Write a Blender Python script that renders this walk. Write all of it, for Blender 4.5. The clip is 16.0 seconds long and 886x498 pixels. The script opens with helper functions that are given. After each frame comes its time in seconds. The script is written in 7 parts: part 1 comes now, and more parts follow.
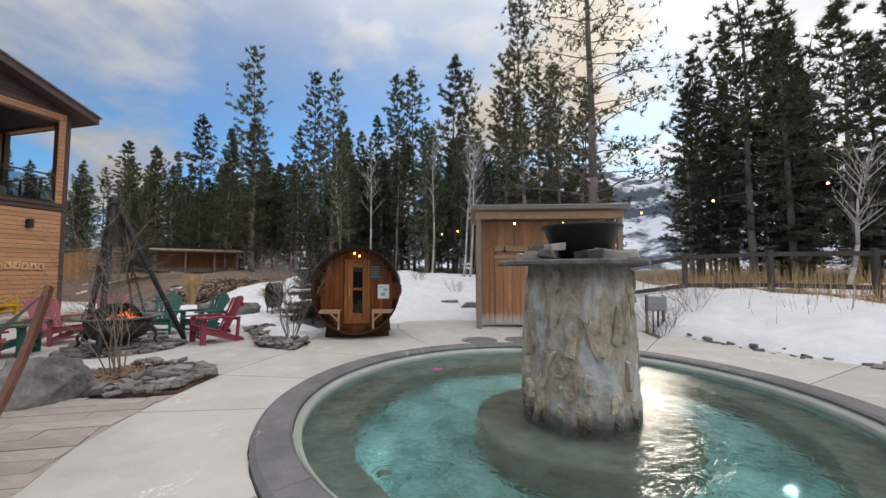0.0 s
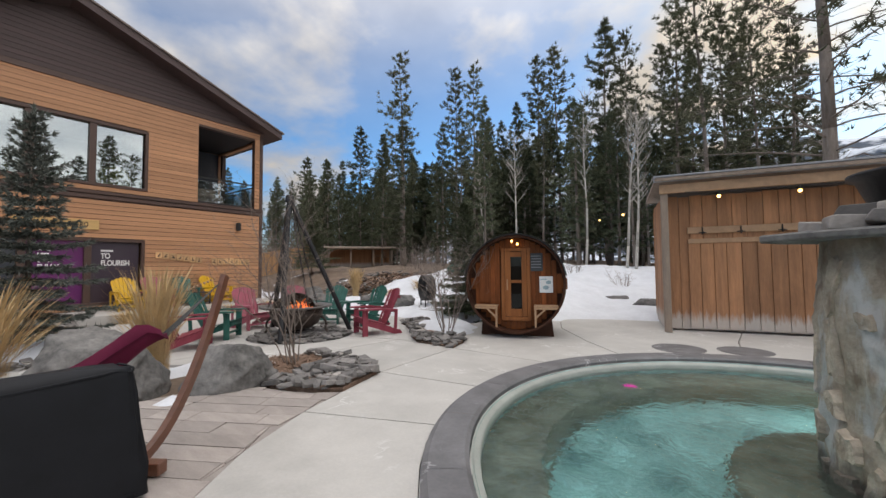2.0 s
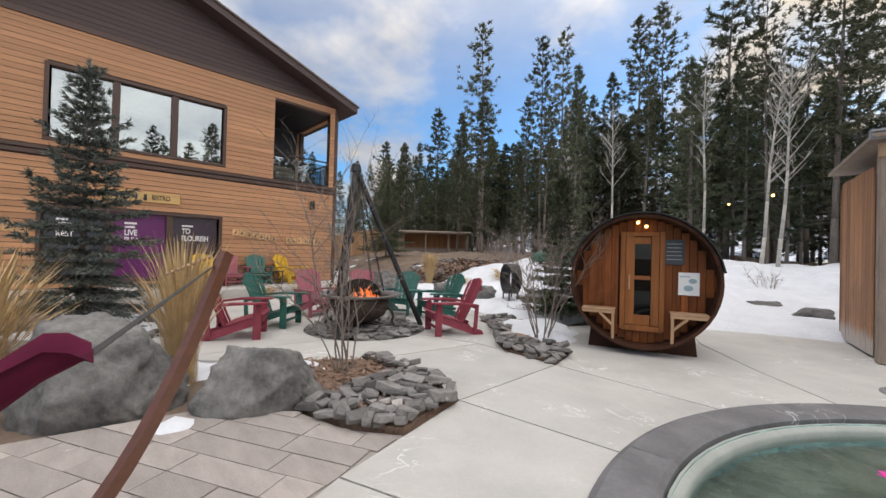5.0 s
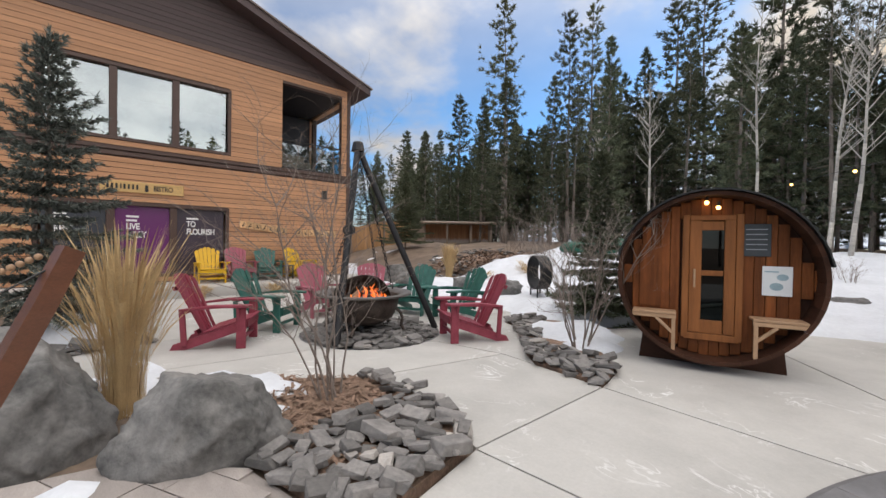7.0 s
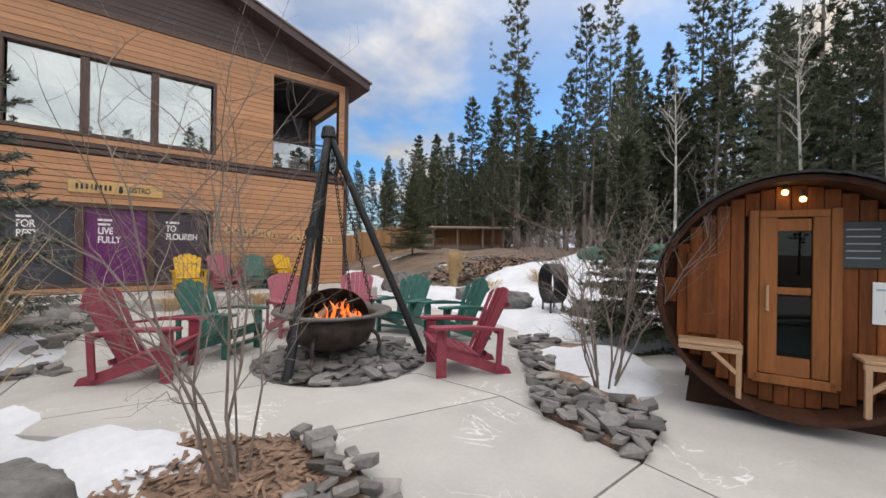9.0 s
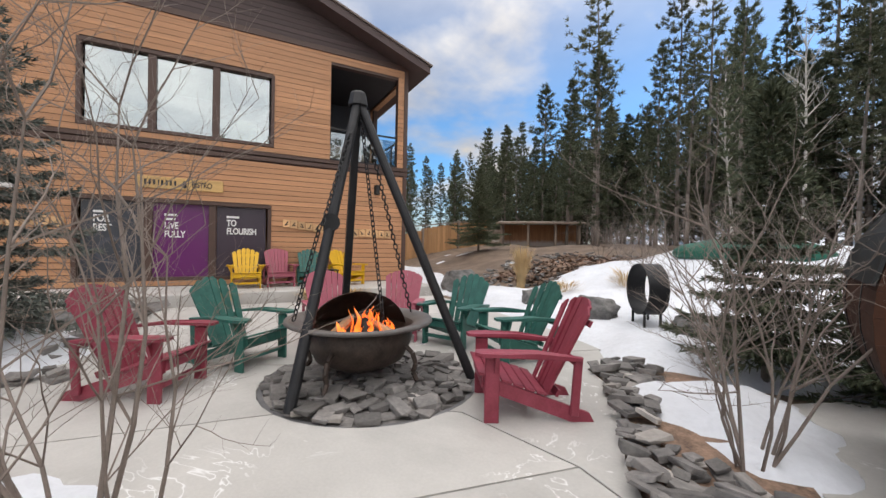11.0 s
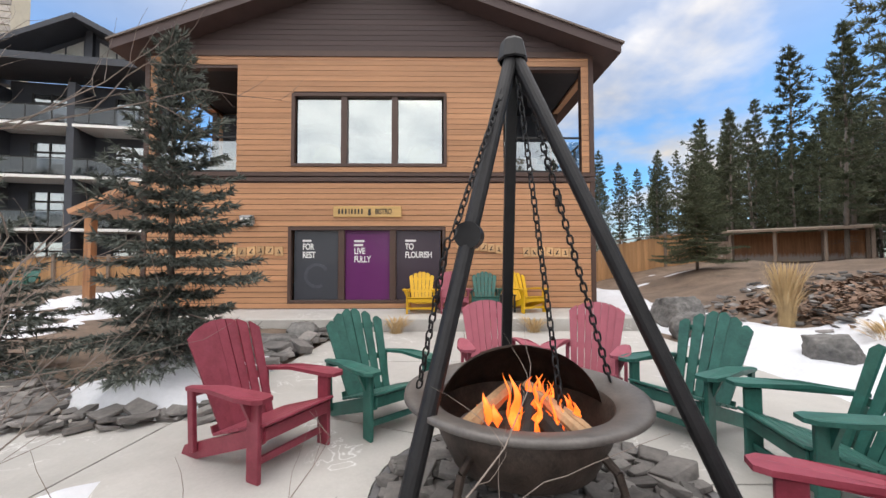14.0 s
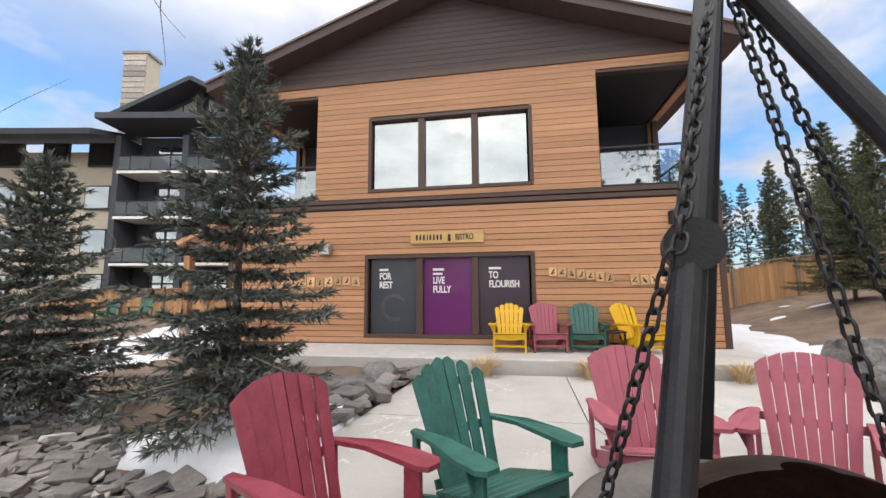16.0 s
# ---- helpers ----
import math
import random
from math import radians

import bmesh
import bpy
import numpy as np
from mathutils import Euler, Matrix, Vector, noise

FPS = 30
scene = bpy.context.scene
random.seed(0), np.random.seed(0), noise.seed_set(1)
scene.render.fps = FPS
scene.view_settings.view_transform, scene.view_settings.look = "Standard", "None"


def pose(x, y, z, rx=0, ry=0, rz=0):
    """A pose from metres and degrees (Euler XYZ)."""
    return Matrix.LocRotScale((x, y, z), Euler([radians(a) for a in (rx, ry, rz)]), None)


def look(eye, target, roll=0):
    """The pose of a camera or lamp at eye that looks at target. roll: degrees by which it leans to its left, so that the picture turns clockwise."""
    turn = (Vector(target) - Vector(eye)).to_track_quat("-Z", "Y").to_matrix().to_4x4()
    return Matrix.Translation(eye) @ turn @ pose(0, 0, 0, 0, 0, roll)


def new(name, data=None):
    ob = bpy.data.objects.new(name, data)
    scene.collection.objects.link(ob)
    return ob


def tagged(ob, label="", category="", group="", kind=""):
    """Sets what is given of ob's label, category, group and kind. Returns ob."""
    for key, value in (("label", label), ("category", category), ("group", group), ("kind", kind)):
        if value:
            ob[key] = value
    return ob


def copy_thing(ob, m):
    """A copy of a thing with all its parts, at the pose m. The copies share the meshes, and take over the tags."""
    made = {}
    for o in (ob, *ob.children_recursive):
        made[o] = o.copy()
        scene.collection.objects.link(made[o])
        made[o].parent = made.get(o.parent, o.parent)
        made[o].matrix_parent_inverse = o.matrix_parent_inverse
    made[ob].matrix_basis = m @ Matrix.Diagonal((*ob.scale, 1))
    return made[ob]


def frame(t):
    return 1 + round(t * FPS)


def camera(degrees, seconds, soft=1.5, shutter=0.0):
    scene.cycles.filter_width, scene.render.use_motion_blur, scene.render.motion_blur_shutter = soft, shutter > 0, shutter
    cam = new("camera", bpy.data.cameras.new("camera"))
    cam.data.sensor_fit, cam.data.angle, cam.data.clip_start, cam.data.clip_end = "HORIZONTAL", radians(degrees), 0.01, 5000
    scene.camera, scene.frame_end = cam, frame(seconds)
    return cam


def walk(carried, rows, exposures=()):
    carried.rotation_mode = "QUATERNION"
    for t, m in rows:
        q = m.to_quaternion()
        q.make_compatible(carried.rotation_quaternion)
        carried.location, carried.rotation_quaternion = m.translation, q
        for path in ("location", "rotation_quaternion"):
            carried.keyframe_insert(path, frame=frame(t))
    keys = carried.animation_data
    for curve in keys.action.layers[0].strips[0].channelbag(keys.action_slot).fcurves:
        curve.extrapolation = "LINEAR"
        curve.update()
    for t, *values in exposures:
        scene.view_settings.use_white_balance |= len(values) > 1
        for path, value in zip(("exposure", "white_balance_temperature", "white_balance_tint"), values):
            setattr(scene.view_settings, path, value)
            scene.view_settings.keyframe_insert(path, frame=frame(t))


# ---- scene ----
cam = camera(97.7, 16.0)
PATH = [
    (0, (-0.005, 0.010, 1.576), (-0.503, 1.944, 1.693), 0.0),
    (0.5, (-0.223, 0.297, 1.515), (-0.878, 2.183, 1.628), 0.2),
    (1, (-0.451, 0.559, 1.494), (-1.283, 2.375, 1.603), 0.4),
    (1.5, (-0.666, 0.758, 1.471), (-1.667, 2.487, 1.567), 0.2),
    (2, (-0.902, 0.931, 1.485), (-2.042, 2.571, 1.577), -0.6),
    (2.5, (-1.126, 1.127, 1.460), (-2.362, 2.697, 1.546), -0.8),
    (3, (-1.340, 1.350, 1.447), (-2.632, 2.875, 1.528), -0.4),
    (3.5, (-1.538, 1.541, 1.442), (-2.867, 3.035, 1.497), 0.2),
    (4, (-1.764, 1.747, 1.443), (-3.132, 3.206, 1.493), 1.1),
    (6.5, (-2.755, 2.775, 1.466), (-4.255, 4.097, 1.448), 0.9),
    (7, (-2.916, 3.008, 1.461), (-4.429, 4.315, 1.436), 0.9),
    (7.5, (-3.098, 3.272, 1.466), (-4.618, 4.572, 1.467), 1.0),
    (8, (-3.240, 3.539, 1.469), (-4.780, 4.815, 1.483), 1.0),
    (8.2, (-3.308, 3.649, 1.471), (-4.848, 4.925, 1.487), 1.0),
    (10.5, (-4.256, 4.819, 1.462), (-5.959, 5.869, 1.444), 1.1),
    (11, (-4.486, 4.994, 1.452), (-6.251, 5.936, 1.433), 1.2),
    (11.5, (-4.695, 5.150, 1.459), (-6.527, 5.949, 1.411), 0.2),
    (12, (-4.952, 5.278, 1.468), (-6.837, 5.948, 1.457), 0.3),
    (12.5, (-5.190, 5.366, 1.460), (-7.115, 5.906, 1.468), -0.1),
    (13, (-5.464, 5.424, 1.462), (-7.423, 5.824, 1.516), -0.0),
    (13.5, (-5.729, 5.515, 1.472), (-7.717, 5.732, 1.512), -0.3),
    (14, (-5.982, 5.617, 1.485), (-7.981, 5.649, 1.558), -0.1),
    (14.5, (-6.217, 5.579, 1.480), (-8.212, 5.492, 1.587), 0.1),
    (15, (-6.478, 5.467, 1.508), (-8.464, 5.289, 1.663), -0.3),
    (15.5, (-6.749, 5.339, 1.481), (-8.723, 5.067, 1.651), -0.4),
    (16, (-7.035, 5.232, 1.512), (-8.994, 4.901, 1.736), -0.4),
]
walk(cam, [(t, look(e, g, r)) for t, e, g, r in PATH], [(0, -0.42), (2.5, -0.27), (4, -0.16), (8, -0.10), (12, 0.05), (16, 0.28)])

# ---- world, sun ----
SUN_AZ, SUN_EL = radians(11.7), radians(13.5)
sun_dir = Vector((math.sin(SUN_AZ) * math.cos(SUN_EL), math.cos(SUN_AZ) * math.cos(SUN_EL), math.sin(SUN_EL)))
world = bpy.data.worlds.new("sky")
scene.world = world
world.use_nodes = True


class Nodes:
    """Small helper to write node trees."""

    def __init__(self, tree):
        self.t = tree

    def add(self, kind, **kw):
        n = self.t.nodes.new(kind)
        ins = kw.pop("ins", {})
        for k, v in kw.items():
            setattr(n, k, v)
        for k, v in ins.items():
            self.put(n, k, v)
        return n

    def put(self, n, k, v):
        s = n.inputs[k]
        if isinstance(v, bpy.types.NodeSocket):
            self.t.links.new(v, s)
        elif isinstance(v, bpy.types.Node):
            self.t.links.new(v.outputs[0], s)
        else:
            s.default_value = v

    def math(self, op, a, b=0.0, clamp=False):
        return self.add("ShaderNodeMath", operation=op, use_clamp=clamp, ins={0: a, 1: b}).outputs[0]

    def noise(self, vec, scale, detail=4.0, rough=0.55, dist=0.0):
        n = self.add("ShaderNodeTexNoise", ins={"Scale": scale, "Detail": detail, "Roughness": rough, "Distortion": dist})
        if vec is not None:
            self.put(n, "Vector", vec)
        return n.outputs["Fac"]

    def ramp(self, fac, stops):
        n = self.add("ShaderNodeValToRGB", ins={"Fac": fac})
        e = n.color_ramp.elements
        while len(e) < len(stops):
            e.new(0.5)
        for s, (p, c) in zip(e, stops):
            s.position, s.color = p, (*c, 1) if len(c) == 3 else c
        return n.outputs["Color"]

    def mix(self, fac, a, b, mode="MIX"):
        n = self.add("ShaderNodeMix", data_type="RGBA", blend_type=mode)
        self.put(n, 0, fac)
        for i, v in ((6, a), (7, b)):
            self.put(n, i, (*v, 1) if isinstance(v, tuple) and len(v) == 3 else v)
        return n.outputs[2]


w = Nodes(world.node_tree)
world.node_tree.nodes.clear()
sky = w.add("ShaderNodeTexSky", sky_type="NISHITA", sun_disc=False, sun_elevation=SUN_EL + 0.25, sun_rotation=SUN_AZ, air_density=1.0, dust_density=0.4, ozone_density=2.0)
tc = w.add("ShaderNodeTexCoord")
sep = w.add("ShaderNodeSeparateXYZ", ins={0: tc.outputs["Generated"]})
up = w.math("MAXIMUM", sep.outputs[2], 0.0)
den = w.math("ADD", up, 0.22)
flat = w.add("ShaderNodeCombineXYZ", ins={0: w.math("DIVIDE", sep.outputs[0], den), 1: w.math("DIVIDE", sep.outputs[1], den), 2: 0.0})
c1 = w.noise(flat, 1.15, 7.0, 0.5, 0.25)
c2 = w.noise(flat, 3.6, 5.0, 0.5, 0.1)
cl = w.math("ADD", w.math("MULTIPLY", c1, 0.8), w.math("MULTIPLY", c2, 0.2))
dotn = w.add("ShaderNodeVectorMath", operation="DOT_PRODUCT", ins={0: tc.outputs["Generated"], 1: tuple(sun_dir)})
near_sun = w.math("MAXIMUM", dotn.outputs["Value"], 0.0)
cl = w.math("ADD", cl, w.math("MULTIPLY", w.math("POWER", near_sun, 5.0), 0.10))
mask = w.ramp(cl, [(0.465, (0, 0, 0)), (0.62, (1, 1, 1))])
grey = w.ramp(c2, [(0.3, (0.60, 0.575, 0.565)), (0.7, (0.93, 0.88, 0.825))])
warm = w.math("POWER", near_sun, 14.0)
cloud = w.mix(w.math("MULTIPLY", warm, 0.75), grey, (1.0, 0.82, 0.58))
east = w.math("MAXIMUM", sep.outputs[0], 0.0)
over = w.math("ADD", w.math("MULTIPLY", w.math("POWER", up, 3.0), 4.2), w.math("MULTIPLY", east, 1.9))
bright = w.math("ADD", w.math("ADD", 0.73, over), w.math("MULTIPLY", w.math("POWER", near_sun, 160.0), 0.35))
cloud = w.mix(1.0, cloud, w.add("ShaderNodeCombineXYZ", ins={0: bright, 1: bright, 2: bright}).outputs[0], "MULTIPLY")
blue = w.mix(1.0, sky.outputs[0], (0.098, 0.158, 0.202), "MULTIPLY")
low_sky = w.math("SUBTRACT", 0.9, w.math("MULTIPLY", up, 5.0), True)
veil = w.math("MAXIMUM", w.math("MAXIMUM", mask, low_sky), w.math("MULTIPLY", w.math("MINIMUM", over, 1.0), 0.75))
bg = w.add("ShaderNodeBackground", ins={"Color": w.mix(veil, blue, cloud), "Strength": 1.0})
w.put(w.add("ShaderNodeOutputWorld"), "Surface", bg)

sun = new("sun", bpy.data.lights.new("sun", "SUN"))
sun.data.energy, sun.data.angle, sun.data.color = 0.9, radians(12), (1.0, 0.86, 0.68)
sun.matrix_world = look(sun_dir * 60, (0, 0, 0))

# ---- materials ----
def surface(name, color, rough=0.7, metal=0.0, var=0.25, scale=6.0, fine=60.0, bump=0.15, stretch=(1, 1, 1), tint=None, rand=0.0, coat=0.0, stain=0.0, spec=0.5, salt=0.0, splash=0.0):
    """A worn surface: broad and fine variation of colour, relief, and a shade of its own for each object."""
    m = bpy.data.materials.new(name)
    m.use_nodes = True
    n = Nodes(m.node_tree)
    b = m.node_tree.nodes["Principled BSDF"]
    t = n.add("ShaderNodeTexCoord")
    info = n.add("ShaderNodeObjectInfo")
    shift = n.add("ShaderNodeVectorMath", operation="ADD", ins={0: t.outputs["Object"]})
    n.put(shift, 1, n.add("ShaderNodeVectorMath", operation="SCALE", ins={0: (37.0, 19.0, 53.0), "Scale": info.outputs["Random"]}).outputs[0])
    mp = n.add("ShaderNodeMapping", ins={"Vector": shift.outputs[0], "Scale": stretch})
    a = n.noise(mp, scale, 5.0, 0.6)
    f = n.noise(mp, fine, 3.0, 0.6)
    dark = tuple(c * (1 - var) for c in color)
    light = tuple(min(1, c * (1 + var)) for c in (tint or color))
    col = n.mix(n.ramp(a, [(0.3, (0, 0, 0)), (0.7, (1, 1, 1))]), dark, light)
    col = n.mix(0.35, col, n.ramp(f, [(0.3, dark), (0.7, light)]))
    if rand:
        k = n.math("ADD", 1 - rand, n.math("MULTIPLY", info.outputs["Random"], 2 * rand))
        col = n.mix(1.0, col, n.add("ShaderNodeCombineXYZ", ins={0: k, 1: k, 2: k}).outputs[0], "MULTIPLY")
    if stain:
        s = n.noise(t.outputs["Object"], scale * 0.35, 6.0, 0.65, 0.4)
        col = n.mix(n.math("MULTIPLY", n.ramp(s, [(0.5, (0, 0, 0)), (0.72, (1, 1, 1))]), stain), col, tuple(c * 0.45 for c in color))
    if splash:
        zz = n.add("ShaderNodeSeparateXYZ", ins={0: t.outputs["Object"]}).outputs[2]
        mz = n.add("ShaderNodeMapping", ins={"Vector": t.outputs["Object"], "Scale": (9, 9, 1.5)})
        edge = n.math("MULTIPLY", n.noise(mz, 2.0, 4.0, 0.6), splash)
        foot = n.math("MULTIPLY", n.math("SUBTRACT", n.math("ADD", edge, splash * 0.35), zz), 5.0, True)
        col = n.mix(n.math("MULTIPLY", foot, 0.75), col, (0.52, 0.50, 0.47))
    n.put(b, "Base Color", col)
    n.put(b, "Roughness", n.math("ADD", rough - 0.1, n.math("MULTIPLY", f, 0.2), True))
    n.put(b, "Metallic", metal)
    n.put(b, "Specular IOR Level", spec)
    if coat:
        n.put(b, "Coat Weight", coat)
        n.put(b, "Coat Roughness", 0.08)
    if salt:
        q = n.noise(t.outputs["Object"], 1.3, 4.0, 0.6, 1.4)
        line = n.ramp(q, [(0.487, (0, 0, 0)), (0.497, (1, 1, 1)), (0.500, (1, 1, 1)), (0.508, (0, 0, 0))])
        gate = n.ramp(n.noise(t.outputs["Object"], 0.9, 2.0), [(0.52, (0, 0, 0)), (0.62, (1, 1, 1))])
        col2 = n.mix(n.math("MULTIPLY", n.math("MULTIPLY", line, gate), salt), col, (0.80, 0.80, 0.79))
        n.put(b, "Base Color", col2)
    if bump:
        h = n.math("ADD", n.math("MULTIPLY", a, 0.6), n.math("MULTIPLY", f, 0.4))
        n.put(b, "Normal", n.add("ShaderNodeBump", ins={"Strength": bump, "Distance": 0.02, "Height": h}))
    return m


def glowing(name, color, strength):
    m = bpy.data.materials.new(name)
    m.use_nodes = True
    b = m.node_tree.nodes["Principled BSDF"]
    b.inputs["Base Color"].default_value = (*color, 1)
    b.inputs["Emission Color"].default_value = (*color, 1)
    b.inputs["Emission Strength"].default_value = strength
    return m


def window_glass(name, mirror=0.5, tint=(0.55, 0.6, 0.6)):
    m = bpy.data.materials.new(name)
    m.use_nodes = True
    m.node_tree.nodes.clear()
    n = Nodes(m.node_tree)
    g = n.add("ShaderNodeBsdfGlossy", ins={"Color": (0.9, 0.95, 0.95, 1), "Roughness": 0.015})
    tr = n.add("ShaderNodeBsdfTransparent", ins={"Color": (*tint, 1)})
    mx = n.add("ShaderNodeMixShader", ins={0: mirror})
    n.put(mx, 1, tr)
    n.put(mx, 2, g)
    n.put(n.add("ShaderNodeOutputMaterial"), "Surface", mx)
    return m


M_CONC = surface("concrete", (0.46, 0.445, 0.42), 0.75, var=0.13, scale=1.6, fine=45, bump=0.06, rand=0.07, stain=0.32, salt=0.75)
M_COPING = surface("grey_coping", (0.150, 0.147, 0.152), 0.6, var=0.35, scale=3, fine=30, bump=0.2, stain=0.45, salt=0.4)
M_PAVER = surface("paver", (0.35, 0.31, 0.285), 0.8, var=0.2, scale=3, fine=40, bump=0.3, rand=0.16, stretch=(1, 3, 1))
M_SNOW = surface("snow", (0.68, 0.70, 0.74), 0.8, var=0.12, scale=2.2, fine=16, bump=0.9, stain=0.12)
M_SHALE = surface("shale", (0.128, 0.123, 0.120), 0.8, var=0.35, scale=5, fine=26, bump=0.5, rand=0.45, tint=(0.185, 0.172, 0.162))
M_SHALE_L = surface("pale_stone", (0.40, 0.37, 0.34), 0.8, var=0.3, scale=5, fine=26, bump=0.5, rand=0.3)
M_BOULDER = surface("boulder", (0.085, 0.085, 0.084), 0.85, var=0.5, scale=3.2, fine=20, bump=1.0, stain=0.35, tint=(0.175, 0.168, 0.16))
M_SIDING = surface("cedar_siding", (0.52, 0.275, 0.145), 0.55, var=0.2, scale=3, fine=24, bump=0.15, stretch=(1, 0.12, 4), rand=0.13)
M_GABLE = surface("dark_siding", (0.065, 0.042, 0.040), 0.6, var=0.18, scale=3, fine=24, bump=0.12, stretch=(1, 0.12, 4), rand=0.12)
M_TRIM = surface("brown_trim", (0.075, 0.042, 0.032), 0.5, var=0.15, scale=4, bump=0.08)
M_ROOF = surface("roof_metal", (0.16, 0.125, 0.105), 0.5, var=0.15, scale=4, bump=0.05)
# near-black in place of the shade inside the room and under balcony ceilings
M_DARK = surface("interior_shade", (0.025, 0.025, 0.03), 0.7, var=0.2, bump=0.0)
M_GREYWALL = surface("slate_wall", (0.052, 0.058, 0.072), 0.7, var=0.15, scale=2, bump=0.05)
M_RED = surface("red_paint", (0.215, 0.022, 0.042), 0.5, var=0.16, scale=7, fine=50, bump=0.1, tint=(0.26, 0.045, 0.07), rand=0.05)
M_PINK = surface("faded_red_paint", (0.34, 0.085, 0.12), 0.6, var=0.14, scale=7, fine=50, bump=0.1, rand=0.05)
M_GREEN = surface("green_paint", (0.012, 0.085, 0.068), 0.5, var=0.2, scale=7, fine=50, bump=0.1, tint=(0.03, 0.13, 0.105), rand=0.05)
M_YELLOW = surface("yellow_paint", (0.68, 0.40, 0.006), 0.5, var=0.1, scale=7, bump=0.06)
M_RIM = surface("scoured_steel", (0.15, 0.138, 0.13), 0.5, metal=0.4, var=0.3, scale=5, fine=40, bump=0.15)
M_IRON = surface("black_iron", (0.016, 0.016, 0.018), 0.5, metal=0.25, var=0.4, scale=9, fine=70, bump=0.25)
M_RUST = surface("burnt_steel", (0.034, 0.025, 0.021), 0.5, metal=0.35, var=0.5, scale=6, fine=50, bump=0.3, tint=(0.075, 0.055, 0.045))
M_CEDAR = surface("barrel_cedar", (0.185, 0.058, 0.017), 0.6, spec=0.2, stain=0.75, var=0.5, scale=3, fine=30, bump=0.2, stretch=(4, 4, 0.25), rand=0.28)
M_CEDAR_D = surface("barrel_stave", (0.055, 0.023, 0.013), 0.7, spec=0.2, var=0.35, scale=3, fine=30, bump=0.2, rand=0.25)
M_PINE = surface("pale_lumber", (0.42, 0.26, 0.15), 0.6, var=0.2, scale=3, fine=30, bump=0.12, stretch=(3, 3, 3), rand=0.12)
M_BARN = surface("barn_board", (0.34, 0.165, 0.078), 0.7, splash=0.5, stain=0.5, var=0.45, scale=2.4, fine=26, bump=0.25, stretch=(4, 4, 0.25), rand=0.25)
M_WEATHER = surface("weathered_wood", (0.27, 0.21, 0.165), 0.8, var=0.3, scale=3, fine=30, bump=0.2, stretch=(3, 3, 0.6), rand=0.15)
M_FENCE = surface("fence_board", (0.46, 0.26, 0.12), 0.7, var=0.25, scale=2, fine=24, bump=0.15, stretch=(4, 4, 0.3), rand=0.2)
M_RAIL = surface("grey_rail", (0.075, 0.064, 0.056), 0.85, var=0.3, scale=4, fine=30, bump=0.2)
M_STAND = surface("varnished_beam", (0.14, 0.055, 0.03), 0.4, var=0.3, scale=3, fine=40, bump=0.1, stretch=(4, 0.4, 4), coat=0.3)
M_MAROON = surface("maroon_fabric", (0.17, 0.012, 0.055), 0.85, var=0.15, scale=9, fine=220, bump=0.15)
M_COVER = surface("black_vinyl", (0.008, 0.009, 0.012), 0.6, spec=0.25, var=0.3, scale=5, fine=160, bump=0.12)
M_BARK = surface("pine_bark", (0.20, 0.168, 0.142), 0.9, var=0.4, scale=5, fine=26, bump=0.6, stretch=(3, 3, 0.5))
M_BIRCH = surface("birch_bark", (0.48, 0.45, 0.40), 0.8, var=0.35, scale=3, fine=14, bump=0.2, stretch=(1, 1, 3))
M_TWIG = surface("bare_twig", (0.215, 0.175, 0.15), 0.85, var=0.3, scale=8, bump=0.1)
M_STRAW = surface("dry_grass", (0.50, 0.355, 0.18), 0.8, var=0.3, scale=5, bump=0.0)
M_MULCH = surface("mulch", (0.16, 0.105, 0.075), 0.95, var=0.5, scale=8, fine=50, bump=1.0, tint=(0.26, 0.17, 0.12))
M_BRASS = surface("lamp_metal", (0.35, 0.36, 0.37), 0.4, metal=0.6, var=0.1, bump=0.0)
M_SIGN = surface("sign_board", (0.56, 0.36, 0.14), 0.6, var=0.2, scale=4, bump=0.1, stretch=(1, 0.3, 3))
M_WHITE = surface("white_paint", (0.78, 0.78, 0.77), 0.6, var=0.05, scale=5, bump=0.02)
M_BLACK = surface("black_paint", (0.015, 0.015, 0.015), 0.5, var=0.2, bump=0.0)
M_CREAM = surface("cream_stucco", (0.55, 0.50, 0.40), 0.85, var=0.1, scale=2, bump=0.1)
M_POSTER_G = surface("grey_film", (0.040, 0.044, 0.056), 0.35, var=0.1, scale=2, bump=0.0, coat=0.2)
M_POSTER_P = surface("purple_film", (0.120, 0.012, 0.115), 0.35, var=0.08, scale=2, bump=0.0, coat=0.2)
M_POSTER_D = surface("plum_film", (0.045, 0.030, 0.046), 0.35, var=0.1, scale=2, bump=0.0, coat=0.2)
M_CONDUIT = surface("grey_metal", (0.30, 0.31, 0.33), 0.5, metal=0.3, var=0.15, bump=0.0)
M_TARP = surface("green_tarp", (0.01, 0.11, 0.07), 0.5, var=0.2, scale=3, bump=0.2)
M_LOG = surface("firewood", (0.42, 0.27, 0.15), 0.85, var=0.4, scale=5, bump=0.4)
M_CHAR = surface("charred_wood", (0.018, 0.016, 0.015), 0.9, var=0.6, scale=9, bump=0.8)
M_ASH = surface("ash", (0.30, 0.27, 0.25), 0.95, var=0.5, scale=14, bump=0.5)
M_OLIVEBALL = surface("olive_yellow", (0.50, 0.48, 0.14), 0.7, var=0.1, bump=0.0)
M_PINKF = glowing("pink_float", (0.95, 0.02, 0.42), 0.55)
M_BULB = glowing("warm_bulb", (1.0, 0.58, 0.17), 7.0)
M_GLASS = window_glass("window_glass", 0.40, (0.6, 0.65, 0.62))
M_RAILGLASS = window_glass("rail_glass", 0.22, (0.78, 0.82, 0.84))


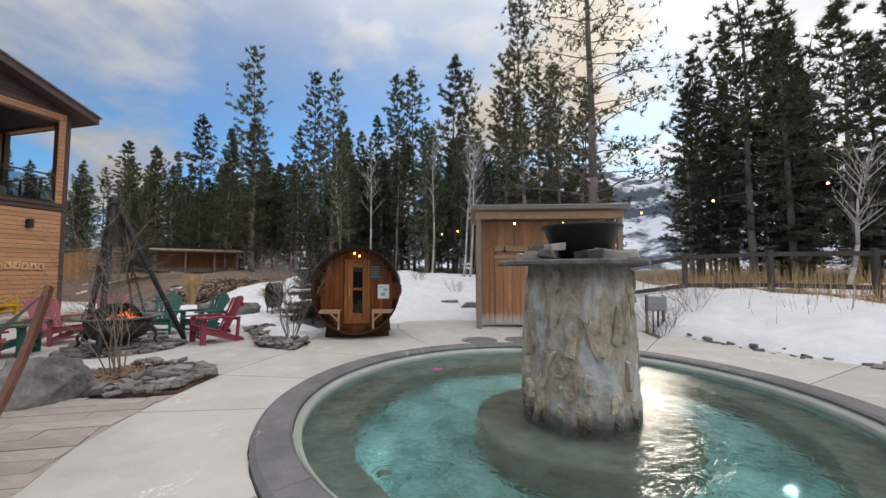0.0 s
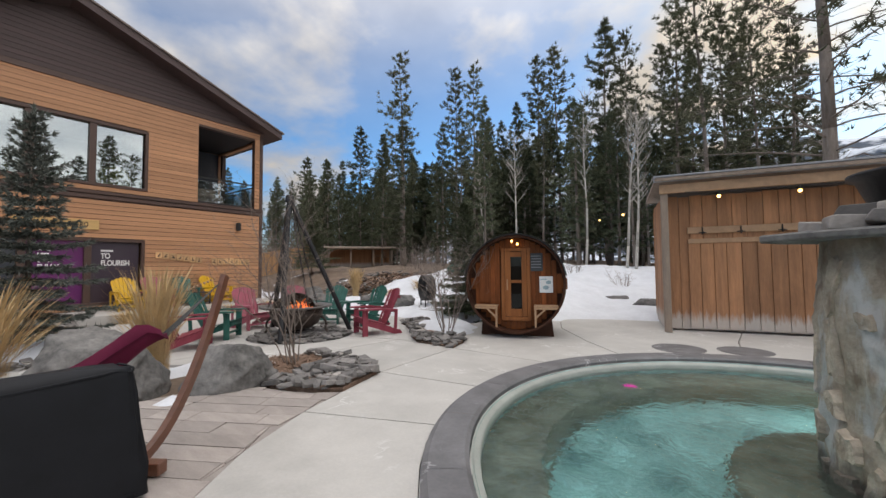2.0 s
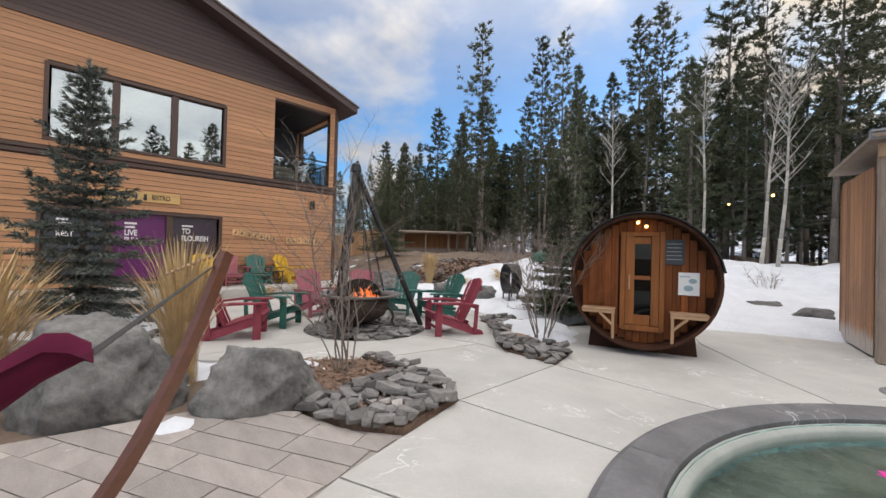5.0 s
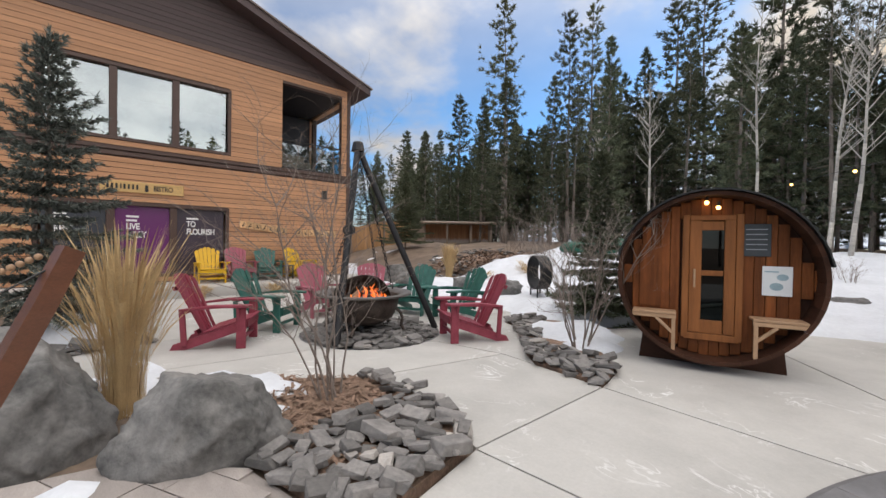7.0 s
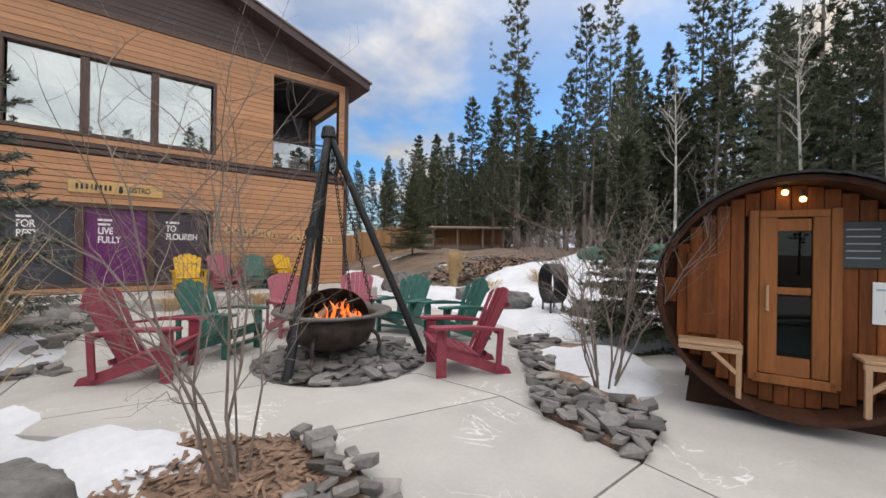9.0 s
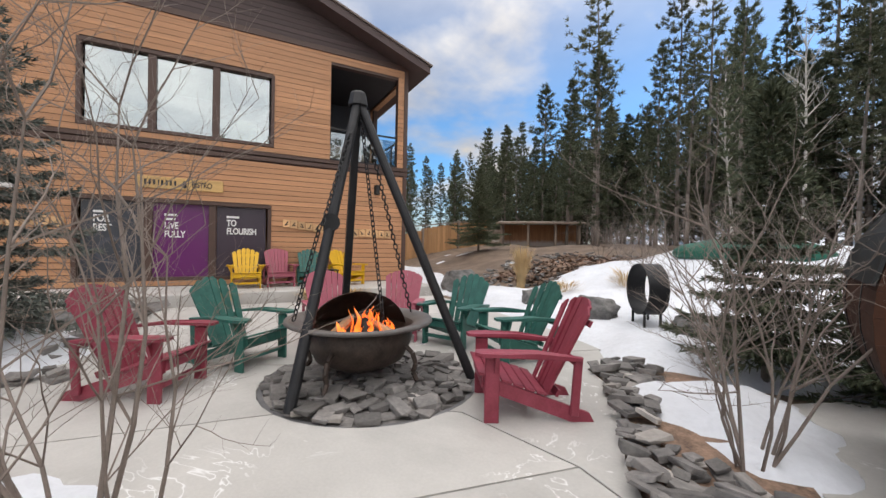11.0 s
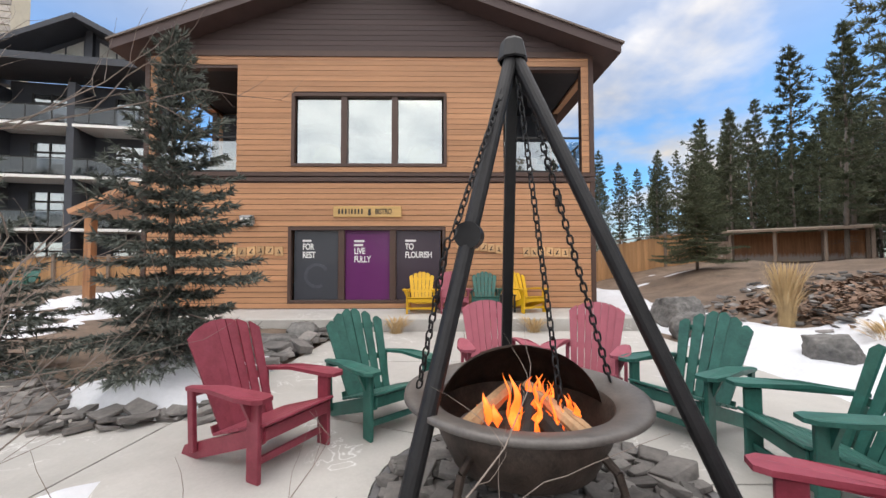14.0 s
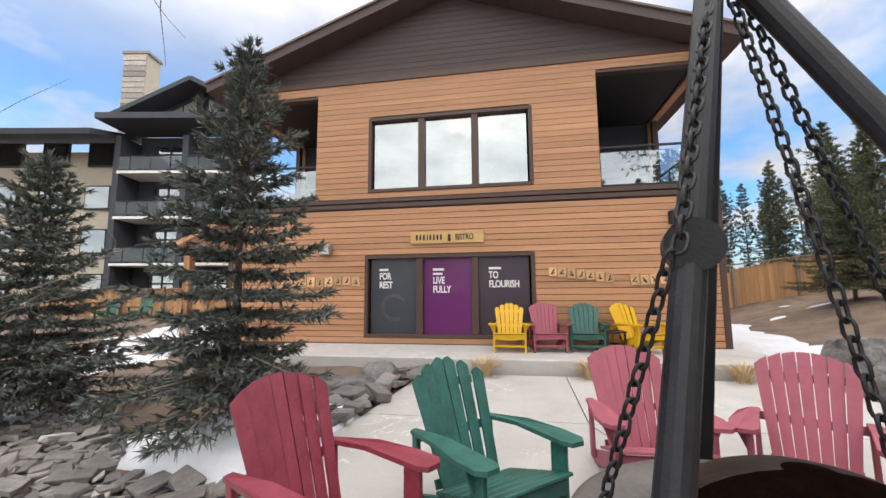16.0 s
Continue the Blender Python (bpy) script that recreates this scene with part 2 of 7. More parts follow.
def leafy(name, a, b, rough=0.75):
    m = bpy.data.materials.new(name)
    m.use_nodes = True
    n = Nodes(m.node_tree)
    p = m.node_tree.nodes["Principled BSDF"]
    geo = n.add("ShaderNodeNewGeometry")
    info = n.add("ShaderNodeObjectInfo")
    col = n.mix(geo.outputs["Random Per Island"], a, b)
    k = n.math("ADD", 0.7, n.math("MULTIPLY", info.outputs["Random"], 0.6))
    n.put(p, "Base Color", n.mix(1.0, col, n.add("ShaderNodeCombineXYZ", ins={0: k, 1: k, 2: k}).outputs[0], "MULTIPLY"))
    n.put(p, "Roughness", rough)
    n.put(p, "Specular IOR Level", 0.2)
    return m


M_NEEDLE = leafy("pine_needles", (0.080, 0.092, 0.050), (0.205, 0.205, 0.130))
M_NEEDLE_D = leafy("spruce_needles", (0.060, 0.075, 0.044), (0.155, 0.170, 0.105))
M_BLUE = leafy("blue_spruce_needles", (0.085, 0.100, 0.088), (0.250, 0.272, 0.242))


def column_stone(name, warm):
    """Split fieldstone: tan, grey and white-crusted in upright streaks, wet and dark by the water."""
    m = surface(name, (0.33, 0.27, 0.20), 0.75, var=0.35, scale=4, fine=30, bump=0.9, tint=(0.44, 0.38, 0.30), rand=0.18)
    n = Nodes(m.node_tree)
    b = m.node_tree.nodes["Principled BSDF"]
    base = b.inputs["Base Color"].links[0].from_socket
    t = n.add("ShaderNodeTexCoord")
    mp = n.add("ShaderNodeMapping", ins={"Vector": t.outputs["Object"], "Scale": (1, 1, 0.32)})
    crust = n.ramp(n.noise(mp, 4.2, 5.0, 0.6, 0.7), [(0.50 + warm, (0, 0, 0)), (0.60 + warm, (1, 1, 1))])
    col = n.mix(n.math("MULTIPLY", crust, 0.85), base, (0.50, 0.51, 0.50))
    brown = n.ramp(n.noise(mp, 6.5, 4.0, 0.6, 0.4), [(0.54, (0, 0, 0)), (0.66, (1, 1, 1))])
    col = n.mix(n.math("MULTIPLY", brown, 0.7), col, (0.17, 0.115, 0.075))
    z = n.add("ShaderNodeSeparateXYZ", ins={0: t.outputs["Object"]}).outputs[2]
    wob = n.math("MULTIPLY", n.noise(t.outputs["Object"], 3.5, 4.0, 0.6), 0.28)
    wet = n.math("SUBTRACT", 1.0, n.math("MULTIPLY", n.math("SUBTRACT", n.math("ADD", z, 0.17), wob), 9.0, True), True)
    # stone goes dark brown towards the top, just below the cap slab
    top_dark = n.math("MULTIPLY", n.math("SUBTRACT", n.math("ADD", z, wob), 1.50), 6.0, True)
    col = n.mix(n.math("MULTIPLY", wet, 0.8), col, (0.055, 0.048, 0.042))
    n.put(b, "Base Color", n.mix(n.math("MULTIPLY", top_dark, 0.6), col, (0.11, 0.09, 0.07)))
    return m


M_COLUMN = column_stone("column_stone", 0.0)
M_COLUMN_T = column_stone("tan_column_stone", 0.14)


def caustic_plaster():
    # the pale tint paints rippling caustic light as blotches in the plaster
    m = surface("caustic_plaster", (0.055, 0.155, 0.155), 0.7, var=0.4, scale=1.5, fine=6, bump=0.0, tint=(0.36, 0.58, 0.57))
    return m


M_PLASTER = caustic_plaster()
M_TILE = surface("pool_lip", (0.36, 0.38, 0.35), 0.5, var=0.2, scale=3, bump=0.05)
M_LEDGE = surface("pool_ledge", (0.125, 0.130, 0.100), 0.7, var=0.5, scale=2.4, fine=9, tint=(0.20, 0.20, 0.16), bump=0.0)


def water_material():
    m = bpy.data.materials.new("water")
    m.use_nodes = True
    n = Nodes(m.node_tree)
    b = m.node_tree.nodes["Principled BSDF"]
    b.inputs["Base Color"].default_value = (0.72, 0.93, 0.92, 1)
    b.inputs["Roughness"].default_value = 0.0
    b.inputs["Transmission Weight"].default_value = 1.0
    b.inputs["IOR"].default_value = 1.33
    t = n.add("ShaderNodeTexCoord")
    h = n.math("ADD", n.noise(t.outputs["Object"], 2.2, 3.0, 0.5, 0.8), n.math("MULTIPLY", n.noise(t.outputs["Object"], 6.0, 3.0, 0.55, 1.6), 0.55))
    n.put(b, "Normal", n.add("ShaderNodeBump", ins={"Strength": 0.30, "Distance": 0.1, "Height": h}))
    return m


M_WATER = water_material()


def ground_material():
    m = surface("ground", (0.115, 0.086, 0.066), 0.95, var=0.4, scale=1.2, fine=14, bump=0.8, tint=(0.18, 0.13, 0.095))
    return m


M_GROUND = ground_material()

# ---- building helpers ----
def box(bm, cx, cy, cz, sx, sy, sz, m=None, bevel=0.0):
    """A box of that size round a centre, turned by m about it, its edges chamfered by bevel."""
    o = Vector((cx, cy, cz))
    hx, hy, hz = sx / 2, sy / 2, sz / 2
    b = min(bevel, hx * 0.8, hy * 0.8, hz * 0.8)

    def v(x, y, z):
        p = Vector((x, y, z))
        return bm.verts.new((m @ p if m is not None else p) + o)
    signs = [(x, y, z) for x in (-1, 1) for y in (-1, 1) for z in (-1, 1)]
    if b <= 0:
        c = {s: v(s[0] * hx, s[1] * hy, s[2] * hz) for s in signs}
        c3 = {s: (c[s], c[s], c[s]) for s in signs}
    else:
        c3 = {s: (v(s[0] * hx, s[1] * (hy - b), s[2] * (hz - b)), v(s[0] * (hx - b), s[1] * hy, s[2] * (hz - b)), v(s[0] * (hx - b), s[1] * (hy - b), s[2] * hz)) for s in signs}
    for ax in range(3):
        p, q = (ax + 1) % 3, (ax + 2) % 3
        for sg in (-1, 1):
            loop = []
            for a, e in ((-1, -1), (1, -1), (1, 1), (-1, 1)):
                k = [0, 0, 0]
                k[ax], k[p], k[q] = sg, a, e
                loop.append(c3[tuple(k)][ax])
            bm.faces.new(loop if sg > 0 else loop[::-1])
        if b > 0:
            for a in (-1, 1):
                for e in (-1, 1):
                    k0, k1 = [0, 0, 0], [0, 0, 0]
                    k0[ax], k0[p], k0[q] = -1, a, e
                    k1[ax], k1[p], k1[q] = 1, a, e
                    lp = [c3[tuple(k0)][p], c3[tuple(k1)][p], c3[tuple(k1)][q], c3[tuple(k0)][q]]
                    bm.faces.new(lp if a * e < 0 else lp[::-1])
    if b > 0:
        for s in signs:
            t = c3[s]
            bm.faces.new(t if s[0] * s[1] * s[2] > 0 else t[::-1])


def rod(bm, p, q, r0, r1=None, n=10):
    """A round bar from p to q."""
    p, q = Vector(p), Vector(q)
    r1 = r0 if r1 is None else r1
    w_ = (q - p).normalized()
    u = w_.orthogonal().normalized()
    t = w_.cross(u)
    cs = [(math.cos(2 * math.pi * i / n), math.sin(2 * math.pi * i / n)) for i in range(n)]
    lo = [bm.verts.new(p + (u * c + t * s) * r0) for c, s in cs]
    hi = [bm.verts.new(q + (u * c + t * s) * r1) for c, s in cs]
    for i in range(n):
        bm.faces.new((lo[i - 1], lo[i], hi[i], hi[i - 1]))
    bm.faces.new(lo[::-1])
    bm.faces.new(hi)


def beam(bm, p, q, wid, hei, bevel=0.006):
    """A square timber from p to q."""
    p, q = Vector(p), Vector(q)
    d = q - p
    m = d.to_track_quat("Y", "Z").to_matrix().to_4x4()
    c = (p + q) / 2
    box(bm, c.x, c.y, c.z, wid, d.length, hei, m, bevel)


def lathe(bm, profile, n=40, m=None, a0=0.0, a1=2 * math.pi):
    """A profile of (radius, height) turned about z."""
    full = abs(a1 - a0 - 2 * math.pi) < 1e-6
    cols = n if full else n + 1
    ring = [[bm.verts.new((r * math.cos(a0 + (a1 - a0) * i / n), r * math.sin(a0 + (a1 - a0) * i / n), z)) for r, z in profile] for i in range(cols)]
    for i in range(n):
        a, b = ring[i], ring[(i + 1) % cols]
        for j in range(len(profile) - 1):
            vs = [a[j], b[j], b[j + 1], a[j + 1]]
            if len(set(vs)) == 4:
                bm.faces.new(vs)
    if m is not None:
        bmesh.ops.transform(bm, matrix=m, verts=[v for c in ring for v in c])


def prism(bm, pts, z0, z1):
    """An upright prism over an outline."""
    lo = [bm.verts.new((x, y, z0)) for x, y in pts]
    hi = [bm.verts.new((x, y, z1)) for x, y in pts]
    n = len(pts)
    bm.faces.new(hi)
    bm.faces.new(lo[::-1])
    for i in range(n):
        bm.faces.new((lo[i], lo[(i + 1) % n], hi[(i + 1) % n], hi[i]))


def link(name, bm, material, parent=None, label="", smooth=False):
    bmesh.ops.recalc_face_normals(bm, faces=bm.faces)
    me = bpy.data.meshes.new(name)
    bm.to_mesh(me)
    bm.free()
    if smooth:
        me.shade_smooth()
    me.materials.append(material)
    ob = new(name, me)
    ob.parent = parent
    if label:
        ob["label"] = label
    return ob


def part(name, bm, material, parent, label="", smooth=False):
    return link(name, bm, material, parent, label, smooth)


def raw(name, verts, faces, material, parent=None, smooth=False):
    me = bpy.data.meshes.new(name)
    me.from_pydata([tuple(v) for v in verts], [], [tuple(f) for f in faces])
    me.update()
    if smooth:
        me.shade_smooth()
    me.materials.append(material)
    ob = new(name, me)
    ob.parent = parent
    return ob


def thing(name, m=None, label="", category="", group="", kind=""):
    ob = new(name)
    if m is not None:
        ob.matrix_basis = m
    return tagged(ob, label, category, group, kind)


def simple(name, fill, material, label, category, kind="", smooth=False, m=None, group=""):
    """A thing of one mesh; fill(bm) makes it."""
    bm = bmesh.new()
    fill(bm)
    ob = link(name, bm, material, smooth=smooth)
    if m is not None:
        ob.matrix_basis = m
    return tagged(ob, label, category, group, kind)


def smooth01(a, b, x):
    t = min(1.0, max(0.0, (x - a) / (b - a)))
    return t * t * (3 - 2 * t)


def inside(p, poly):
    x, y = p
    c = False
    for i in range(len(poly)):
        (x0, y0), (x1, y1) = poly[i - 1], poly[i]
        if (y0 > y) != (y1 > y) and x < (x1 - x0) * (y - y0) / (y1 - y0) + x0:
            c = not c
    return c


# ---- the lie of the land ----
POOL = Vector((0.2, 5.2))
POOL_R, COPING = 3.52, 0.36
EDGE = [(-60, 13.5), (-30, 12.5), (-17, 10.6), (-14, 10.3), (-10, 10.1), (-8.3, 9.7), (-7.6, 9.1), (-6.9, 9.6), (-6.0, 10.6), (-3.6, 12.0), (-1, 12.9), (2.3, 12.4), (3.0, 10.9), (4.6, 8.9), (6.0, 7.6), (9, 6.0), (16, 2.0), (60, -10)]


def edge_y(x):
    for (x0, y0), (x1, y1) in zip(EDGE, EDGE[1:]):
        if x <= x1:
            return y0 + (y1 - y0) * max(0.0, x - x0) / (x1 - x0)
    return EDGE[-1][1]


def n2(x, y, s, o=0.0):
    return noise.noise((x * s + o, y * s - o, o * 1.7))


def ground_z(x, y):
    s = y - edge_y(x)
    if s > 0:
        top = 1.15 + 0.35 * smooth01(-4, -12, x) + 0.02 * max(0, s - 8)
        z = top * smooth01(-0.4, 8.5, s) + smooth01(0.3, 3, s) * (0.22 * n2(x, y, 0.33) + 0.1 * n2(x, y, 0.9, 5))
        return z - 0.05
    west = smooth01(-9.5, -12.5, x) * smooth01(3.4, 2.2, y)
    far = smooth01(-17, -30, x)
    return -0.06 + west * (0.10 + 0.06 * n2(x, y, 0.6)) + far * 0.45


def snow_depth(x, y):
    s = y - edge_y(x)
    d = -0.4
    if s > -0.6:
        d = 0.34 * smooth01(-0.5, 0.6, s) - 0.13 + 0.16 * n2(x, y, 0.45, 3) + 0.10 * n2(x, y, 1.3, 9)
        if x < -10:
            d -= 0.33 * smooth01(-11.5, -13.5, x) * smooth01(1.2, 2.6, s)
        if x > 3:
            d -= 0.25 * smooth01(5.5, 8.5, s + 0.25 * (x - 4) + 1.2 * n2(x, y, 0.5, 2))
        d -= 0.35 * smooth01(11, 17, s)
    for bx, by, rx, ry, a in BLOBS:
        q = ((x - bx) / rx) ** 2 + ((y - by) / ry) ** 2
        if q < 4:
            d = max(d, 0.8 * a * (1 - q) + 0.15 * n2(x, y, 1.9, 4) + 0.06 * n2(x, y, 5, 4))
    return d


BLOBS = [(-6.85, 4.05, 0.7, 0.5, 0.17), (-7.9, 3.2, 0.9, 0.45, 0.18), (-6.65, 4.35, 0.4, 0.3, 0.16), (-8.3, 2.3, 0.5, 0.9, 0.15),
         (-6.35, 8.8, 0.95, 0.85, 0.3), (-5.75, 8.35, 0.45, 0.5, 0.22), (-10.75, 2.62, 0.9, 0.8, 0.5), (-10.25, 2.55, 0.42, 0.75, 0.42), (-10.55, 1.8, 0.4, 0.6, 0.2), (-11.5, 2.95, 0.7, 0.45, 0.3), (-7.25, 3.85, 0.6, 0.5, 0.13), (-10.9, -0.6, 0.6, 0.6, 0.12), (-5.98, 2.35, 0.17, 0.3, 0.1), (-5.94, 2.75, 0.16, 0.34, 0.1), (-5.6, 4.75, 0.13, 0.1, 0.1),
         (-13, -3, 3, 0.5, 0.15), (-19, -3.5, 3, 1.2, 0.2), (-22, -7, 4, 1.5, 0.2), (-16, -5, 2, 0.8, 0.15), (-7.2, 0.9, 0.8, 0.4, 0.14), (-14.6, 10.9, 0.8, 0.5, 0.25)]


def sheet(name, x0, x1, y0, y1, step, height, material, keep):
    """A height field over a rectangle; squares that keep() refuses are left out."""
    nx, ny = int(round((x1 - x0) / step)), int(round((y1 - y0) / step))
    zs = [[height(x0 + i * step, y0 + j * step) for j in range(ny + 1)] for i in range(nx + 1)]
    idx, verts, faces = {}, [], []

    def vert(i, j):
        if (i, j) not in idx:
            idx[i, j] = len(verts)
            verts.append((x0 + i * step, y0 + j * step, zs[i][j]))
        return idx[i, j]

    for i in range(nx):
        for j in range(ny):
            if keep(x0 + (i + 0.5) * step, y0 + (j + 0.5) * step, (zs[i][j], zs[i + 1][j], zs[i + 1][j + 1], zs[i][j + 1])):
                faces.append((vert(i, j), vert(i + 1, j), vert(i + 1, j + 1), vert(i, j + 1)))
    return raw(name, verts, faces, material, smooth=True)


def far_ground():
    """The same ground sheet runs on, coarser, to the horizon."""
    ob = sheet("ground", -42, 30, -24, 42, 0.5, ground_z, M_GROUND, lambda x, y, z: (x - POOL.x) ** 2 + (y - POOL.y) ** 2 > 3.55 ** 2)
    tagged(ob, "brown soil and mulch ground under patchy snow", "ground", kind="structure")
    me = ob.data
    bm = bmesh.new()
    bm.from_mesh(me)
    rim = [e for e in bm.edges if len(e.link_faces) == 1 and (e.verts[0].co.xy - POOL).length > 6]
    r = bmesh.ops.extrude_edge_only(bm, edges=rim)
    for v in r["geom"]:
        if isinstance(v, bmesh.types.BMVert):
            d = (v.co.xy - Vector((-6, 9))).normalized() * 2500
            v.co = (d.x, d.y, 0.5)
    bm.to_mesh(me)
    bm.free()


far_ground()


def snow_cover():
    d = {}

    def h(x, y):
        k = (round(x, 3), round(y, 3))
        d[k] = snow_depth(x, y)
        return ground_z(x, y) + min(d[k], 0.42) if d[k] > -0.08 else ground_z(x, y) - 0.08
    ob = sheet("snow", -26, 16, -9, 32, 0.16, h, M_SNOW, lambda x, y, z: max(d.get((round(x + a, 3), round(y + b, 3)), -1) for a in (-0.08, 0.08) for b in (-0.08, 0.08)) > -0.02)
    tagged(ob, "patchy trodden white snow on the slope and beds", "snow", kind="stuff")


snow_cover()


# ---- pool ----
def arc(a0, a1, r, n, c=POOL):
    return [(c.x + r * math.cos(radians(a0 + (a1 - a0) * i / n)), c.y + r * math.sin(radians(a0 + (a1 - a0) * i / n))) for i in range(n + 1)]


def build_pool():
    pool = thing("hot_pool", Matrix.Translation((POOL.x, POOL.y, 0)), "round outdoor hot pool with grey stone coping and clear water", "pool")
    bm = bmesh.new()
    ri = POOL_R - COPING - 0.03
    lathe(bm, [(ri, 0.0), (ri, -1.15), (0.0, -1.15)], 72)
    part("basin", bm, M_PLASTER, pool, "turquoise plaster basin with painted pale caustic blotches", True)
    bm = bmesh.new()
    lathe(bm, [(ri, -0.42), (ri - 0.55, -0.45), (ri - 0.58, -0.48), (ri - 0.58, -1.15)], 72)
    part("bench_ledge", bm, M_LEDGE, pool, "submerged olive-grey seat ledge", True)
    bm = bmesh.new()
    lathe(bm, [(ri + 0.02, 0.0), (ri - 0.045, -0.03), (ri - 0.055, -0.05), (ri - 0.06, -0.2), (ri + 0.02, -0.24)], 72)
    part("lip", bm, M_TILE, pool, "pale plaster lip at the waterline", True)
    bm = bmesh.new()
    lathe(bm, [(0.0, -0.085), (1.0, -0.085), (2.0, -0.085), (ri - 0.05, -0.085)], 72)
    wat = part("water", bm, M_WATER, pool, "steaming clear green-blue water", True)
    if wat.data.polygons[0].normal.z < 0:
        wat.data.flip_normals()
    wat.visible_shadow = False
    return pool


pool = build_pool()


def coping_stones(pool):
    n = 20
    for i in range(n):
        bm = bmesh.new()
        g = 0.0007 * 360 / (2 * math.pi)
        a0, a1 = 360 / n * i + g, 360 / n * (i + 1) - g
        lathe(bm, [(POOL_R - COPING, -0.06), (POOL_R - COPING, 0.035), (POOL_R - COPING + 0.035, 0.06), (POOL_R - 0.05, 0.06), (POOL_R, 0.03), (POOL_R, -0.1), (POOL_R - COPING, -0.06)], 8, None, radians(a0), radians(a1))
        part("coping_stone", bm, M_COPING, pool, smooth=False)


coping_stones(pool)

# ---- paving ----
A = [(-2.0, -1.2), (-3.05, 0.9), (-3.69, 2.06), (-4.08, 2.61), (-4.44, 3.45), (-4.83, 5.0), (-4.85, 6.9)]
BED1 = [(-5.02, 3.87), (-4.65, 4.17), (-4.85, 4.98), (-5.47, 5.23), (-6.0, 5.28), (-6.6, 5.12), (-7.2, 4.3), (-6.6, 3.9), (-5.6, 3.75)]
BED2 = [(-4.88, 6.92), (-4.98, 7.5), (-5.5, 8.2), (-6.25, 9.5), (-7.0, 9.75), (-7.72, 9.1), (-7.75, 8.75), (-7.36, 8.57), (-6.8, 8.1), (-6.18, 7.34), (-5.74, 6.98)]
FIRE = Vector((-8.5, 6.3))


def grow(pts, d):
    """The outline moved inwards by d."""
    n = len(pts)
    area = sum(pts[i - 1][0] * pts[i][1] - pts[i][0] * pts[i - 1][1] for i in range(n))
    s = 1 if area > 0 else -1
    out = []
    for i in range(n):
        p, a, b = Vector(pts[i]), Vector(pts[i - 1]), Vector(pts[(i + 1) % n])
        u, v = (p - a).normalized(), (b - p).normalized()
        nn = Vector((-(u.y + v.y), u.x + v.x)) * s
        k = max(0.35, nn.length / 2)
        out.append(tuple(p + nn.normalized() * d / k))
    return out


paving = thing("pavement", label="broom-finished grey concrete patio slabs with dark joints", category="pavement", kind="structure")


def slab(pts, z=0.0, material=None, gap=0.009):
    bm = bmesh.new()
    q = grow(pts, gap)
    prism(bm, q, z - 0.1, z - 0.006)
    top = [f for f in bm.faces if f.normal.z > 0.5 or all(abs(v.co.z - (z - 0.006)) < 1e-5 for v in f.verts)][0]
    r = bmesh.ops.inset_region(bm, faces=[top], thickness=0.007, depth=0.0)
    for v in top.verts:
        v.co.z = z
    return part("slab", bm, material or M_CONC, paving)


def pool_arc(a0, a1, n):
    return arc(a0, a1, POOL_R + 0.006, n)


def ang(p):
    return math.degrees(math.atan2(p[1] - POOL.y, p[0] - POOL.x)) % 360


slab([(4.5, -3.5), (5.5, 2.0)] + pool_arc(325, 250, 8) + [(-0.9, -1.6), (-0.5, -3.5)])
slab([(-0.5, -3.5), (-0.9, -1.6)] + pool_arc(250, 232, 3) + [A[1], A[0], (-1.6, -3.5)])
slab([A[1]] + pool_arc(232, 201, 5) + [A[4], A[3], A[2]])
slab([A[4]] + pool_arc(201, 180.5, 4) + [A[5]])
slab([A[5]] + pool_arc(180.5, 153.5, 4) + [A[6]])
slab([A[6]] + pool_arc(153.5, 131.5, 4) + [(-2.95, 8.8), (-3.9, 10.15), (-4.3, 11.3), (-5.95, 10.3), BED2[3], BED2[2], BED2[1]])
slab(pool_arc(131.5, 102, 4) + [(-0.55, 10.2), (-0.3, 12.9), (-4.3, 12.1), (-4.3, 11.3), (-3.9, 10.15), (-2.95, 8.8)])
slab(pool_arc(102, 62, 5) + [(2.6, 10.2), (2.4, 12.4), (-0.3, 12.9), (-0.55, 10.2)])
slab(pool_arc(62, 22, 5) + [(5.2, 8.2), (4.6, 8.9), (3.0, 10.9), (2.6, 10.2)])
slab(pool_arc(22, -35, 7) + [(5.5, 2.0), (9.5, 1.5), (9.5, 5.5), (6.0, 7.5), (5.2, 8.2)])
# round the fire
fr = 1.12


def fire_arc(a0, a1, n):
    return [(FIRE.x + fr * math.cos(radians(a0 + (a1 - a0) * i / n)), FIRE.y + fr * math.sin(radians(a0 + (a1 - a0) * i / n))) for i in range(n + 1)]


slab([A[5], A[6], BED2[10], (-6.3, 7.02), (-6.62, 5.16), BED1[4], BED1[3]])
slab([(-6.62, 5.16), (-6.3, 7.02), (-7.36, 6.75)] + fire_arc(18, -64, 7) + [(-8.02, 5.2), (-8.3, 3.0), (-7.2, 4.25)])
slab([BED2[10], BED2[9], BED2[8], BED2[7], BED2[6], BED2[5], (-8.3, 9.6), (-8.6, 8.5)] + fire_arc(95, 18, 7) + [(-7.36, 6.75), (-6.3, 7.02)])
slab([(-8.02, 5.2)] + fire_arc(-64, -140, 7) + [(-9.75, 4.65), (-9.75, 3.15), (-8.3, 3.0)])
slab([(-9.75, 4.65)] + fire_arc(-140, -188, 5) + [(-10.9, 6.4), (-11.9, 6.1), (-11.9, 3.4), (-10.65, 3.2), (-9.75, 3.15)])
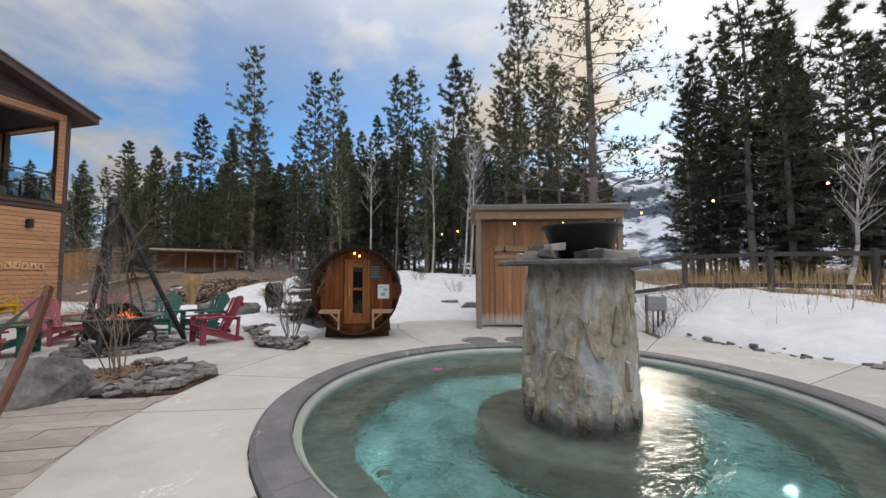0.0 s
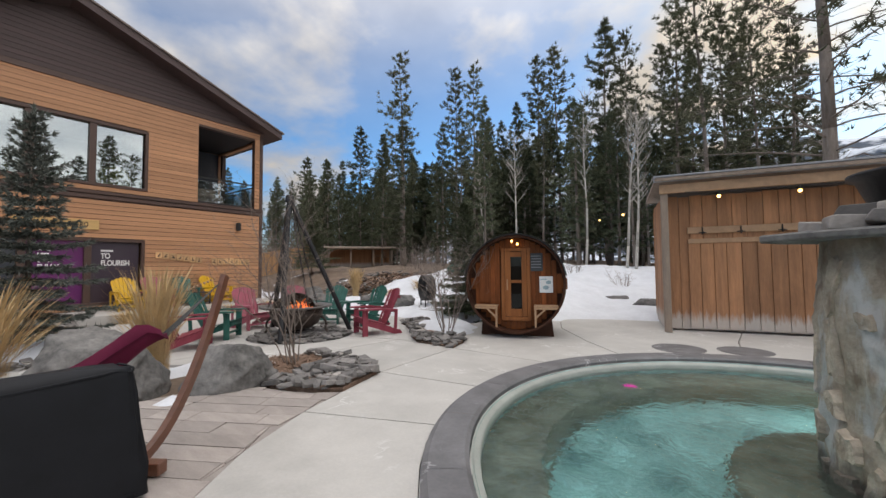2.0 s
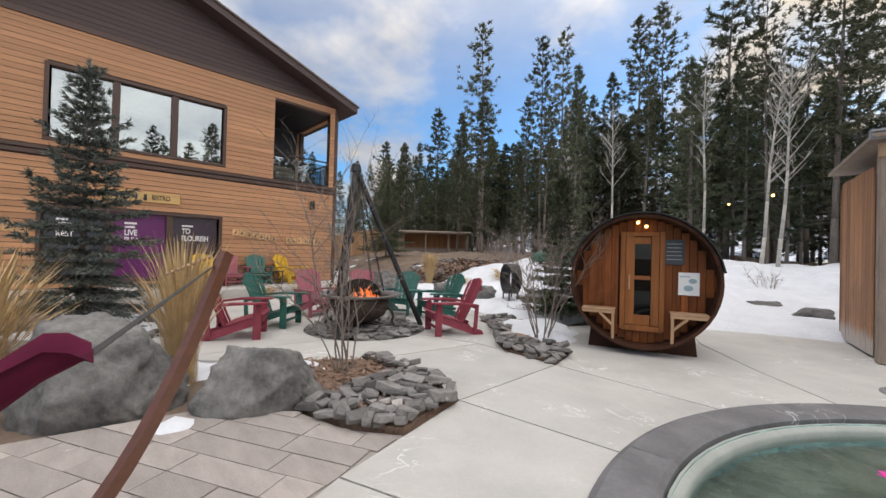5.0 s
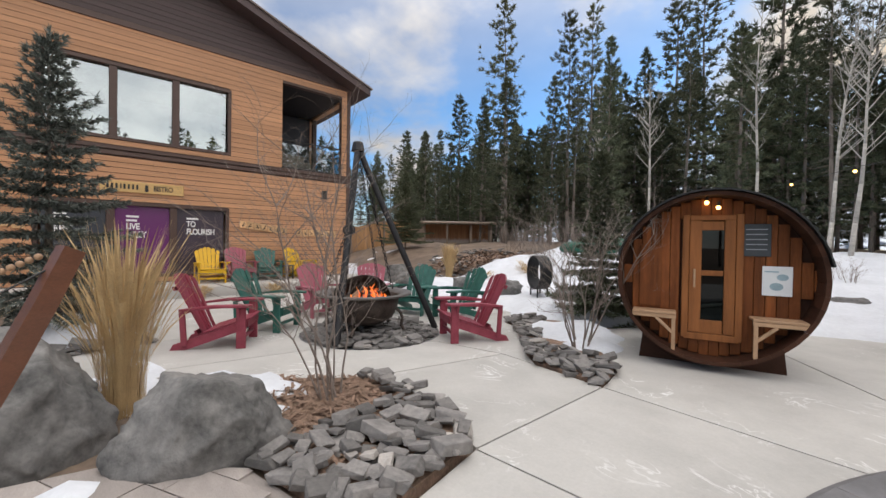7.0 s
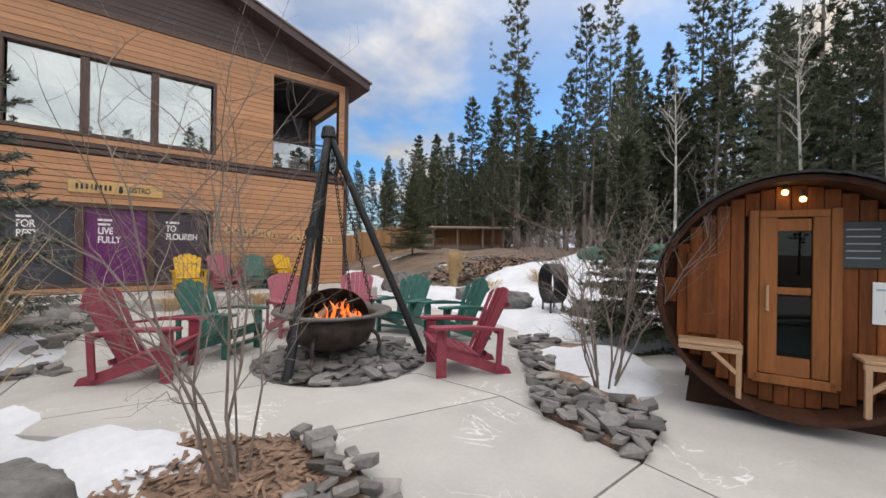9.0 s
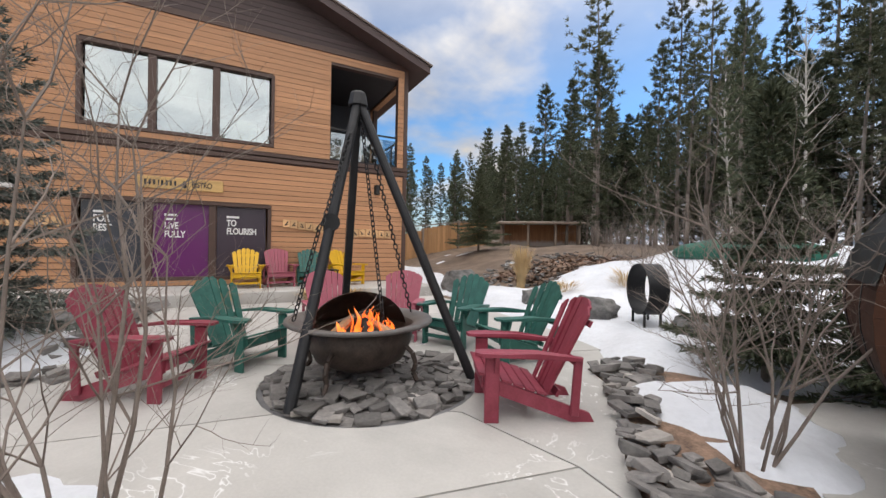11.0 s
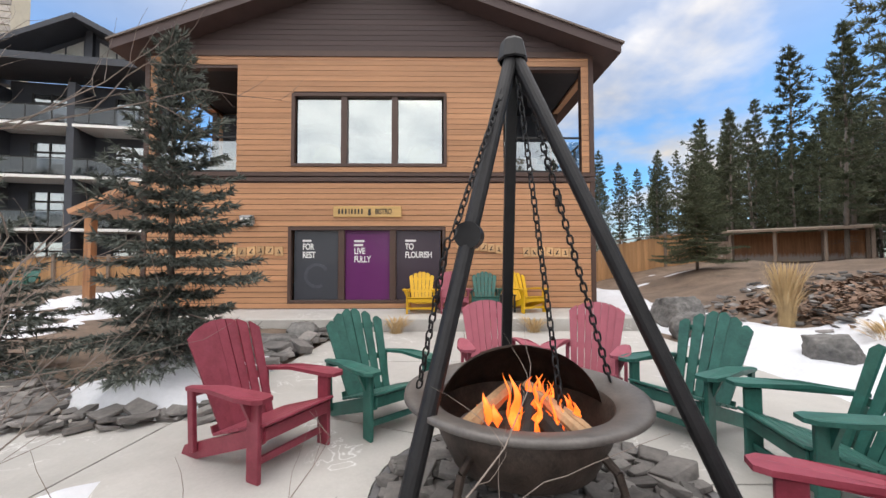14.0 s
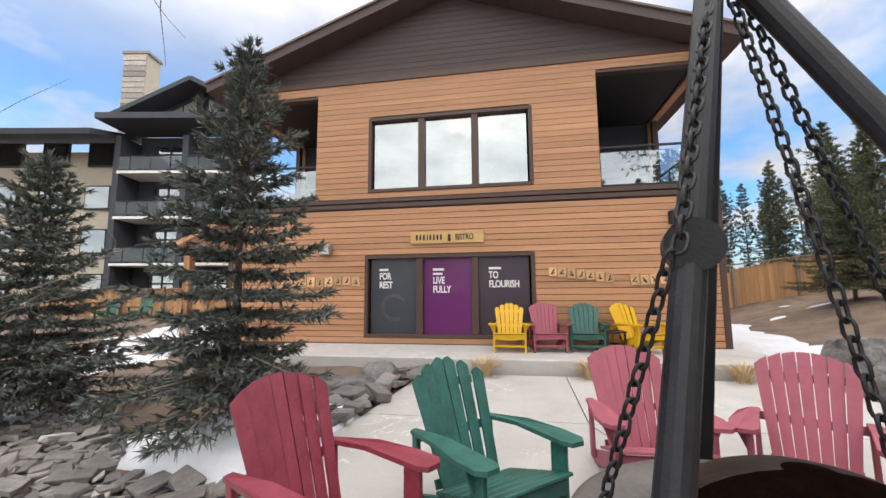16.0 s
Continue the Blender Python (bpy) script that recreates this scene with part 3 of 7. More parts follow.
slab([(-10.9, 6.4)] + fire_arc(-188, -265, 6) + [(-8.6, 8.5), (-8.3, 9.65), (-10, 10.05), (-11.8, 10.1), (-11.9, 6.1)])
slab([(-11.9, 3.4), (-11.9, 6.1), (-14.45, 6.2), (-14.45, 3.6)], 0.0)
slab([(-11.9, 6.1), (-11.8, 10.1), (-14.45, 10.1), (-14.45, 6.2)], 0.0)
slab([(-8.3, 3.0), (-9.75, 3.15), (-9.6, 1.6), (-9.3, -1.2), (-8.0, -1.2), (-7.9, 1.8)])
slab([(-8.0, -1.2), (-9.3, -1.2), (-9.8, -6), (-8.2, -6)])

# raised walk along the house
bm = bmesh.new()
box(bm, -15.55, 4.9, 0.05, 1.9, 10.6, 0.42, None, 0.02)
tagged(link("pavement_walk", bm, M_CONC), "raised pale concrete walk along the house wall", "walkway", kind="structure")

# stone planks between the walk and the boulders
pavers = thing("pavement_planks", label="brown-grey stone planks laid in staggered rows", category="pavement", kind="structure")


def lay_pavers():
    region = [A[0], A[1], A[2], A[3], A[4], (-4.63, 4.14), (-5.02, 3.85), (-5.6, 3.7), (-6.2, 3.0), (-6.4, 1.9), (-6.6, 0.3), (-6.2, -2.5), (-3.0, -3.0)]
    bm = bmesh.new()
    prism(bm, region, -0.09, -0.016)
    part("bedding", bm, M_PAVER, pavers, "grey sand bedding between the planks")
    rnd = random.Random(4)
    th = radians(27)
    u, v = Vector((math.cos(th), math.sin(th))), Vector((-math.sin(th), math.cos(th)))
    o = Vector((-4.5, 2.5))
    wid = 0.24
    for j in range(-22, 14):
        s = -4.2 + rnd.uniform(0, 0.5)
        while s < 3.5:
            ln = rnd.choice((0.45, 0.6, 0.75, 0.9))
            quad = [o + u * s + v * (j * wid), o + u * (s + ln) + v * (j * wid), o + u * (s + ln) + v * ((j + 1) * wid), o + u * s + v * ((j + 1) * wid)]
            s += ln
            poly = clip([tuple(q) for q in quad], region)
            if len(poly) >= 3:
                bm = bmesh.new()
                dz = rnd.uniform(-0.003, 0.003)
                prism(bm, grow(poly, 0.0045), -0.08, -0.004 + dz)
                part("paver", bm, M_PAVER, pavers)


def clip(poly, region):
    """The part of a small outline on the inner side of the nearest pieces of the region's edge."""
    n = len(region)
    area = sum(region[i - 1][0] * region[i][1] - region[i][0] * region[i - 1][1] for i in range(n))
    s = 1 if area > 0 else -1
    c = sum((Vector(p) for p in poly), Vector((0, 0))) / len(poly)
    if not any(inside(p, region) for p in poly) and not inside(tuple(c), region):
        return []
    for i in range(n):
        a, b = Vector(region[i - 1]), Vector(region[i])
        d = (b - a).normalized()
        t = (c - a).dot(d)
        if t < -0.5 or t > (b - a).length + 0.5 or abs((c - a).cross(d)) > 0.8:
            continue
        out = []
        for k in range(len(poly)):
            p, q = Vector(poly[k - 1]), Vector(poly[k])
            sp, sq = d.cross(p - a) * s, d.cross(q - a) * s
            if (sp >= 0) != (sq >= 0):
                out.append(tuple(p + (q - p) * (sp / (sp - sq))))
            if sq >= 0:
                out.append(tuple(q))
        poly = [p for k, p in enumerate(out) if (Vector(p) - Vector(out[k - 1])).length > 1e-4]
        if len(poly) < 3:
            return []
    return poly


lay_pavers()

# ---- the cedar house ----
FX = -16.5  # plane of the front wall
HY0, HY1 = -2.3, 9.95
house = thing("house", label="two-storey cedar-sided lodge with dark gable and corner balconies", category="house")
OPEN = [(1.70, 5.85, 4.16, 6.10), (1.65, 5.81, 0.45, 2.425), (-2.0, 0.17, 3.98, 6.86), (7.45, 9.62, 3.98, 6.86)]


def cut_spans(y0, y1, z0, z1, openings):
    """Stretches of a row z0..z1 that lie outside the openings."""
    spans = [(y0, y1)]
    for a, b, c, d in openings:
        if z1 > c + 0.005 and z0 < d - 0.005:
            nxt = []
            for s, e in spans:
                if e <= a or s >= b:
                    nxt.append((s, e))
                else:
                    if a - s > 0.03:
                        nxt.append((s, a))
                    if e - b > 0.03:
                        nxt.append((b, e))
            spans = nxt
    return spans


def roof_under(y):
    return 9.46 - 0.36 * abs(y - 3.83)


def house_shell():
    wall = None
    zs = sorted({0.1, 7.2, *(o[2] for o in OPEN), *(o[3] for o in OPEN)})
    for z0, z1 in zip(zs, zs[1:]):
        for a, b in cut_spans(HY0, HY1, z0, z1, OPEN):
            bm = bmesh.new()
            box(bm, FX - 0.12, (a + b) / 2, (z0 + z1) / 2, 0.2, b - a, z1 - z0)
            wall = part("wall", bm, M_TRIM, house, "cedar lap-sided front wall")
    pitch, z = 0.148, 0.27
    while z < 7.12:
        for a, b in cut_spans(HY0 + 0.12, HY1 - 0.12, z, z + pitch, OPEN + [(-9, 19, 3.70, 3.95)]):
            bm = bmesh.new()
            m = Matrix.Rotation(radians(6.5), 4, "Y")
            box(bm, FX + 0.004, (a + b) / 2, z + pitch / 2, 0.02, b - a - 0.004, pitch - 0.017, m)
            part("siding_board", bm, M_SIDING, wall)
        z += pitch
    # gable
    bm = bmesh.new()
    pts = [(HY0, 7.2), (HY1, 7.2), (HY1, roof_under(HY1)), (3.83, roof_under(3.83)), (HY0, roof_under(HY0))]
    lo = [bm.verts.new((FX - 0.22, y, zz)) for y, zz in pts]
    hi = [bm.verts.new((FX - 0.03, y, zz)) for y, zz in pts]
    bm.faces.new(hi)
    bm.faces.new(lo[::-1])
    for i in range(5):
        bm.faces.new((lo[i - 1], lo[i], hi[i], hi[i - 1]))
    gable = part("gable", bm, M_GABLE, house, "dark brown lap-sided gable")
    z = 7.34
    while z < 9.38:
        half = min((9.46 - z - pitch) / 0.36, 6.0)
        if half > 0.2:
            bm = bmesh.new()
            box(bm, FX - 0.006, 3.83, z + pitch / 2, 0.02, 2 * half, pitch - 0.015, Matrix.Rotation(radians(4.0), 4, "Y"))
            part("siding_board", bm, M_GABLE, gable)
        z += pitch
    # trims
    for name, y, zz, sy, sz in (("belt_trim", 3.825, 3.76, HY1 - HY0 + 0.04, 0.11), ("belt_trim", 3.825, 3.90, HY1 - HY0 + 0.06, 0.10), ("gable_trim", 3.825, 7.24, HY1 - HY0 + 0.04, 0.16),
                                ("corner_board", HY0 + 0.06, 3.7, 0.13, 7.0), ("corner_board", HY1 - 0.06, 3.7, 0.13, 7.0), ("base_trim", 3.825, 0.22, HY1 - HY0, 0.12)):
        bm = bmesh.new()
        box(bm, FX + 0.02, y, zz, 0.05 + (0.02 if sy > 1 else 0.0), sy, sz, None, 0.006)
        part(name, bm, M_TRIM, house)
    # side walls, with the balcony corners open
    for y, nm in ((HY1 - 0.1, "side_wall"), (HY0 + 0.1, "side_wall")):
        bm = bmesh.new()
        box(bm, FX - 7.6, y, 2.0, 14.8, 0.2, 3.8)
        box(bm, FX - 9.2, y, 5.6, 11.6, 0.2, 3.4)
        box(bm, FX - 1.9, y, 7.05, 3.4, 0.2, 0.5)
        part(nm, bm, M_SIDING, house)
    bm = bmesh.new()
    box(bm, FX - 15.1, 3.825, 3.6, 0.2, HY1 - HY0 - 0.4, 7.2)
    part("back_wall", bm, M_SIDING, house)
    # roof with its overhang
    bm = bmesh.new()
    prof = [(-2.82, 7.02), (3.83, 9.42), (10.48, 7.02), (10.48, 7.27), (3.83, 9.67), (-2.82, 7.27)]
    a = [bm.verts.new((FX + 0.6, y, z)) for y, z in prof]
    b = [bm.verts.new((FX - 15.6, y, z)) for y, z in prof]
    bm.faces.new((a[0], a[1], a[4], a[5]))
    bm.faces.new((a[1], a[2], a[3], a[4]))
    bm.faces.new((b[1], b[0], b[5], b[4]))
    bm.faces.new((b[2], b[1], b[4], b[3]))
    for i in range(6):
        bm.faces.new((a[i - 1], a[i], b[i], b[i - 1]))
    part("roof", bm, M_GABLE, house, "dark brown soffit and roof deck")
    bm = bmesh.new()
    for s in (-1, 1):
        m = Matrix.Rotation(s * math.atan(0.361), 4, "X")
        c = 3.83 - s * 3.36
        box(bm, FX - 7.5, c, 8.485, 16.3, 7.15, 0.05, m)
    part("roofing", bm, M_ROOF, house, "brown-grey roof covering with a pale drip edge")


house_shell()


def glazed(name, y0, y1, z0, z1, panes, glass, label, wide=0.09):
    win = part(name, bmesh.new(), M_TRIM, house, label)
    for yy, zz, sy, sz in (((y0 + y1) / 2, z1, y1 - y0 + wide, wide), ((y0 + y1) / 2, z0, y1 - y0 + wide, wide), (y0, (z0 + z1) / 2, wide, z1 - z0 - wide), (y1, (z0 + z1) / 2, wide, z1 - z0 - wide)):
        bm = bmesh.new()
        box(bm, FX - 0.03, yy, zz, 0.16, sy, sz, None, 0.008)
        part("window_frame", bm, M_TRIM, win)
    for i in range(1, panes):
        yy = y0 + (y1 - y0) * i / panes
        bm = bmesh.new()
        box(bm, FX - 0.035, yy, (z0 + z1) / 2, 0.12, 0.17, z1 - z0 - wide, None, 0.008)
        part("mullion", bm, M_TRIM, win)
    for i in range(panes):
        a = y0 + (y1 - y0) * i / panes + 0.09
        b = y0 + (y1 - y0) * (i + 1) / panes - 0.09
        bm = bmesh.new()
        box(bm, FX - 0.09, (a + b) / 2, (z0 + z1) / 2, 0.012, b - a, z1 - z0 - wide)
        p = part("pane", bm, glass[i], win)
        p.visible_shadow = glass[i] is not M_GLASS
    return win


glazed("upper_window", 1.70, 5.85, 4.16, 6.10, 3, [M_GLASS] * 3, "three-pane brown-framed upper window reflecting the sky")
glazed("lower_window", 1.65, 5.81, 0.45, 2.425, 3, [M_POSTER_G, M_POSTER_P, M_POSTER_D], "three-pane lower window covered with grey and purple lettered film")


def lettering(text, y, z, size, material, parent, x=FX - 0.08, bold=0.0):
    cu = bpy.data.curves.new("lettering", "FONT")
    cu.body, cu.size, cu.extrude, cu.offset = text, size, 0.0015, bold
    cu.space_line = 0.95
    cu.space_character = 0.95
    tmp = new("lettering_tmp", cu)
    me = bpy.data.meshes.new_from_object(tmp.evaluated_get(bpy.context.evaluated_depsgraph_get()))
    bpy.data.objects.remove(tmp)
    me.materials.clear()
    me.materials.append(material)
    ob = new("lettering", me)
    ob.matrix_basis = Matrix(((0, 0, 1, x), (0.72, 0, 0, y), (0, 1, 0, z), (0, 0, 0, 1)))
    ob.parent = parent
    return ob


low = [o for o in house.children if o.name.startswith("lower_window")][0]
for txt, y, z in (("FOR\nREST", 1.96, 1.86), ("LIVE\nFULLY", 3.36, 1.74), ("TO\nFLOURISH", 4.75, 1.86)):
    lettering(txt, y, z, 0.235, M_WHITE, low, bold=0.006)
for y, z, wd in ((1.96, 2.10, 0.24), (3.36, 2.09, 0.28), (3.36, 1.98, 0.24), (4.75, 2.10, 0.3)):
    bm = bmesh.new()
    box(bm, FX - 0.08, y + wd / 2, z, 0.004, wd, 0.055)
    part("small_lettering", bm, M_WHITE, low)
bm = bmesh.new()
lathe(bm, [(0.26, -0.002), (0.26, 0.002), (0.34, 0.002), (0.34, -0.002), (0.26, -0.002)], 24, Matrix(((0, 0, 1, FX - 0.081), (1, 0, 0, 2.35), (0, 1, 0, 1.15), (0, 0, 0, 1))), radians(30), radians(300))
part("film_mark", bm, surface("faint_film_mark", (0.062, 0.068, 0.085), 0.4, bump=0.0), low)

# room behind the upper window, its dimness put into near-black walls
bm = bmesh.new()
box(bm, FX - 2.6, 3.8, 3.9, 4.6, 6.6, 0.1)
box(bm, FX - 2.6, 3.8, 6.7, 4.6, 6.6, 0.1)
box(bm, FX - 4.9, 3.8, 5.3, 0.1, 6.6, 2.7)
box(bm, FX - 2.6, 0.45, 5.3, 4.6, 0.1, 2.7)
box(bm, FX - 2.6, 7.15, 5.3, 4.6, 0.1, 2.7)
part("room", bm, M_DARK, house, "upper room with shade painted near-black")
# olive-yellow balls added behind two panes for the yellowish spots there
for y in (2.45, 5.2):
    simple("globe_lamp", lambda bm: (bmesh.ops.create_uvsphere(bm, u_segments=24, v_segments=14, radius=0.42, matrix=Matrix.Translation((FX - 0.75, y, 4.55))), box(bm, FX - 0.75, y, 4.05, 0.3, 0.3, 0.24)), M_OLIVEBALL, "large olive-yellow ball close behind the upper window", "lamp", smooth=True, group="globes in the upper window")


def balcony(y0, y1, side):
    """A corner balcony set into the upper floor: side is the open flank."""
    bal = part("balcony", bmesh.new(), M_TRIM, house, "recessed corner balcony with glass railing")
    d = 3.2
    yc, wy = (y0 + y1) / 2, y1 - y0
    ys = HY1 - 0.1 if side > 0 else HY0 + 0.1
    inner = y0 - 0.08 if side > 0 else y1 + 0.08
    for nm, c, s, mat in (("deck", (FX - d / 2 - 0.22, (inner + ys) / 2, 3.9), (d, abs(ys - inner) - 0.2, 0.12), M_TRIM),
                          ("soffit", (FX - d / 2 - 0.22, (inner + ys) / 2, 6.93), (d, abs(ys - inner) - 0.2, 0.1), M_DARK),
                          ("inner_wall", (FX - d / 2 - 0.23, inner, 5.42), (d, 0.1, 2.9), M_GREYWALL),
                          ("rear_wall", (FX - d - 0.28, (inner + ys) / 2, 5.42), (0.1, abs(ys - inner), 2.9), M_GREYWALL),
                          ("corner_post", (FX - 0.12, ys, 5.42), (0.22, 0.2, 2.9), M_TRIM),
                          ("rear_post", (FX - d + 0.05, ys, 5.42), (0.16, 0.16, 2.9), M_TRIM),
                          ("rail_glass", (FX - 0.1, yc, 4.42), (0.012, wy - 0.08, 0.85), M_RAILGLASS),
                          ("hand_rail", (FX - 0.1, yc, 4.96), (0.05, wy, 0.05), M_BLACK),
                          ("hand_rail", (FX - d / 2 - 0.1, ys, 4.96), (d - 0.3, 0.05, 0.05), M_BLACK),
                          ("rail_glass", (FX - d / 2 - 0.1, ys, 4.42), (d - 0.4, 0.012, 0.85), M_RAILGLASS),
                          ("bottom_rail", (FX - 0.1, yc, 4.02), (0.05, wy, 0.05), M_BLACK)):
        bm = bmesh.new()
        box(bm, *c, *s, None, 0.004)
        part(nm, bm, mat, bal)
    for k in (0.34, 0.67):
        bm = bmesh.new()
        box(bm, FX - 0.1 - d * k, ys, 4.48, 0.05, 0.05, 0.95)
        part("rail_post", bm, M_BLACK, bal)
    bm = bmesh.new()
    box(bm, FX - 1.2, yc - 0.3 * side, 4.2, 0.8, 1.1, 0.45, None, 0.05)
    box(bm, FX - 1.55, yc - 0.3 * side, 4.55, 0.15, 1.1, 0.5, None, 0.05)
    tagged(link("balcony_sofa", bm, M_WEATHER), "cushioned outdoor sofa on the balcony", "sofa")


balcony(7.45, 9.62, 1)
balcony(-2.0, 0.17, -1)


def wall_sconces():
    def body(bm):
        box(bm, FX + 0.05, 8.93, 3.17, 0.06, 0.16, 0.30, None, 0.01)
        rod(bm, (FX + 0.14, 8.93, 3.02), (FX + 0.14, 8.93, 3.32), 0.075, None, 16)
    simple("wall_lamp", body, M_BLACK, "dark cylindrical up-and-down wall lamp", "lamp")
    lamp = thing("wall_lamp", label="square metal floodlight on the cedar wall", category="lamp")
    bm = bmesh.new()
    box(bm, FX + 0.04, 0.55, 2.62, 0.05, 0.2, 0.2, None, 0.01)
    box(bm, FX + 0.13, 0.55, 2.64, 0.16, 0.34, 0.26, Matrix.Rotation(radians(18), 4, "Y"), 0.02)
    part("housing", bm, M_BRASS, lamp)
    bm = bmesh.new()
    box(bm, FX + 0.215, 0.55, 2.61, 0.006, 0.26, 0.18, Matrix.Rotation(radians(18), 4, "Y"))
    part("lens", bm, M_WHITE, lamp, "frosted lens")


wall_sconces()


def sign():
    s = thing("house_sign", label="yellow wooden name board on the cedar wall", category="sign")
    bm = bmesh.new()
    box(bm, FX + 0.05, 3.74, 2.88, 0.04, 1.84, 0.30, None, 0.012)
    part("board", bm, M_SIGN, s)
    lettering("BISTRO", 3.95, 2.815, 0.2, M_BLACK, s, FX + 0.073, 0.004)
    rnd = random.Random(2)
    y = 2.98
    for ln in (0.085, 0.085, 0.085, 0.05, 0.085, 0.08, 0.08, 0.08):
        bm = bmesh.new()
        box(bm, FX + 0.072, y, 2.885, 0.004, ln * 0.55, 0.135)
        part("letter_bar", bm, M_BLACK, s)
        y += 0.09 if ln != 0.05 else 0.075
    bm = bmesh.new()
    rod(bm, (FX + 0.071, 3.80, 2.82), (FX + 0.073, 3.80, 2.82), 0.05, None, 8)
    box(bm, FX + 0.072, 3.80, 2.90, 0.004, 0.07, 0.11)
    part("tree_mark", bm, M_BLACK, s)


sign()


def name_plaques():
    rnd = random.Random(8)
    M_PLQ = surface("wood_plaque", (0.58, 0.36, 0.18), 0.6, var=0.25, scale=6, bump=0.2, rand=0.25)
    for grp, y0, y1, z0, z1, n in (("left", -0.72, 1.5, 1.80, 1.82, 9), ("a", 6.15, 7.62, 2.00, 1.84, 7), ("b", 7.95, 9.42, 1.78, 1.76, 7)):
        for i in range(n):
            k = i / (n - 1)
            p = thing("name_plaque", label="small carved wooden plaque on the cedar wall", category="plaque", group="rows of wooden plaques")
            sz = (y1 - y0) / n * 0.9
            bm = bmesh.new()
            y, z = y0 + (y1 - y0) * (i + 0.5) / n, z0 + (z1 - z0) * k + rnd.uniform(-0.02, 0.02)
            box(bm, FX + 0.045, y, z, 0.04, sz, 0.235 + rnd.uniform(-0.02, 0.03), Matrix.Rotation(radians(rnd.uniform(-5, 5)), 4, "X"), 0.01)
            part("board", bm, M_PLQ, p)
            bm = bmesh.new()
            box(bm, FX + 0.067, y + rnd.uniform(-0.02, 0.02), z, 0.006, 0.025, 0.13, Matrix.Rotation(radians(rnd.uniform(-40, 40)), 4, "X"))
            box(bm, FX + 0.067, y, z - 0.04, 0.006, 0.09, 0.022, Matrix.Rotation(radians(rnd.uniform(-30, 30)), 4, "X"))
            part("carving", bm, M_BLACK, p)


name_plaques()

# ---- stones ----
def stone_mesh(seed, sx, sy, sz, material, chips=12):
    """A split stone: the hull of points near a box."""
    rnd = random.Random(seed)
    bm = bmesh.new()
    for i in range(8):
        bm.verts.new(((1 if i & 1 else -1) * sx * rnd.uniform(0.3, 0.5), (1 if i & 2 else -1) * sy * rnd.uniform(0.3, 0.5), (1 if i & 4 else -1) * sz * rnd.uniform(0.34, 0.5)))
    for i in range(chips - 8):
        bm.verts.new((sx * rnd.uniform(-0.5, 0.5), sy * rnd.uniform(-0.5, 0.5), sz * rnd.choice((-0.5, 0.5)) * rnd.uniform(0.8, 1)))
    r = bmesh.ops.convex_hull(bm, input=bm.verts)
    bmesh.ops.delete(bm, geom=[g for g in set(r["geom_interior"] + r["geom_unused"]) if isinstance(g, bmesh.types.BMVert)], context="VERTS")
    bmesh.ops.bevel(bm, geom=list(bm.edges), offset=min(sx, sy, sz) * 0.05, segments=1, affect="EDGES")
    bmesh.ops.recalc_face_normals(bm, faces=bm.faces)
    me = bpy.data.meshes.new("stone")
    bm.to_mesh(me)
    bm.free()
    me.materials.append(material)
    return me


STONES = [stone_mesh(i, 0.26, 0.18, 0.10, M_SHALE) for i in range(8)] + [stone_mesh(20 + i, 0.24, 0.2, 0.11, M_SHALE_L) for i in range(2)]


def strew(name, label, region, count, seed, z0=0.0, pile=0.12, size=(0.7, 1.3), keep=None, flat=0.5, mound=None):
    """Stones heaped over a region, each a piece of its own."""
    rnd = random.Random(seed)
    bed = thing(name, label=label, category="stones", kind="structure" if name == "stone_border" else "")
    xs, ys = [p[0] for p in region], [p[1] for p in region]
    made, tries, placed = 0, 0, []
    while made < count and tries < count * 60:
        tries += 1
        x, y = rnd.uniform(min(xs), max(xs)), rnd.uniform(min(ys), max(ys))
        if not inside((x, y), region) or (keep and not keep(x, y)):
            continue
        s = rnd.uniform(*size)
        near = sum(1 for a, b, c in placed if (a - x) ** 2 + (b - y) ** 2 < (0.10 * (s + c)) ** 2)
        if near > 1:
            continue
        placed.append((x, y, s))
        ob = new("stone", rnd.choice(STONES[:8] * 5 + STONES[8:]))
        z = z0 + 0.04 * s + near * 0.06 + (mound(x, y) if mound else 0)
        t = flat * 38
        ob.matrix_basis = Matrix.LocRotScale((x, y, z), Euler((radians(rnd.uniform(-t, t)), radians(rnd.uniform(-t, t)), rnd.uniform(0, 6.28))), (s * rnd.uniform(0.75, 1.45), s * rnd.uniform(0.75, 1.25), s * rnd.uniform(0.4, 1.0)))
        ob.parent = bed
        made += 1
    return bed


def boulder(name, x, y, z, sx, sy, sz, seed, turn=0, label="large weathered dark grey boulder beside the paving"):
    bm = bmesh.new()
    bmesh.ops.create_icosphere(bm, subdivisions=5, radius=1.0)
    rnd = random.Random(seed)
    cuts = [(Vector((rnd.uniform(-1, 1), rnd.uniform(-1, 1), rnd.uniform(-0.2, 0.7))).normalized(), rnd.uniform(0.60, 0.80)) for _ in range(14)] + [(Vector((rnd.uniform(-0.25, 0.25), rnd.uniform(-0.25, 0.25), 1)).normalized(), 0.62)]
    for v in bm.verts:
        p = v.co.copy()
        for d, k in cuts:
            e = p.dot(d) - k
            if e > 0:
                p -= d * e * 0.98
        q = p * 2.1 + Vector((seed, 0, 0))
        p += p.normalized() * (0.07 * noise.noise(q) + 0.05 * noise.noise(q * 3) + 0.03 * noise.noise(q * 8) + 0.014 * noise.noise(q * 19))
        v.co = (p.x * sx, p.y * sy, p.z * sz)
    ob = link(name, bm, M_BOULDER, smooth=True)
    ob.matrix_basis = pose(x, y, z, 0, 0, turn)
    return tagged(ob, label, "boulder")


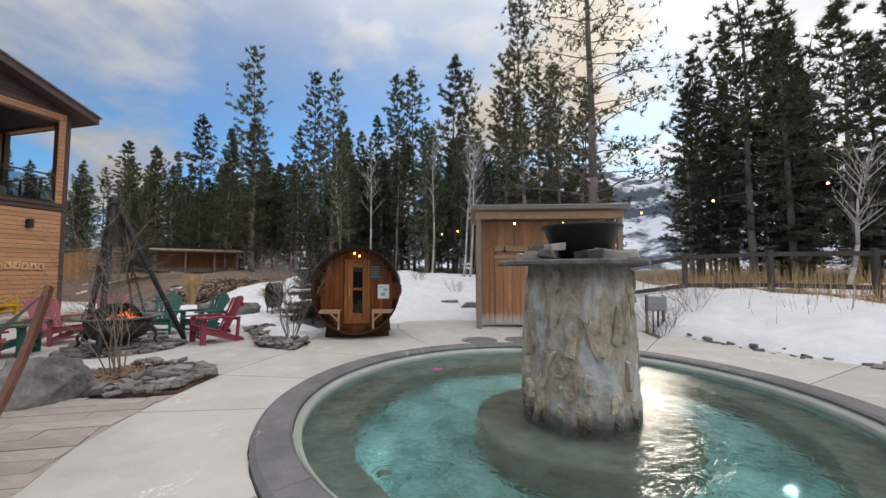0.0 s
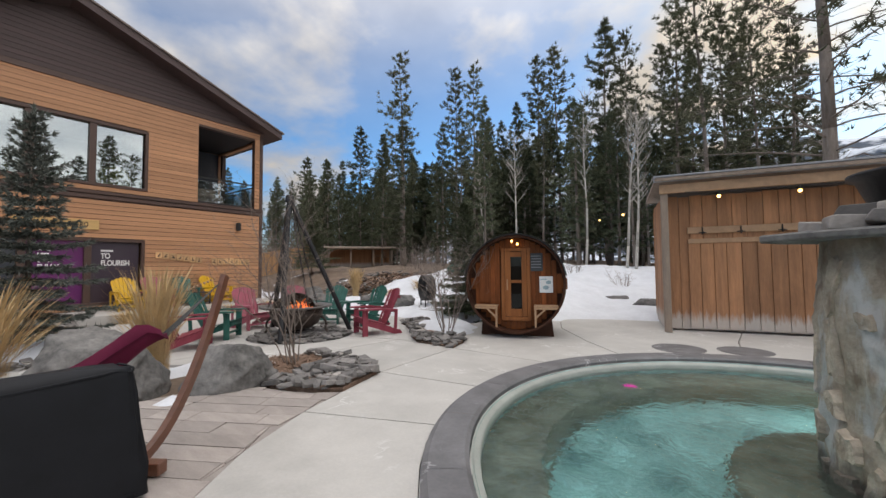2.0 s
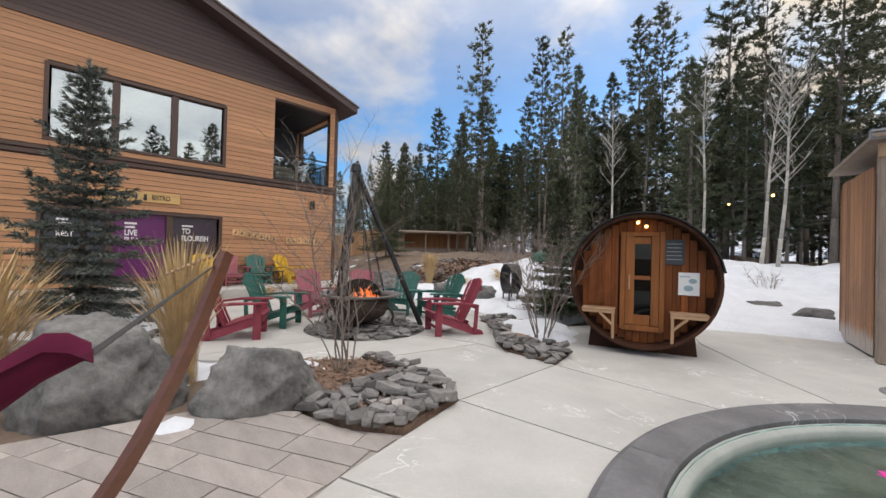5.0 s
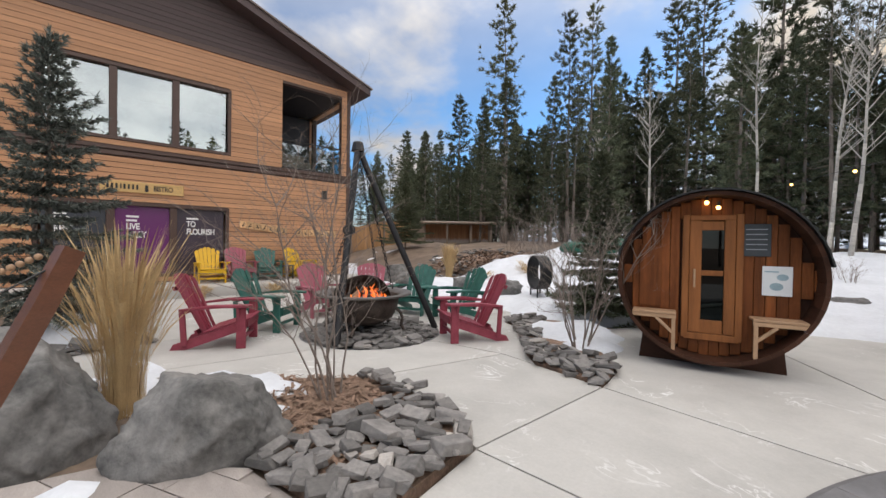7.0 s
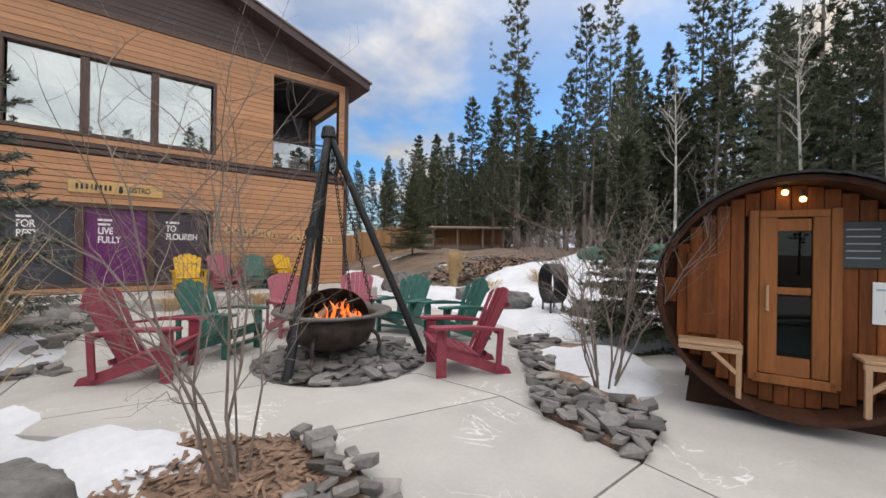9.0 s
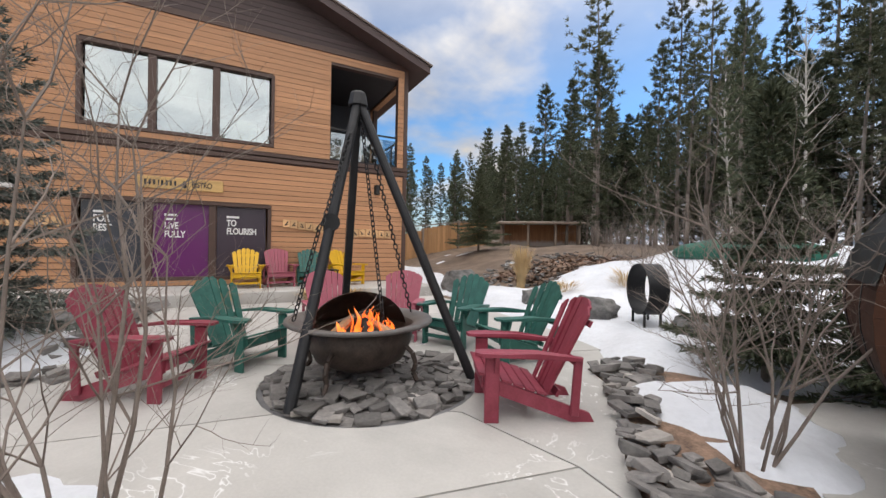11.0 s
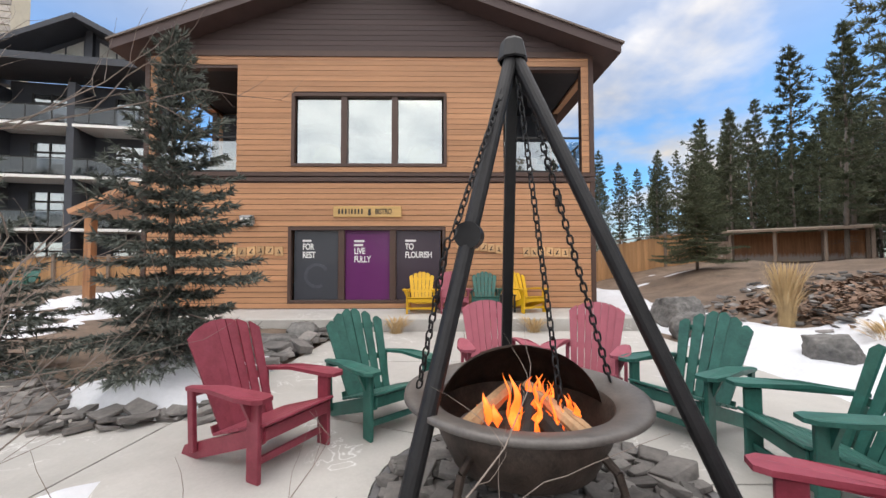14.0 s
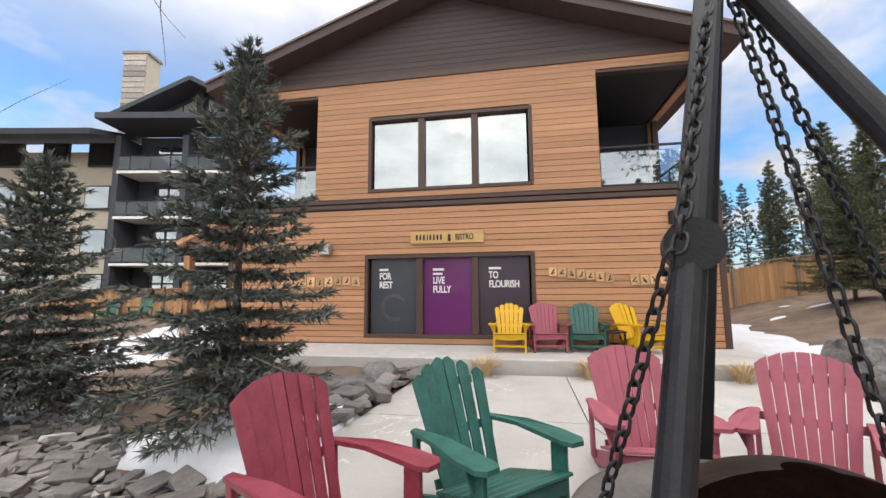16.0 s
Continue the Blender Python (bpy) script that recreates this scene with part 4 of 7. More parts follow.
# ---- adirondack chair ----
def plank(bm, pts, thick, m):
    """A flat board with outline pts in its own xz plane, thick along y, laid by m."""
    lo = [bm.verts.new(m @ Vector((x, -thick / 2, z))) for x, z in pts]
    hi = [bm.verts.new(m @ Vector((x, thick / 2, z))) for x, z in pts]
    bm.faces.new(lo)
    bm.faces.new(hi[::-1])
    for i in range(len(pts)):
        bm.faces.new((lo[i - 1], lo[i], hi[i], hi[i - 1]))


def adirondack(material, label, group, slats=7, peak=0.0):
    """A garden chair that faces +y, standing on z = 0. peak: how pointed the top of its back is."""
    ch = thing("adirondack_chair", label=label, category="chair", group=group)
    half = 0.29
    for s in (-1, 1):
        bm = bmesh.new()  # front leg
        box(bm, s * (half + 0.035), 0.36, 0.275, 0.035, 0.12, 0.55, None, 0.006)
        part("leg", bm, material, ch)
        bm = bmesh.new()  # long side rail down to the ground at the back
        pts = [(0.42, 0.38), (0.42, 0.26), (-0.32, 0.0), (-0.51, 0.0), (-0.47, 0.075)]
        lo = [bm.verts.new((s * half - 0.016, y, z)) for y, z in pts]
        hi = [bm.verts.new((s * half + 0.016, y, z)) for y, z in pts]
        bm.faces.new(lo)
        bm.faces.new(hi[::-1])
        for i in range(5):
            bm.faces.new((lo[i - 1], lo[i], hi[i], hi[i - 1]))
        part("side_rail", bm, material, ch)
        bm = bmesh.new()  # arm
        pts = [(0.50, -0.04), (0.51, 0.05), (0.46, 0.10), (0.30, 0.115), (0.0, 0.085), (-0.38, 0.03), (-0.40, -0.03), (0.0, -0.045), (0.44, -0.065)]
        lo = [bm.verts.new((s * (half + 0.04 + x * 1.0), y, 0.565 + (0.03 if y > 0 else 0.03 + 0.05 * y / 0.4))) for y, x in pts]
        hi = [bm.verts.new((v.co.x, v.co.y, v.co.z - 0.028)) for v in lo]
        bm.faces.new(lo)
        bm.faces.new(hi[::-1])
        for i in range(len(pts)):
            bm.faces.new((lo[i - 1], lo[i], hi[i], hi[i - 1]))
        part("arm", bm, material, ch)
        bm = bmesh.new()  # rear post under the arm
        beam(bm, (s * (half + 0.035), -0.33, 0.06), (s * (half + 0.035), -0.36, 0.55), 0.035, 0.07)
        part("rear_post", bm, material, ch)
        bm = bmesh.new()  # bracket under the arm
        plank(bm, [(0.0, 0.0), (0.07, 0.0), (0.0, -0.16)], 0.03, Matrix.Translation((s * (half + 0.053), 0.33, 0.565)) @ Matrix.Rotation(0 if s > 0 else math.pi, 4, "Z"))
        part("bracket", bm, material, ch)
    for i in range(6):
        y = 0.43 - i * 0.098
        z = 0.392 - (0.43 - y) * 0.31
        bm = bmesh.new()
        box(bm, 0, y, z, 2 * half + 0.06, 0.088, 0.022, Matrix.Rotation(radians(17), 4, "X"), 0.005)
        part("seat_slat", bm, material, ch)
    bm = bmesh.new()
    box(bm, 0, 0.43, 0.325, 2 * half, 0.022, 0.09, None, 0.004)
    part("apron", bm, material, ch)
    bm = bmesh.new()
    box(bm, 0, 0.36, 0.13, 2 * half + 0.05, 0.03, 0.05, None, 0.004)
    part("stretcher", bm, material, ch)
    # fan of back slats
    lean = Matrix.Translation((0, -0.13, 0.20)) @ Matrix.Rotation(radians(24), 4, "X")
    for i in range(slats):
        k = (i - (slats - 1) / 2) / ((slats - 1) / 2)
        wb, wt = 0.46 / slats, 0.62 / slats
        xb, xt = k * 0.20, k * 0.275
        h = 0.90 - 0.10 * k * k - peak * abs(k)
        dk = 1 / (slats - 1)
        if peak:
            hl, hr = h - (0.012 + peak * 0.3) * (k < 0), h - (0.012 + peak * 0.3) * (k > 0)
            top = [(xt + wt * 0.48, hr - 0.02), (xt + wt * 0.3, hr), (xt, h + 0.006), (xt - wt * 0.3, hl), (xt - wt * 0.48, hl - 0.02)]
        else:
            hr, hl = 0.90 - 0.10 * (k + dk) ** 2, 0.90 - 0.10 * (k - dk) ** 2
            top = [(xt + wt * 0.485, hr - 0.004), (xt + wt * 0.44, hr), (xt, h), (xt - wt * 0.44, hl), (xt - wt * 0.485, hl - 0.004)]
        pts = [(xb - wb * 0.47, 0), (xb + wb * 0.47, 0)] + top
        bm = bmesh.new()
        plank(bm, pts, 0.02, lean @ Matrix.Translation((0, -0.05 * (1 - k * k), 0)))
        part("back_slat", bm, material, ch)
    for z, wd in ((0.05, 0.5), (0.36, 0.62), (0.70, 0.5)):
        bm = bmesh.new()
        box(bm, 0, -0.075, z, wd, 0.025, 0.06)
        bmesh.ops.transform(bm, matrix=lean, verts=bm.verts)
        part("back_brace", bm, material, ch)
    return ch


def chairs():
    G1, G2 = "chairs round the fire", "chairs along the house wall"

    def at(x, y, face, z=0.0):
        return pose(x, y, z, 0, 0, face - 90)
    red = adirondack(M_RED, "dark red painted wooden adirondack chair by the fire", G1)
    red.matrix_basis = at(-9.13, 4.21, 62)
    copy_thing(red, at(-7.22, 7.33, 244))
    pink = adirondack(M_PINK, "faded red wooden adirondack chair behind the fire bowl", G1)
    pink.matrix_basis = at(-10.5, 6.27, 2)
    copy_thing(pink, at(-10.28, 7.31, -32))
    green = adirondack(M_GREEN, "dark green painted wooden adirondack chair by the fire", G1, 6, 0.035)
    green.matrix_basis = at(-9.78, 5.04, 42)
    copy_thing(green, at(-9.55, 7.96, -61))
    copy_thing(green, at(-8.5, 8.28, -99))
    yel = adirondack(M_YELLOW, "bright yellow adirondack chair against the house wall", G2, 6, 0.03)
    yel.matrix_basis = at(-15.75, 5.22, 0, 0.26)
    copy_thing(yel, at(-15.85, 7.85, 25, 0.26))
    w1 = copy_thing(pink, at(-15.85, 6.02, 5, 0.26))
    tagged(w1, "faded red adirondack chair against the house wall", group=G2)
    w2 = copy_thing(green, at(-15.95, 6.85, -5, 0.26))
    tagged(w2, "green adirondack chair against the house wall", group=G2)
    for x, y, f in ((-24.2, -15.4, 10), (-24.4, -13.6, 10)):
        w3 = copy_thing(green, at(x, y, f, ground_z(x, y)))
        tagged(w3, "green adirondack chair in front of the board fence", group="far chairs by the fence")

    def stand(bm):
        box(bm, 0, 0, 0.42, 0.42, 0.42, 0.03, None, 0.006)
        for a in (-1, 1):
            for b in (-1, 1):
                box(bm, a * 0.17, b * 0.17, 0.2, 0.04, 0.04, 0.4)
        box(bm, 0, 0, 0.15, 0.36, 0.36, 0.02)
    simple("side_table", stand, M_BLACK, "small dark side table between wall chairs", "table", m=pose(-15.8, 7.38, 0.26))


chairs()


# ---- fire bowl and tripod ----
def fire_place():
    cx, cy = FIRE
    bx_, by_ = cx - 0.02, cy - 0.13
    strew("fire_ring", "ring of broken grey shale under the fire bowl", [(cx + 1.04 * math.cos(a * 0.3142), cy + 1.04 * math.sin(a * 0.3142)) for a in range(20)], 270, 11, -0.065, flat=0.32, size=(0.55, 1.15), mound=lambda x, y: 0.04 * max(0, 1 - ((x - cx) ** 2 + (y - cy) ** 2)))
    bm = bmesh.new()
    lathe(bm, [(1.12, -0.06), (1.12, -0.004), (1.07, -0.01), (1.07, -0.06)], 48, Matrix.Translation((cx, cy, 0)))
    part("edging", bm, M_COPING, bpy.data.objects["fire_ring"], "dark metal edging")
    bm = bmesh.new()
    lathe(bm, [(1.08, -0.03), (0.5, 0.02), (0.0, 0.02)], 32, Matrix.Translation((cx, cy, 0)))
    part("bedding", bm, M_SHALE, bpy.data.objects["fire_ring"], "dark grit between stones")
    bowl = thing("fire_bowl", Matrix.Translation((bx_, by_, 0.0)) @ Matrix.Diagonal((0.95, 0.95, 1.03, 1)), "wide rusted iron fire bowl on short feet over shale", "fire bowl")
    bm = bmesh.new()
    R = 0.60
    out = [(0.0, 0.14), (0.30, 0.16), (0.48, 0.25), (0.57, 0.42), (0.60, 0.60)]
    inn = [(0.585, 0.60), (0.55, 0.44), (0.46, 0.30), (0.28, 0.24), (0.0, 0.23)]
    lathe(bm, out + inn, 56)
    part("kettle", bm, M_RUST, bowl, "dark burnt iron kettle", True)
    bm = bmesh.new()
    lathe(bm, [(0.59, 0.60), (0.62, 0.625), (0.77, 0.655), (0.80, 0.65), (0.805, 0.625), (0.78, 0.61), (0.62, 0.595), (0.59, 0.60)], 64)
    part("rim", bm, M_RIM, bowl, "broad flared rim", True)
    for i in range(4):
        a = radians(45 + 90 * i)
        c, s = math.cos(a), math.sin(a)
        bm = bmesh.new()
        last = None
        for r, z in ((0.55, 0.40), (0.63, 0.34), (0.67, 0.24), (0.64, 0.15), (0.69, 0.07)):
            if last:
                rod(bm, last, (r * c, r * s, z), 0.028, 0.024, 8)
            last = (r * c, r * s, z)
        part("foot", bm, M_RUST, bowl)
    # curved wind guard behind the fire: part of a sphere standing in the bowl
    for a0, a1, tip in ((95, 265, 0),):
        bm = bmesh.new()
        pro = [(0.58 * math.cos(radians(e)), 0.46 + 0.58 * math.sin(radians(e)) * 0.78) for e in range(10, 85, 8)]
        lathe(bm, pro, 30, None, radians(a0), radians(a1))
        bmesh.ops.solidify(bm, geom=list(bm.faces), thickness=0.008)
        part("wind_guard", bm, M_RUST, bowl, "curved smoke-stained steel screen", True)
    bm = bmesh.new()
    lathe(bm, [(0.0, 0.36), (0.3, 0.34), (0.52, 0.36)], 24)
    for v in bm.verts:
        v.co.z += 0.03 * noise.noise(v.co * 9)
    part("ash_bed", bm, M_ASH, bowl, "grey ash and embers", True)
    rnd = random.Random(5)
    for i, (x0, y0, z0, x1, y1, z1, r, mt) in enumerate(((0.10, -0.42, 0.40, -0.12, -0.05, 0.62, 0.055, M_LOG), (0.45, 0.20, 0.40, -0.10, -0.02, 0.60, 0.06, M_CHAR), (0.30, 0.42, 0.40, -0.15, 0.05, 0.62, 0.05, M_LOG), (-0.30, 0.12, 0.40, 0.12, 0.02, 0.60, 0.06, M_CHAR), (0.5, -0.12, 0.38, 0.06, 0.05, 0.60, 0.05, M_CHAR), (0.38, 0.32, 0.44, 0.0, 0.08, 0.62, 0.04, M_LOG))):
        bm = bmesh.new()
        rod(bm, (x0, y0, z0), (x1, y1, z1), r, r * 0.85, 7)
        bmesh.ops.subdivide_edges(bm, edges=[e for e in bm.edges if e.calc_length() > 0.3], cuts=4)
        for v in bm.verts:
            v.co += noise.noise_vector(v.co * 12 + Vector((i, 0, 0))) * 0.012
        bm.transform(Matrix.Translation((bx_, by_, 0.03)))
        tagged(link("fire_log", bm, mt), "pale split log leaning in the fire bowl" if mt is M_LOG else "charred burning log in the fire bowl", "firewood", "logs in the fire bowl")
    # flames
    m = bpy.data.materials.new("flame")
    m.use_nodes = True
    n = Nodes(m.node_tree)
    b = m.node_tree.nodes["Principled BSDF"]
    t = n.add("ShaderNodeTexCoord")
    fac = n.noise(t.outputs["Object"], 9.0, 3.0)
    n.put(b, "Emission Color", n.ramp(fac, [(0.3, (1.0, 0.08, 0.01)), (0.6, (1.0, 0.17, 0.015)), (0.85, (1.0, 0.42, 0.07))]))
    n.put(b, "Emission Strength", 1.25)
    n.put(b, "Base Color", (0.9, 0.3, 0.05, 1))
    fire = thing("flames", Matrix.Translation((bx_ + 0.02, by_ + 0.02, 0.5)), "orange flames licking over the logs", "fire")
    for i in range(30):
        x, y = rnd.gauss(0.05, 0.09), rnd.gauss(0.02, 0.11)
        h = rnd.uniform(0.14, 0.44) * max(0.35, 1 - 2.2 * math.hypot(x - 0.05, y))
        wd = rnd.uniform(0.016, 0.036)
        ph, tw = rnd.uniform(0, 6.28), rnd.uniform(0, 3.14)
        bm = bmesh.new()
        lathe(bm, [(0.002, -0.05)] + [(wd * (1 - (k / 8) ** 1.6) * (0.7 + 0.5 * abs(math.sin(k * 1.7 + ph))) + 0.001, h * k / 8) for k in range(9)], 8)
        for v in bm.verts:
            k = max(0, v.co.z) / h
            px, py = v.co.x, v.co.y * 0.3
            sway = 0.035 * k * math.sin(v.co.z * 26 + ph)
            v.co.x = px * math.cos(tw) - py * math.sin(tw) + x + sway
            v.co.y = px * math.sin(tw) + py * math.cos(tw) + y + 0.03 * k * math.cos(v.co.z * 19 + ph)
        part("flame", bm, m, fire, smooth=True)

    # tripod
    tri = thing("tripod", Matrix.Translation((cx, cy, 0)), "tall black iron tripod with chains over the fire", "tripod")
    apex = Vector((-0.34, -0.11, 3.08))
    feet = [Vector((0.58, -0.90, 0.02)), Vector((0.49, 0.96, 0.02)), Vector((-1.08, -0.06, 0.02))]
    for i, f in enumerate(feet):
        d = (apex - f).normalized()
        bm = bmesh.new()
        rod(bm, f, apex + d * 0.02, 0.052, 0.052, 14) if i < 2 else beam(bm, f, apex, 0.085, 0.085, 0.008)
        leg = part("leg", bm, M_IRON, tri, smooth=False)
        if i == 0:
            bm = bmesh.new()
            c = f + (apex - f) * 0.535
            ax = Vector((0.9, -0.25, 0)).normalized()
            rod(bm, c - ax * 0.06, c + ax * 0.075, 0.085, None, 24)
            part("winch_hub", bm, M_IRON, leg, "round iron hub")
    bm = bmesh.new()
    lathe(bm, [(0.0, 3.17), (0.07, 3.165), (0.09, 3.14), (0.115, 3.01), (0.10, 3.0)], 8, Matrix.Translation((apex.x, apex.y, 0)))
    part("head", bm, M_IRON, tri, "iron head cap")

    def chain(p, q, name):
        p, q = Vector(p), Vector(q)
        d = q - p
        nlink = int(d.length / 0.058)
        qt = d.to_track_quat("Z", "Y").to_matrix().to_4x4()
        bm = bmesh.new()
        for k in range(nlink):
            c = p + d * (k + 0.5) / nlink
            m4 = Matrix.Translation(c) @ qt @ Matrix.Rotation(math.pi / 2 * (k % 2), 4, "Z")
            ring = []
            for i in range(10):
                a = 2 * math.pi * i / 10
                o = Vector((0.020 * math.cos(a), 0, 0.027 * math.sin(a) + (0.010 if math.sin(a) > 0 else -0.010)))
                nn = Vector((math.cos(a), 0, math.sin(a)))
                ring.append([bm.verts.new(m4 @ (o + 0.0078 * (nn * math.cos(b) + Vector((0, 1, 0)) * math.sin(b)))) for b in (0, 1.571, 3.142, 4.712)])
            for i in range(10):
                for j in range(4):
                    bm.faces.new((ring[i - 1][j], ring[i][j], ring[i][(j + 1) % 4], ring[i - 1][(j + 1) % 4]))
        part(name, bm, M_IRON, tri, smooth=True)
    top = apex + Vector((0.02, 0.02, -0.1))
    chain(top, (0.12, 0.08, 0.60), "chain")
    chain(top + Vector((0, 0.03, 0)), (-0.18, 0.52, 0.66), "chain")
    chain(top + Vector((0, -0.03, 0)), (0.30, -0.60, 1.62), "chain")
    chain((0.30, -0.62, 1.62), (-0.03, -0.80, 0.68), "chain")


fire_place()


# ---- barrel sauna ----
def barrel_sauna():
    bar = thing("barrel_sauna", pose(-4.364, 8.614, 1.113, 0, 0, 20) @ Matrix.Scale(0.902, 4), "round cedar barrel sauna with a glazed door", "sauna")
    # local axes: x along the face, -y towards the patio
    R, d0, d1 = 1.13, -0.33, 1.45
    n = 44
    for i in range(n):
        bm = bmesh.new()
        a0, a1 = 2 * math.pi * i / n + 0.0008, 2 * math.pi * (i + 1) / n - 0.0008
        rr = (R, R - 0.05)
        vs = [[bm.verts.new((r * math.cos(a), y, r * math.sin(a))) for a in (a0, a1) for r in rr] for y in (d0, d1)]
        f, g = vs
        for q in ((f[0], f[1], f[3], f[2]), (g[0], g[2], g[3], g[1]), (f[0], f[2], g[2], g[0]), (f[1], g[1], g[3], f[3]), (f[0], g[0], g[1], f[1]), (f[2], f[3], g[3], g[2])):
            bm.faces.new(q)
        part("stave", bm, M_CEDAR_D, bar)
    for y in (0.0, 1.38):
        x = -R + 0.06
        k = 0
        while x < R - 0.06:
            wd = 0.118
            xm = min(max(abs(x), abs(x + wd)), R - 0.06)
            h = math.sqrt(max(0.01, (R - 0.052) ** 2 - xm ** 2))
            door = y == 0 and x + wd > -0.30 and x < 0.31
            bm = bmesh.new()
            if door:
                box(bm, x + wd / 2, y, (h + 0.79) / 2, wd - 0.006, 0.04, h - 0.79, None, 0.004)
                part("wall_board", bm, M_CEDAR, bar)
                bm = bmesh.new()
                box(bm, x + wd / 2, y, (-h - 0.81) / 2, wd - 0.006, 0.04, h - 0.81, None, 0.004)
            else:
                box(bm, x + wd / 2, y, 0, wd - 0.006, 0.04, 2 * h, None, 0.004)
            part("wall_board", bm, M_CEDAR, bar)
            x += wd
    for y in (0.25, 1.2):
        bm = bmesh.new()
        lathe(bm, [(R + 0.001, -0.02), (R + 0.006, -0.02), (R + 0.006, 0.02), (R + 0.001, 0.02)], 48, Matrix.Translation((0, y, 0)) @ Matrix.Rotation(math.pi / 2, 4, "X"))
        part("band", bm, M_IRON, bar, "steel band")
    bm = bmesh.new()
    rnd = random.Random(3)
    for i in range(46):
        a = radians(12 + 156 * i / 45)
        box(bm, (R + 0.02) * math.cos(a), d0 + 0.5 + (i % 2) * 0.02, (R + 0.02) * math.sin(a), 0.10, 1.1, 0.02, Matrix.Rotation(-a + math.pi / 2 + rnd.uniform(-0.1, 0.1), 4, "Y"))
        box(bm, (R + 0.02) * math.cos(a), d0 + 1.35 + (i % 2) * 0.02, (R + 0.02) * math.sin(a), 0.10, 0.7, 0.02, Matrix.Rotation(-a + math.pi / 2 + rnd.uniform(-0.1, 0.1), 4, "Y"))
    part("shingle_roof", bm, M_BLACK, bar, "dark curled bitumen shingles")
    bm = bmesh.new()
    lathe(bm, [(0.0, -0.01), (R - 0.05, -0.01), (R - 0.05, 0.01), (0.0, 0.01)], 48, Matrix.Translation((0, 0.05, 0)) @ Matrix.Rotation(math.pi / 2, 4, "X"))
    part("wall_backing", bm, M_CEDAR_D, bar)
    # door
    door = part("door", bmesh.new(), M_CEDAR, bar, "cedar framed glass door")
    z0, z1, xa, xb = -0.77, 0.76, -0.25, 0.265
    M_DOOR = surface("door_cedar", (0.26, 0.096, 0.030), 0.55, spec=0.25, var=0.35, scale=3, fine=30, bump=0.15, stretch=(4, 4, 0.3), rand=0.1)
    for nm, x, z, sx, sz in (("door_stile", xa + 0.07, 0, 0.14, z1 - z0), ("door_stile", xb - 0.06, 0, 0.12, z1 - z0), ("door_rail", (xa + xb) / 2, z1 - 0.07, xb - xa - 0.26, 0.12), ("door_rail", (xa + xb) / 2, z0 + 0.09, xb - xa - 0.26, 0.18), ("door_rail", (xa + xb) / 2, 0.05, xb - xa - 0.26, 0.07)):
        bm = bmesh.new()
        box(bm, x, -0.035, z, sx, 0.05, sz, None, 0.006)
        part(nm, bm, M_DOOR, door)
    bm = bmesh.new()
    box(bm, (xa + xb) / 2 + 0.01, -0.02, 0, xb - xa - 0.24, 0.012, z1 - z0 - 0.2)
    part("door_pane", bm, window_glass("smoked_glass", 0.03, (0.015, 0.015, 0.015)), door, "dark smoked glass")
    bm = bmesh.new()
    box(bm, 0, 0.7, -0.80, 1.0, 1.2, 0.05)
    part("floor", bm, M_CEDAR_D, bar)
    for nm, x, z, sx, sz in (("door_frame", xa - 0.045, 0, 0.08, z1 - z0 + 0.16), ("door_frame", xb + 0.045, 0, 0.08, z1 - z0 + 0.16), ("door_frame", (xa + xb) / 2, z1 + 0.04, xb - xa, 0.07), ("threshold", (xa + xb) / 2, z0 - 0.05, xb - xa + 0.1, 0.09)):
        bm = bmesh.new()
        box(bm, x, -0.03, z, sx, 0.07, sz, None, 0.006)
        part(nm, bm, M_DOOR, bar)
    bm = bmesh.new()
    rod(bm, (xa + 0.06, -0.09, -0.15), (xa + 0.06, -0.09, 0.1), 0.014)
    part("door_handle", bm, M_PINE, door)
    # benches in the porch
    for s, xo, xi in ((-1, -0.93, -0.40), (1, 0.95, 0.42)):
        bench = part("bench", bmesh.new(), M_PINE, bar, "pale lumber porch bench")
        for k in range(3):
            bm = bmesh.new()
            box(bm, (xo + xi) / 2, -0.08 - 0.1 * k, -0.50, abs(xo - xi), 0.085, 0.03, None, 0.004)
            part("bench_slat", bm, M_PINE, bench)
        bm = bmesh.new()
        box(bm, (xo + xi) / 2, -0.30, -0.545, abs(xo - xi), 0.035, 0.05, None, 0.004)
        part("bench_apron", bm, M_PINE, bench)
        bm = bmesh.new()
        h = math.sqrt(1.07 ** 2 - xi ** 2)
        box(bm, xi + s * 0.03, -0.30, (-0.55 - h) / 2, 0.045, 0.04, h - 0.55, None, 0.004)
        part("bench_leg", bm, M_PINE, bench)
        bm = bmesh.new()
        beam(bm, (xi + s * 0.04, -0.30, -0.76), (xi + s * 0.24, -0.30, -0.57), 0.035, 0.04)
        part("bench_brace", bm, M_PINE, bench)
    # notices
    bm = bmesh.new()
    box(bm, 0.697, -0.035, -0.02, 0.30, 0.006, 0.375)
    card = part("notice", bm, M_WHITE, bar, "white laminated notice")
    M_INK = surface("notice_ink", (0.32, 0.42, 0.46), 0.6, bump=0.0)
    for x, z, r in ((0.75, 0.03, 0.06), (0.69, -0.09, 0.07)):
        bm = bmesh.new()
        lathe(bm, [(0.0, 0.0), (r, 0.0)], 12, Matrix.Translation((x, -0.040, z)) @ Matrix.Rotation(math.pi / 2, 4, "X") @ Matrix.Diagonal((1, 0.7, 1, 1)))
        part("notice_drawing", bm, M_INK, card)
    bm = bmesh.new()
    box(bm, 0.64, -0.040, 0.10, 0.14, 0.003, 0.018)
    part("notice_line", bm, M_INK, card)
    bm = bmesh.new()
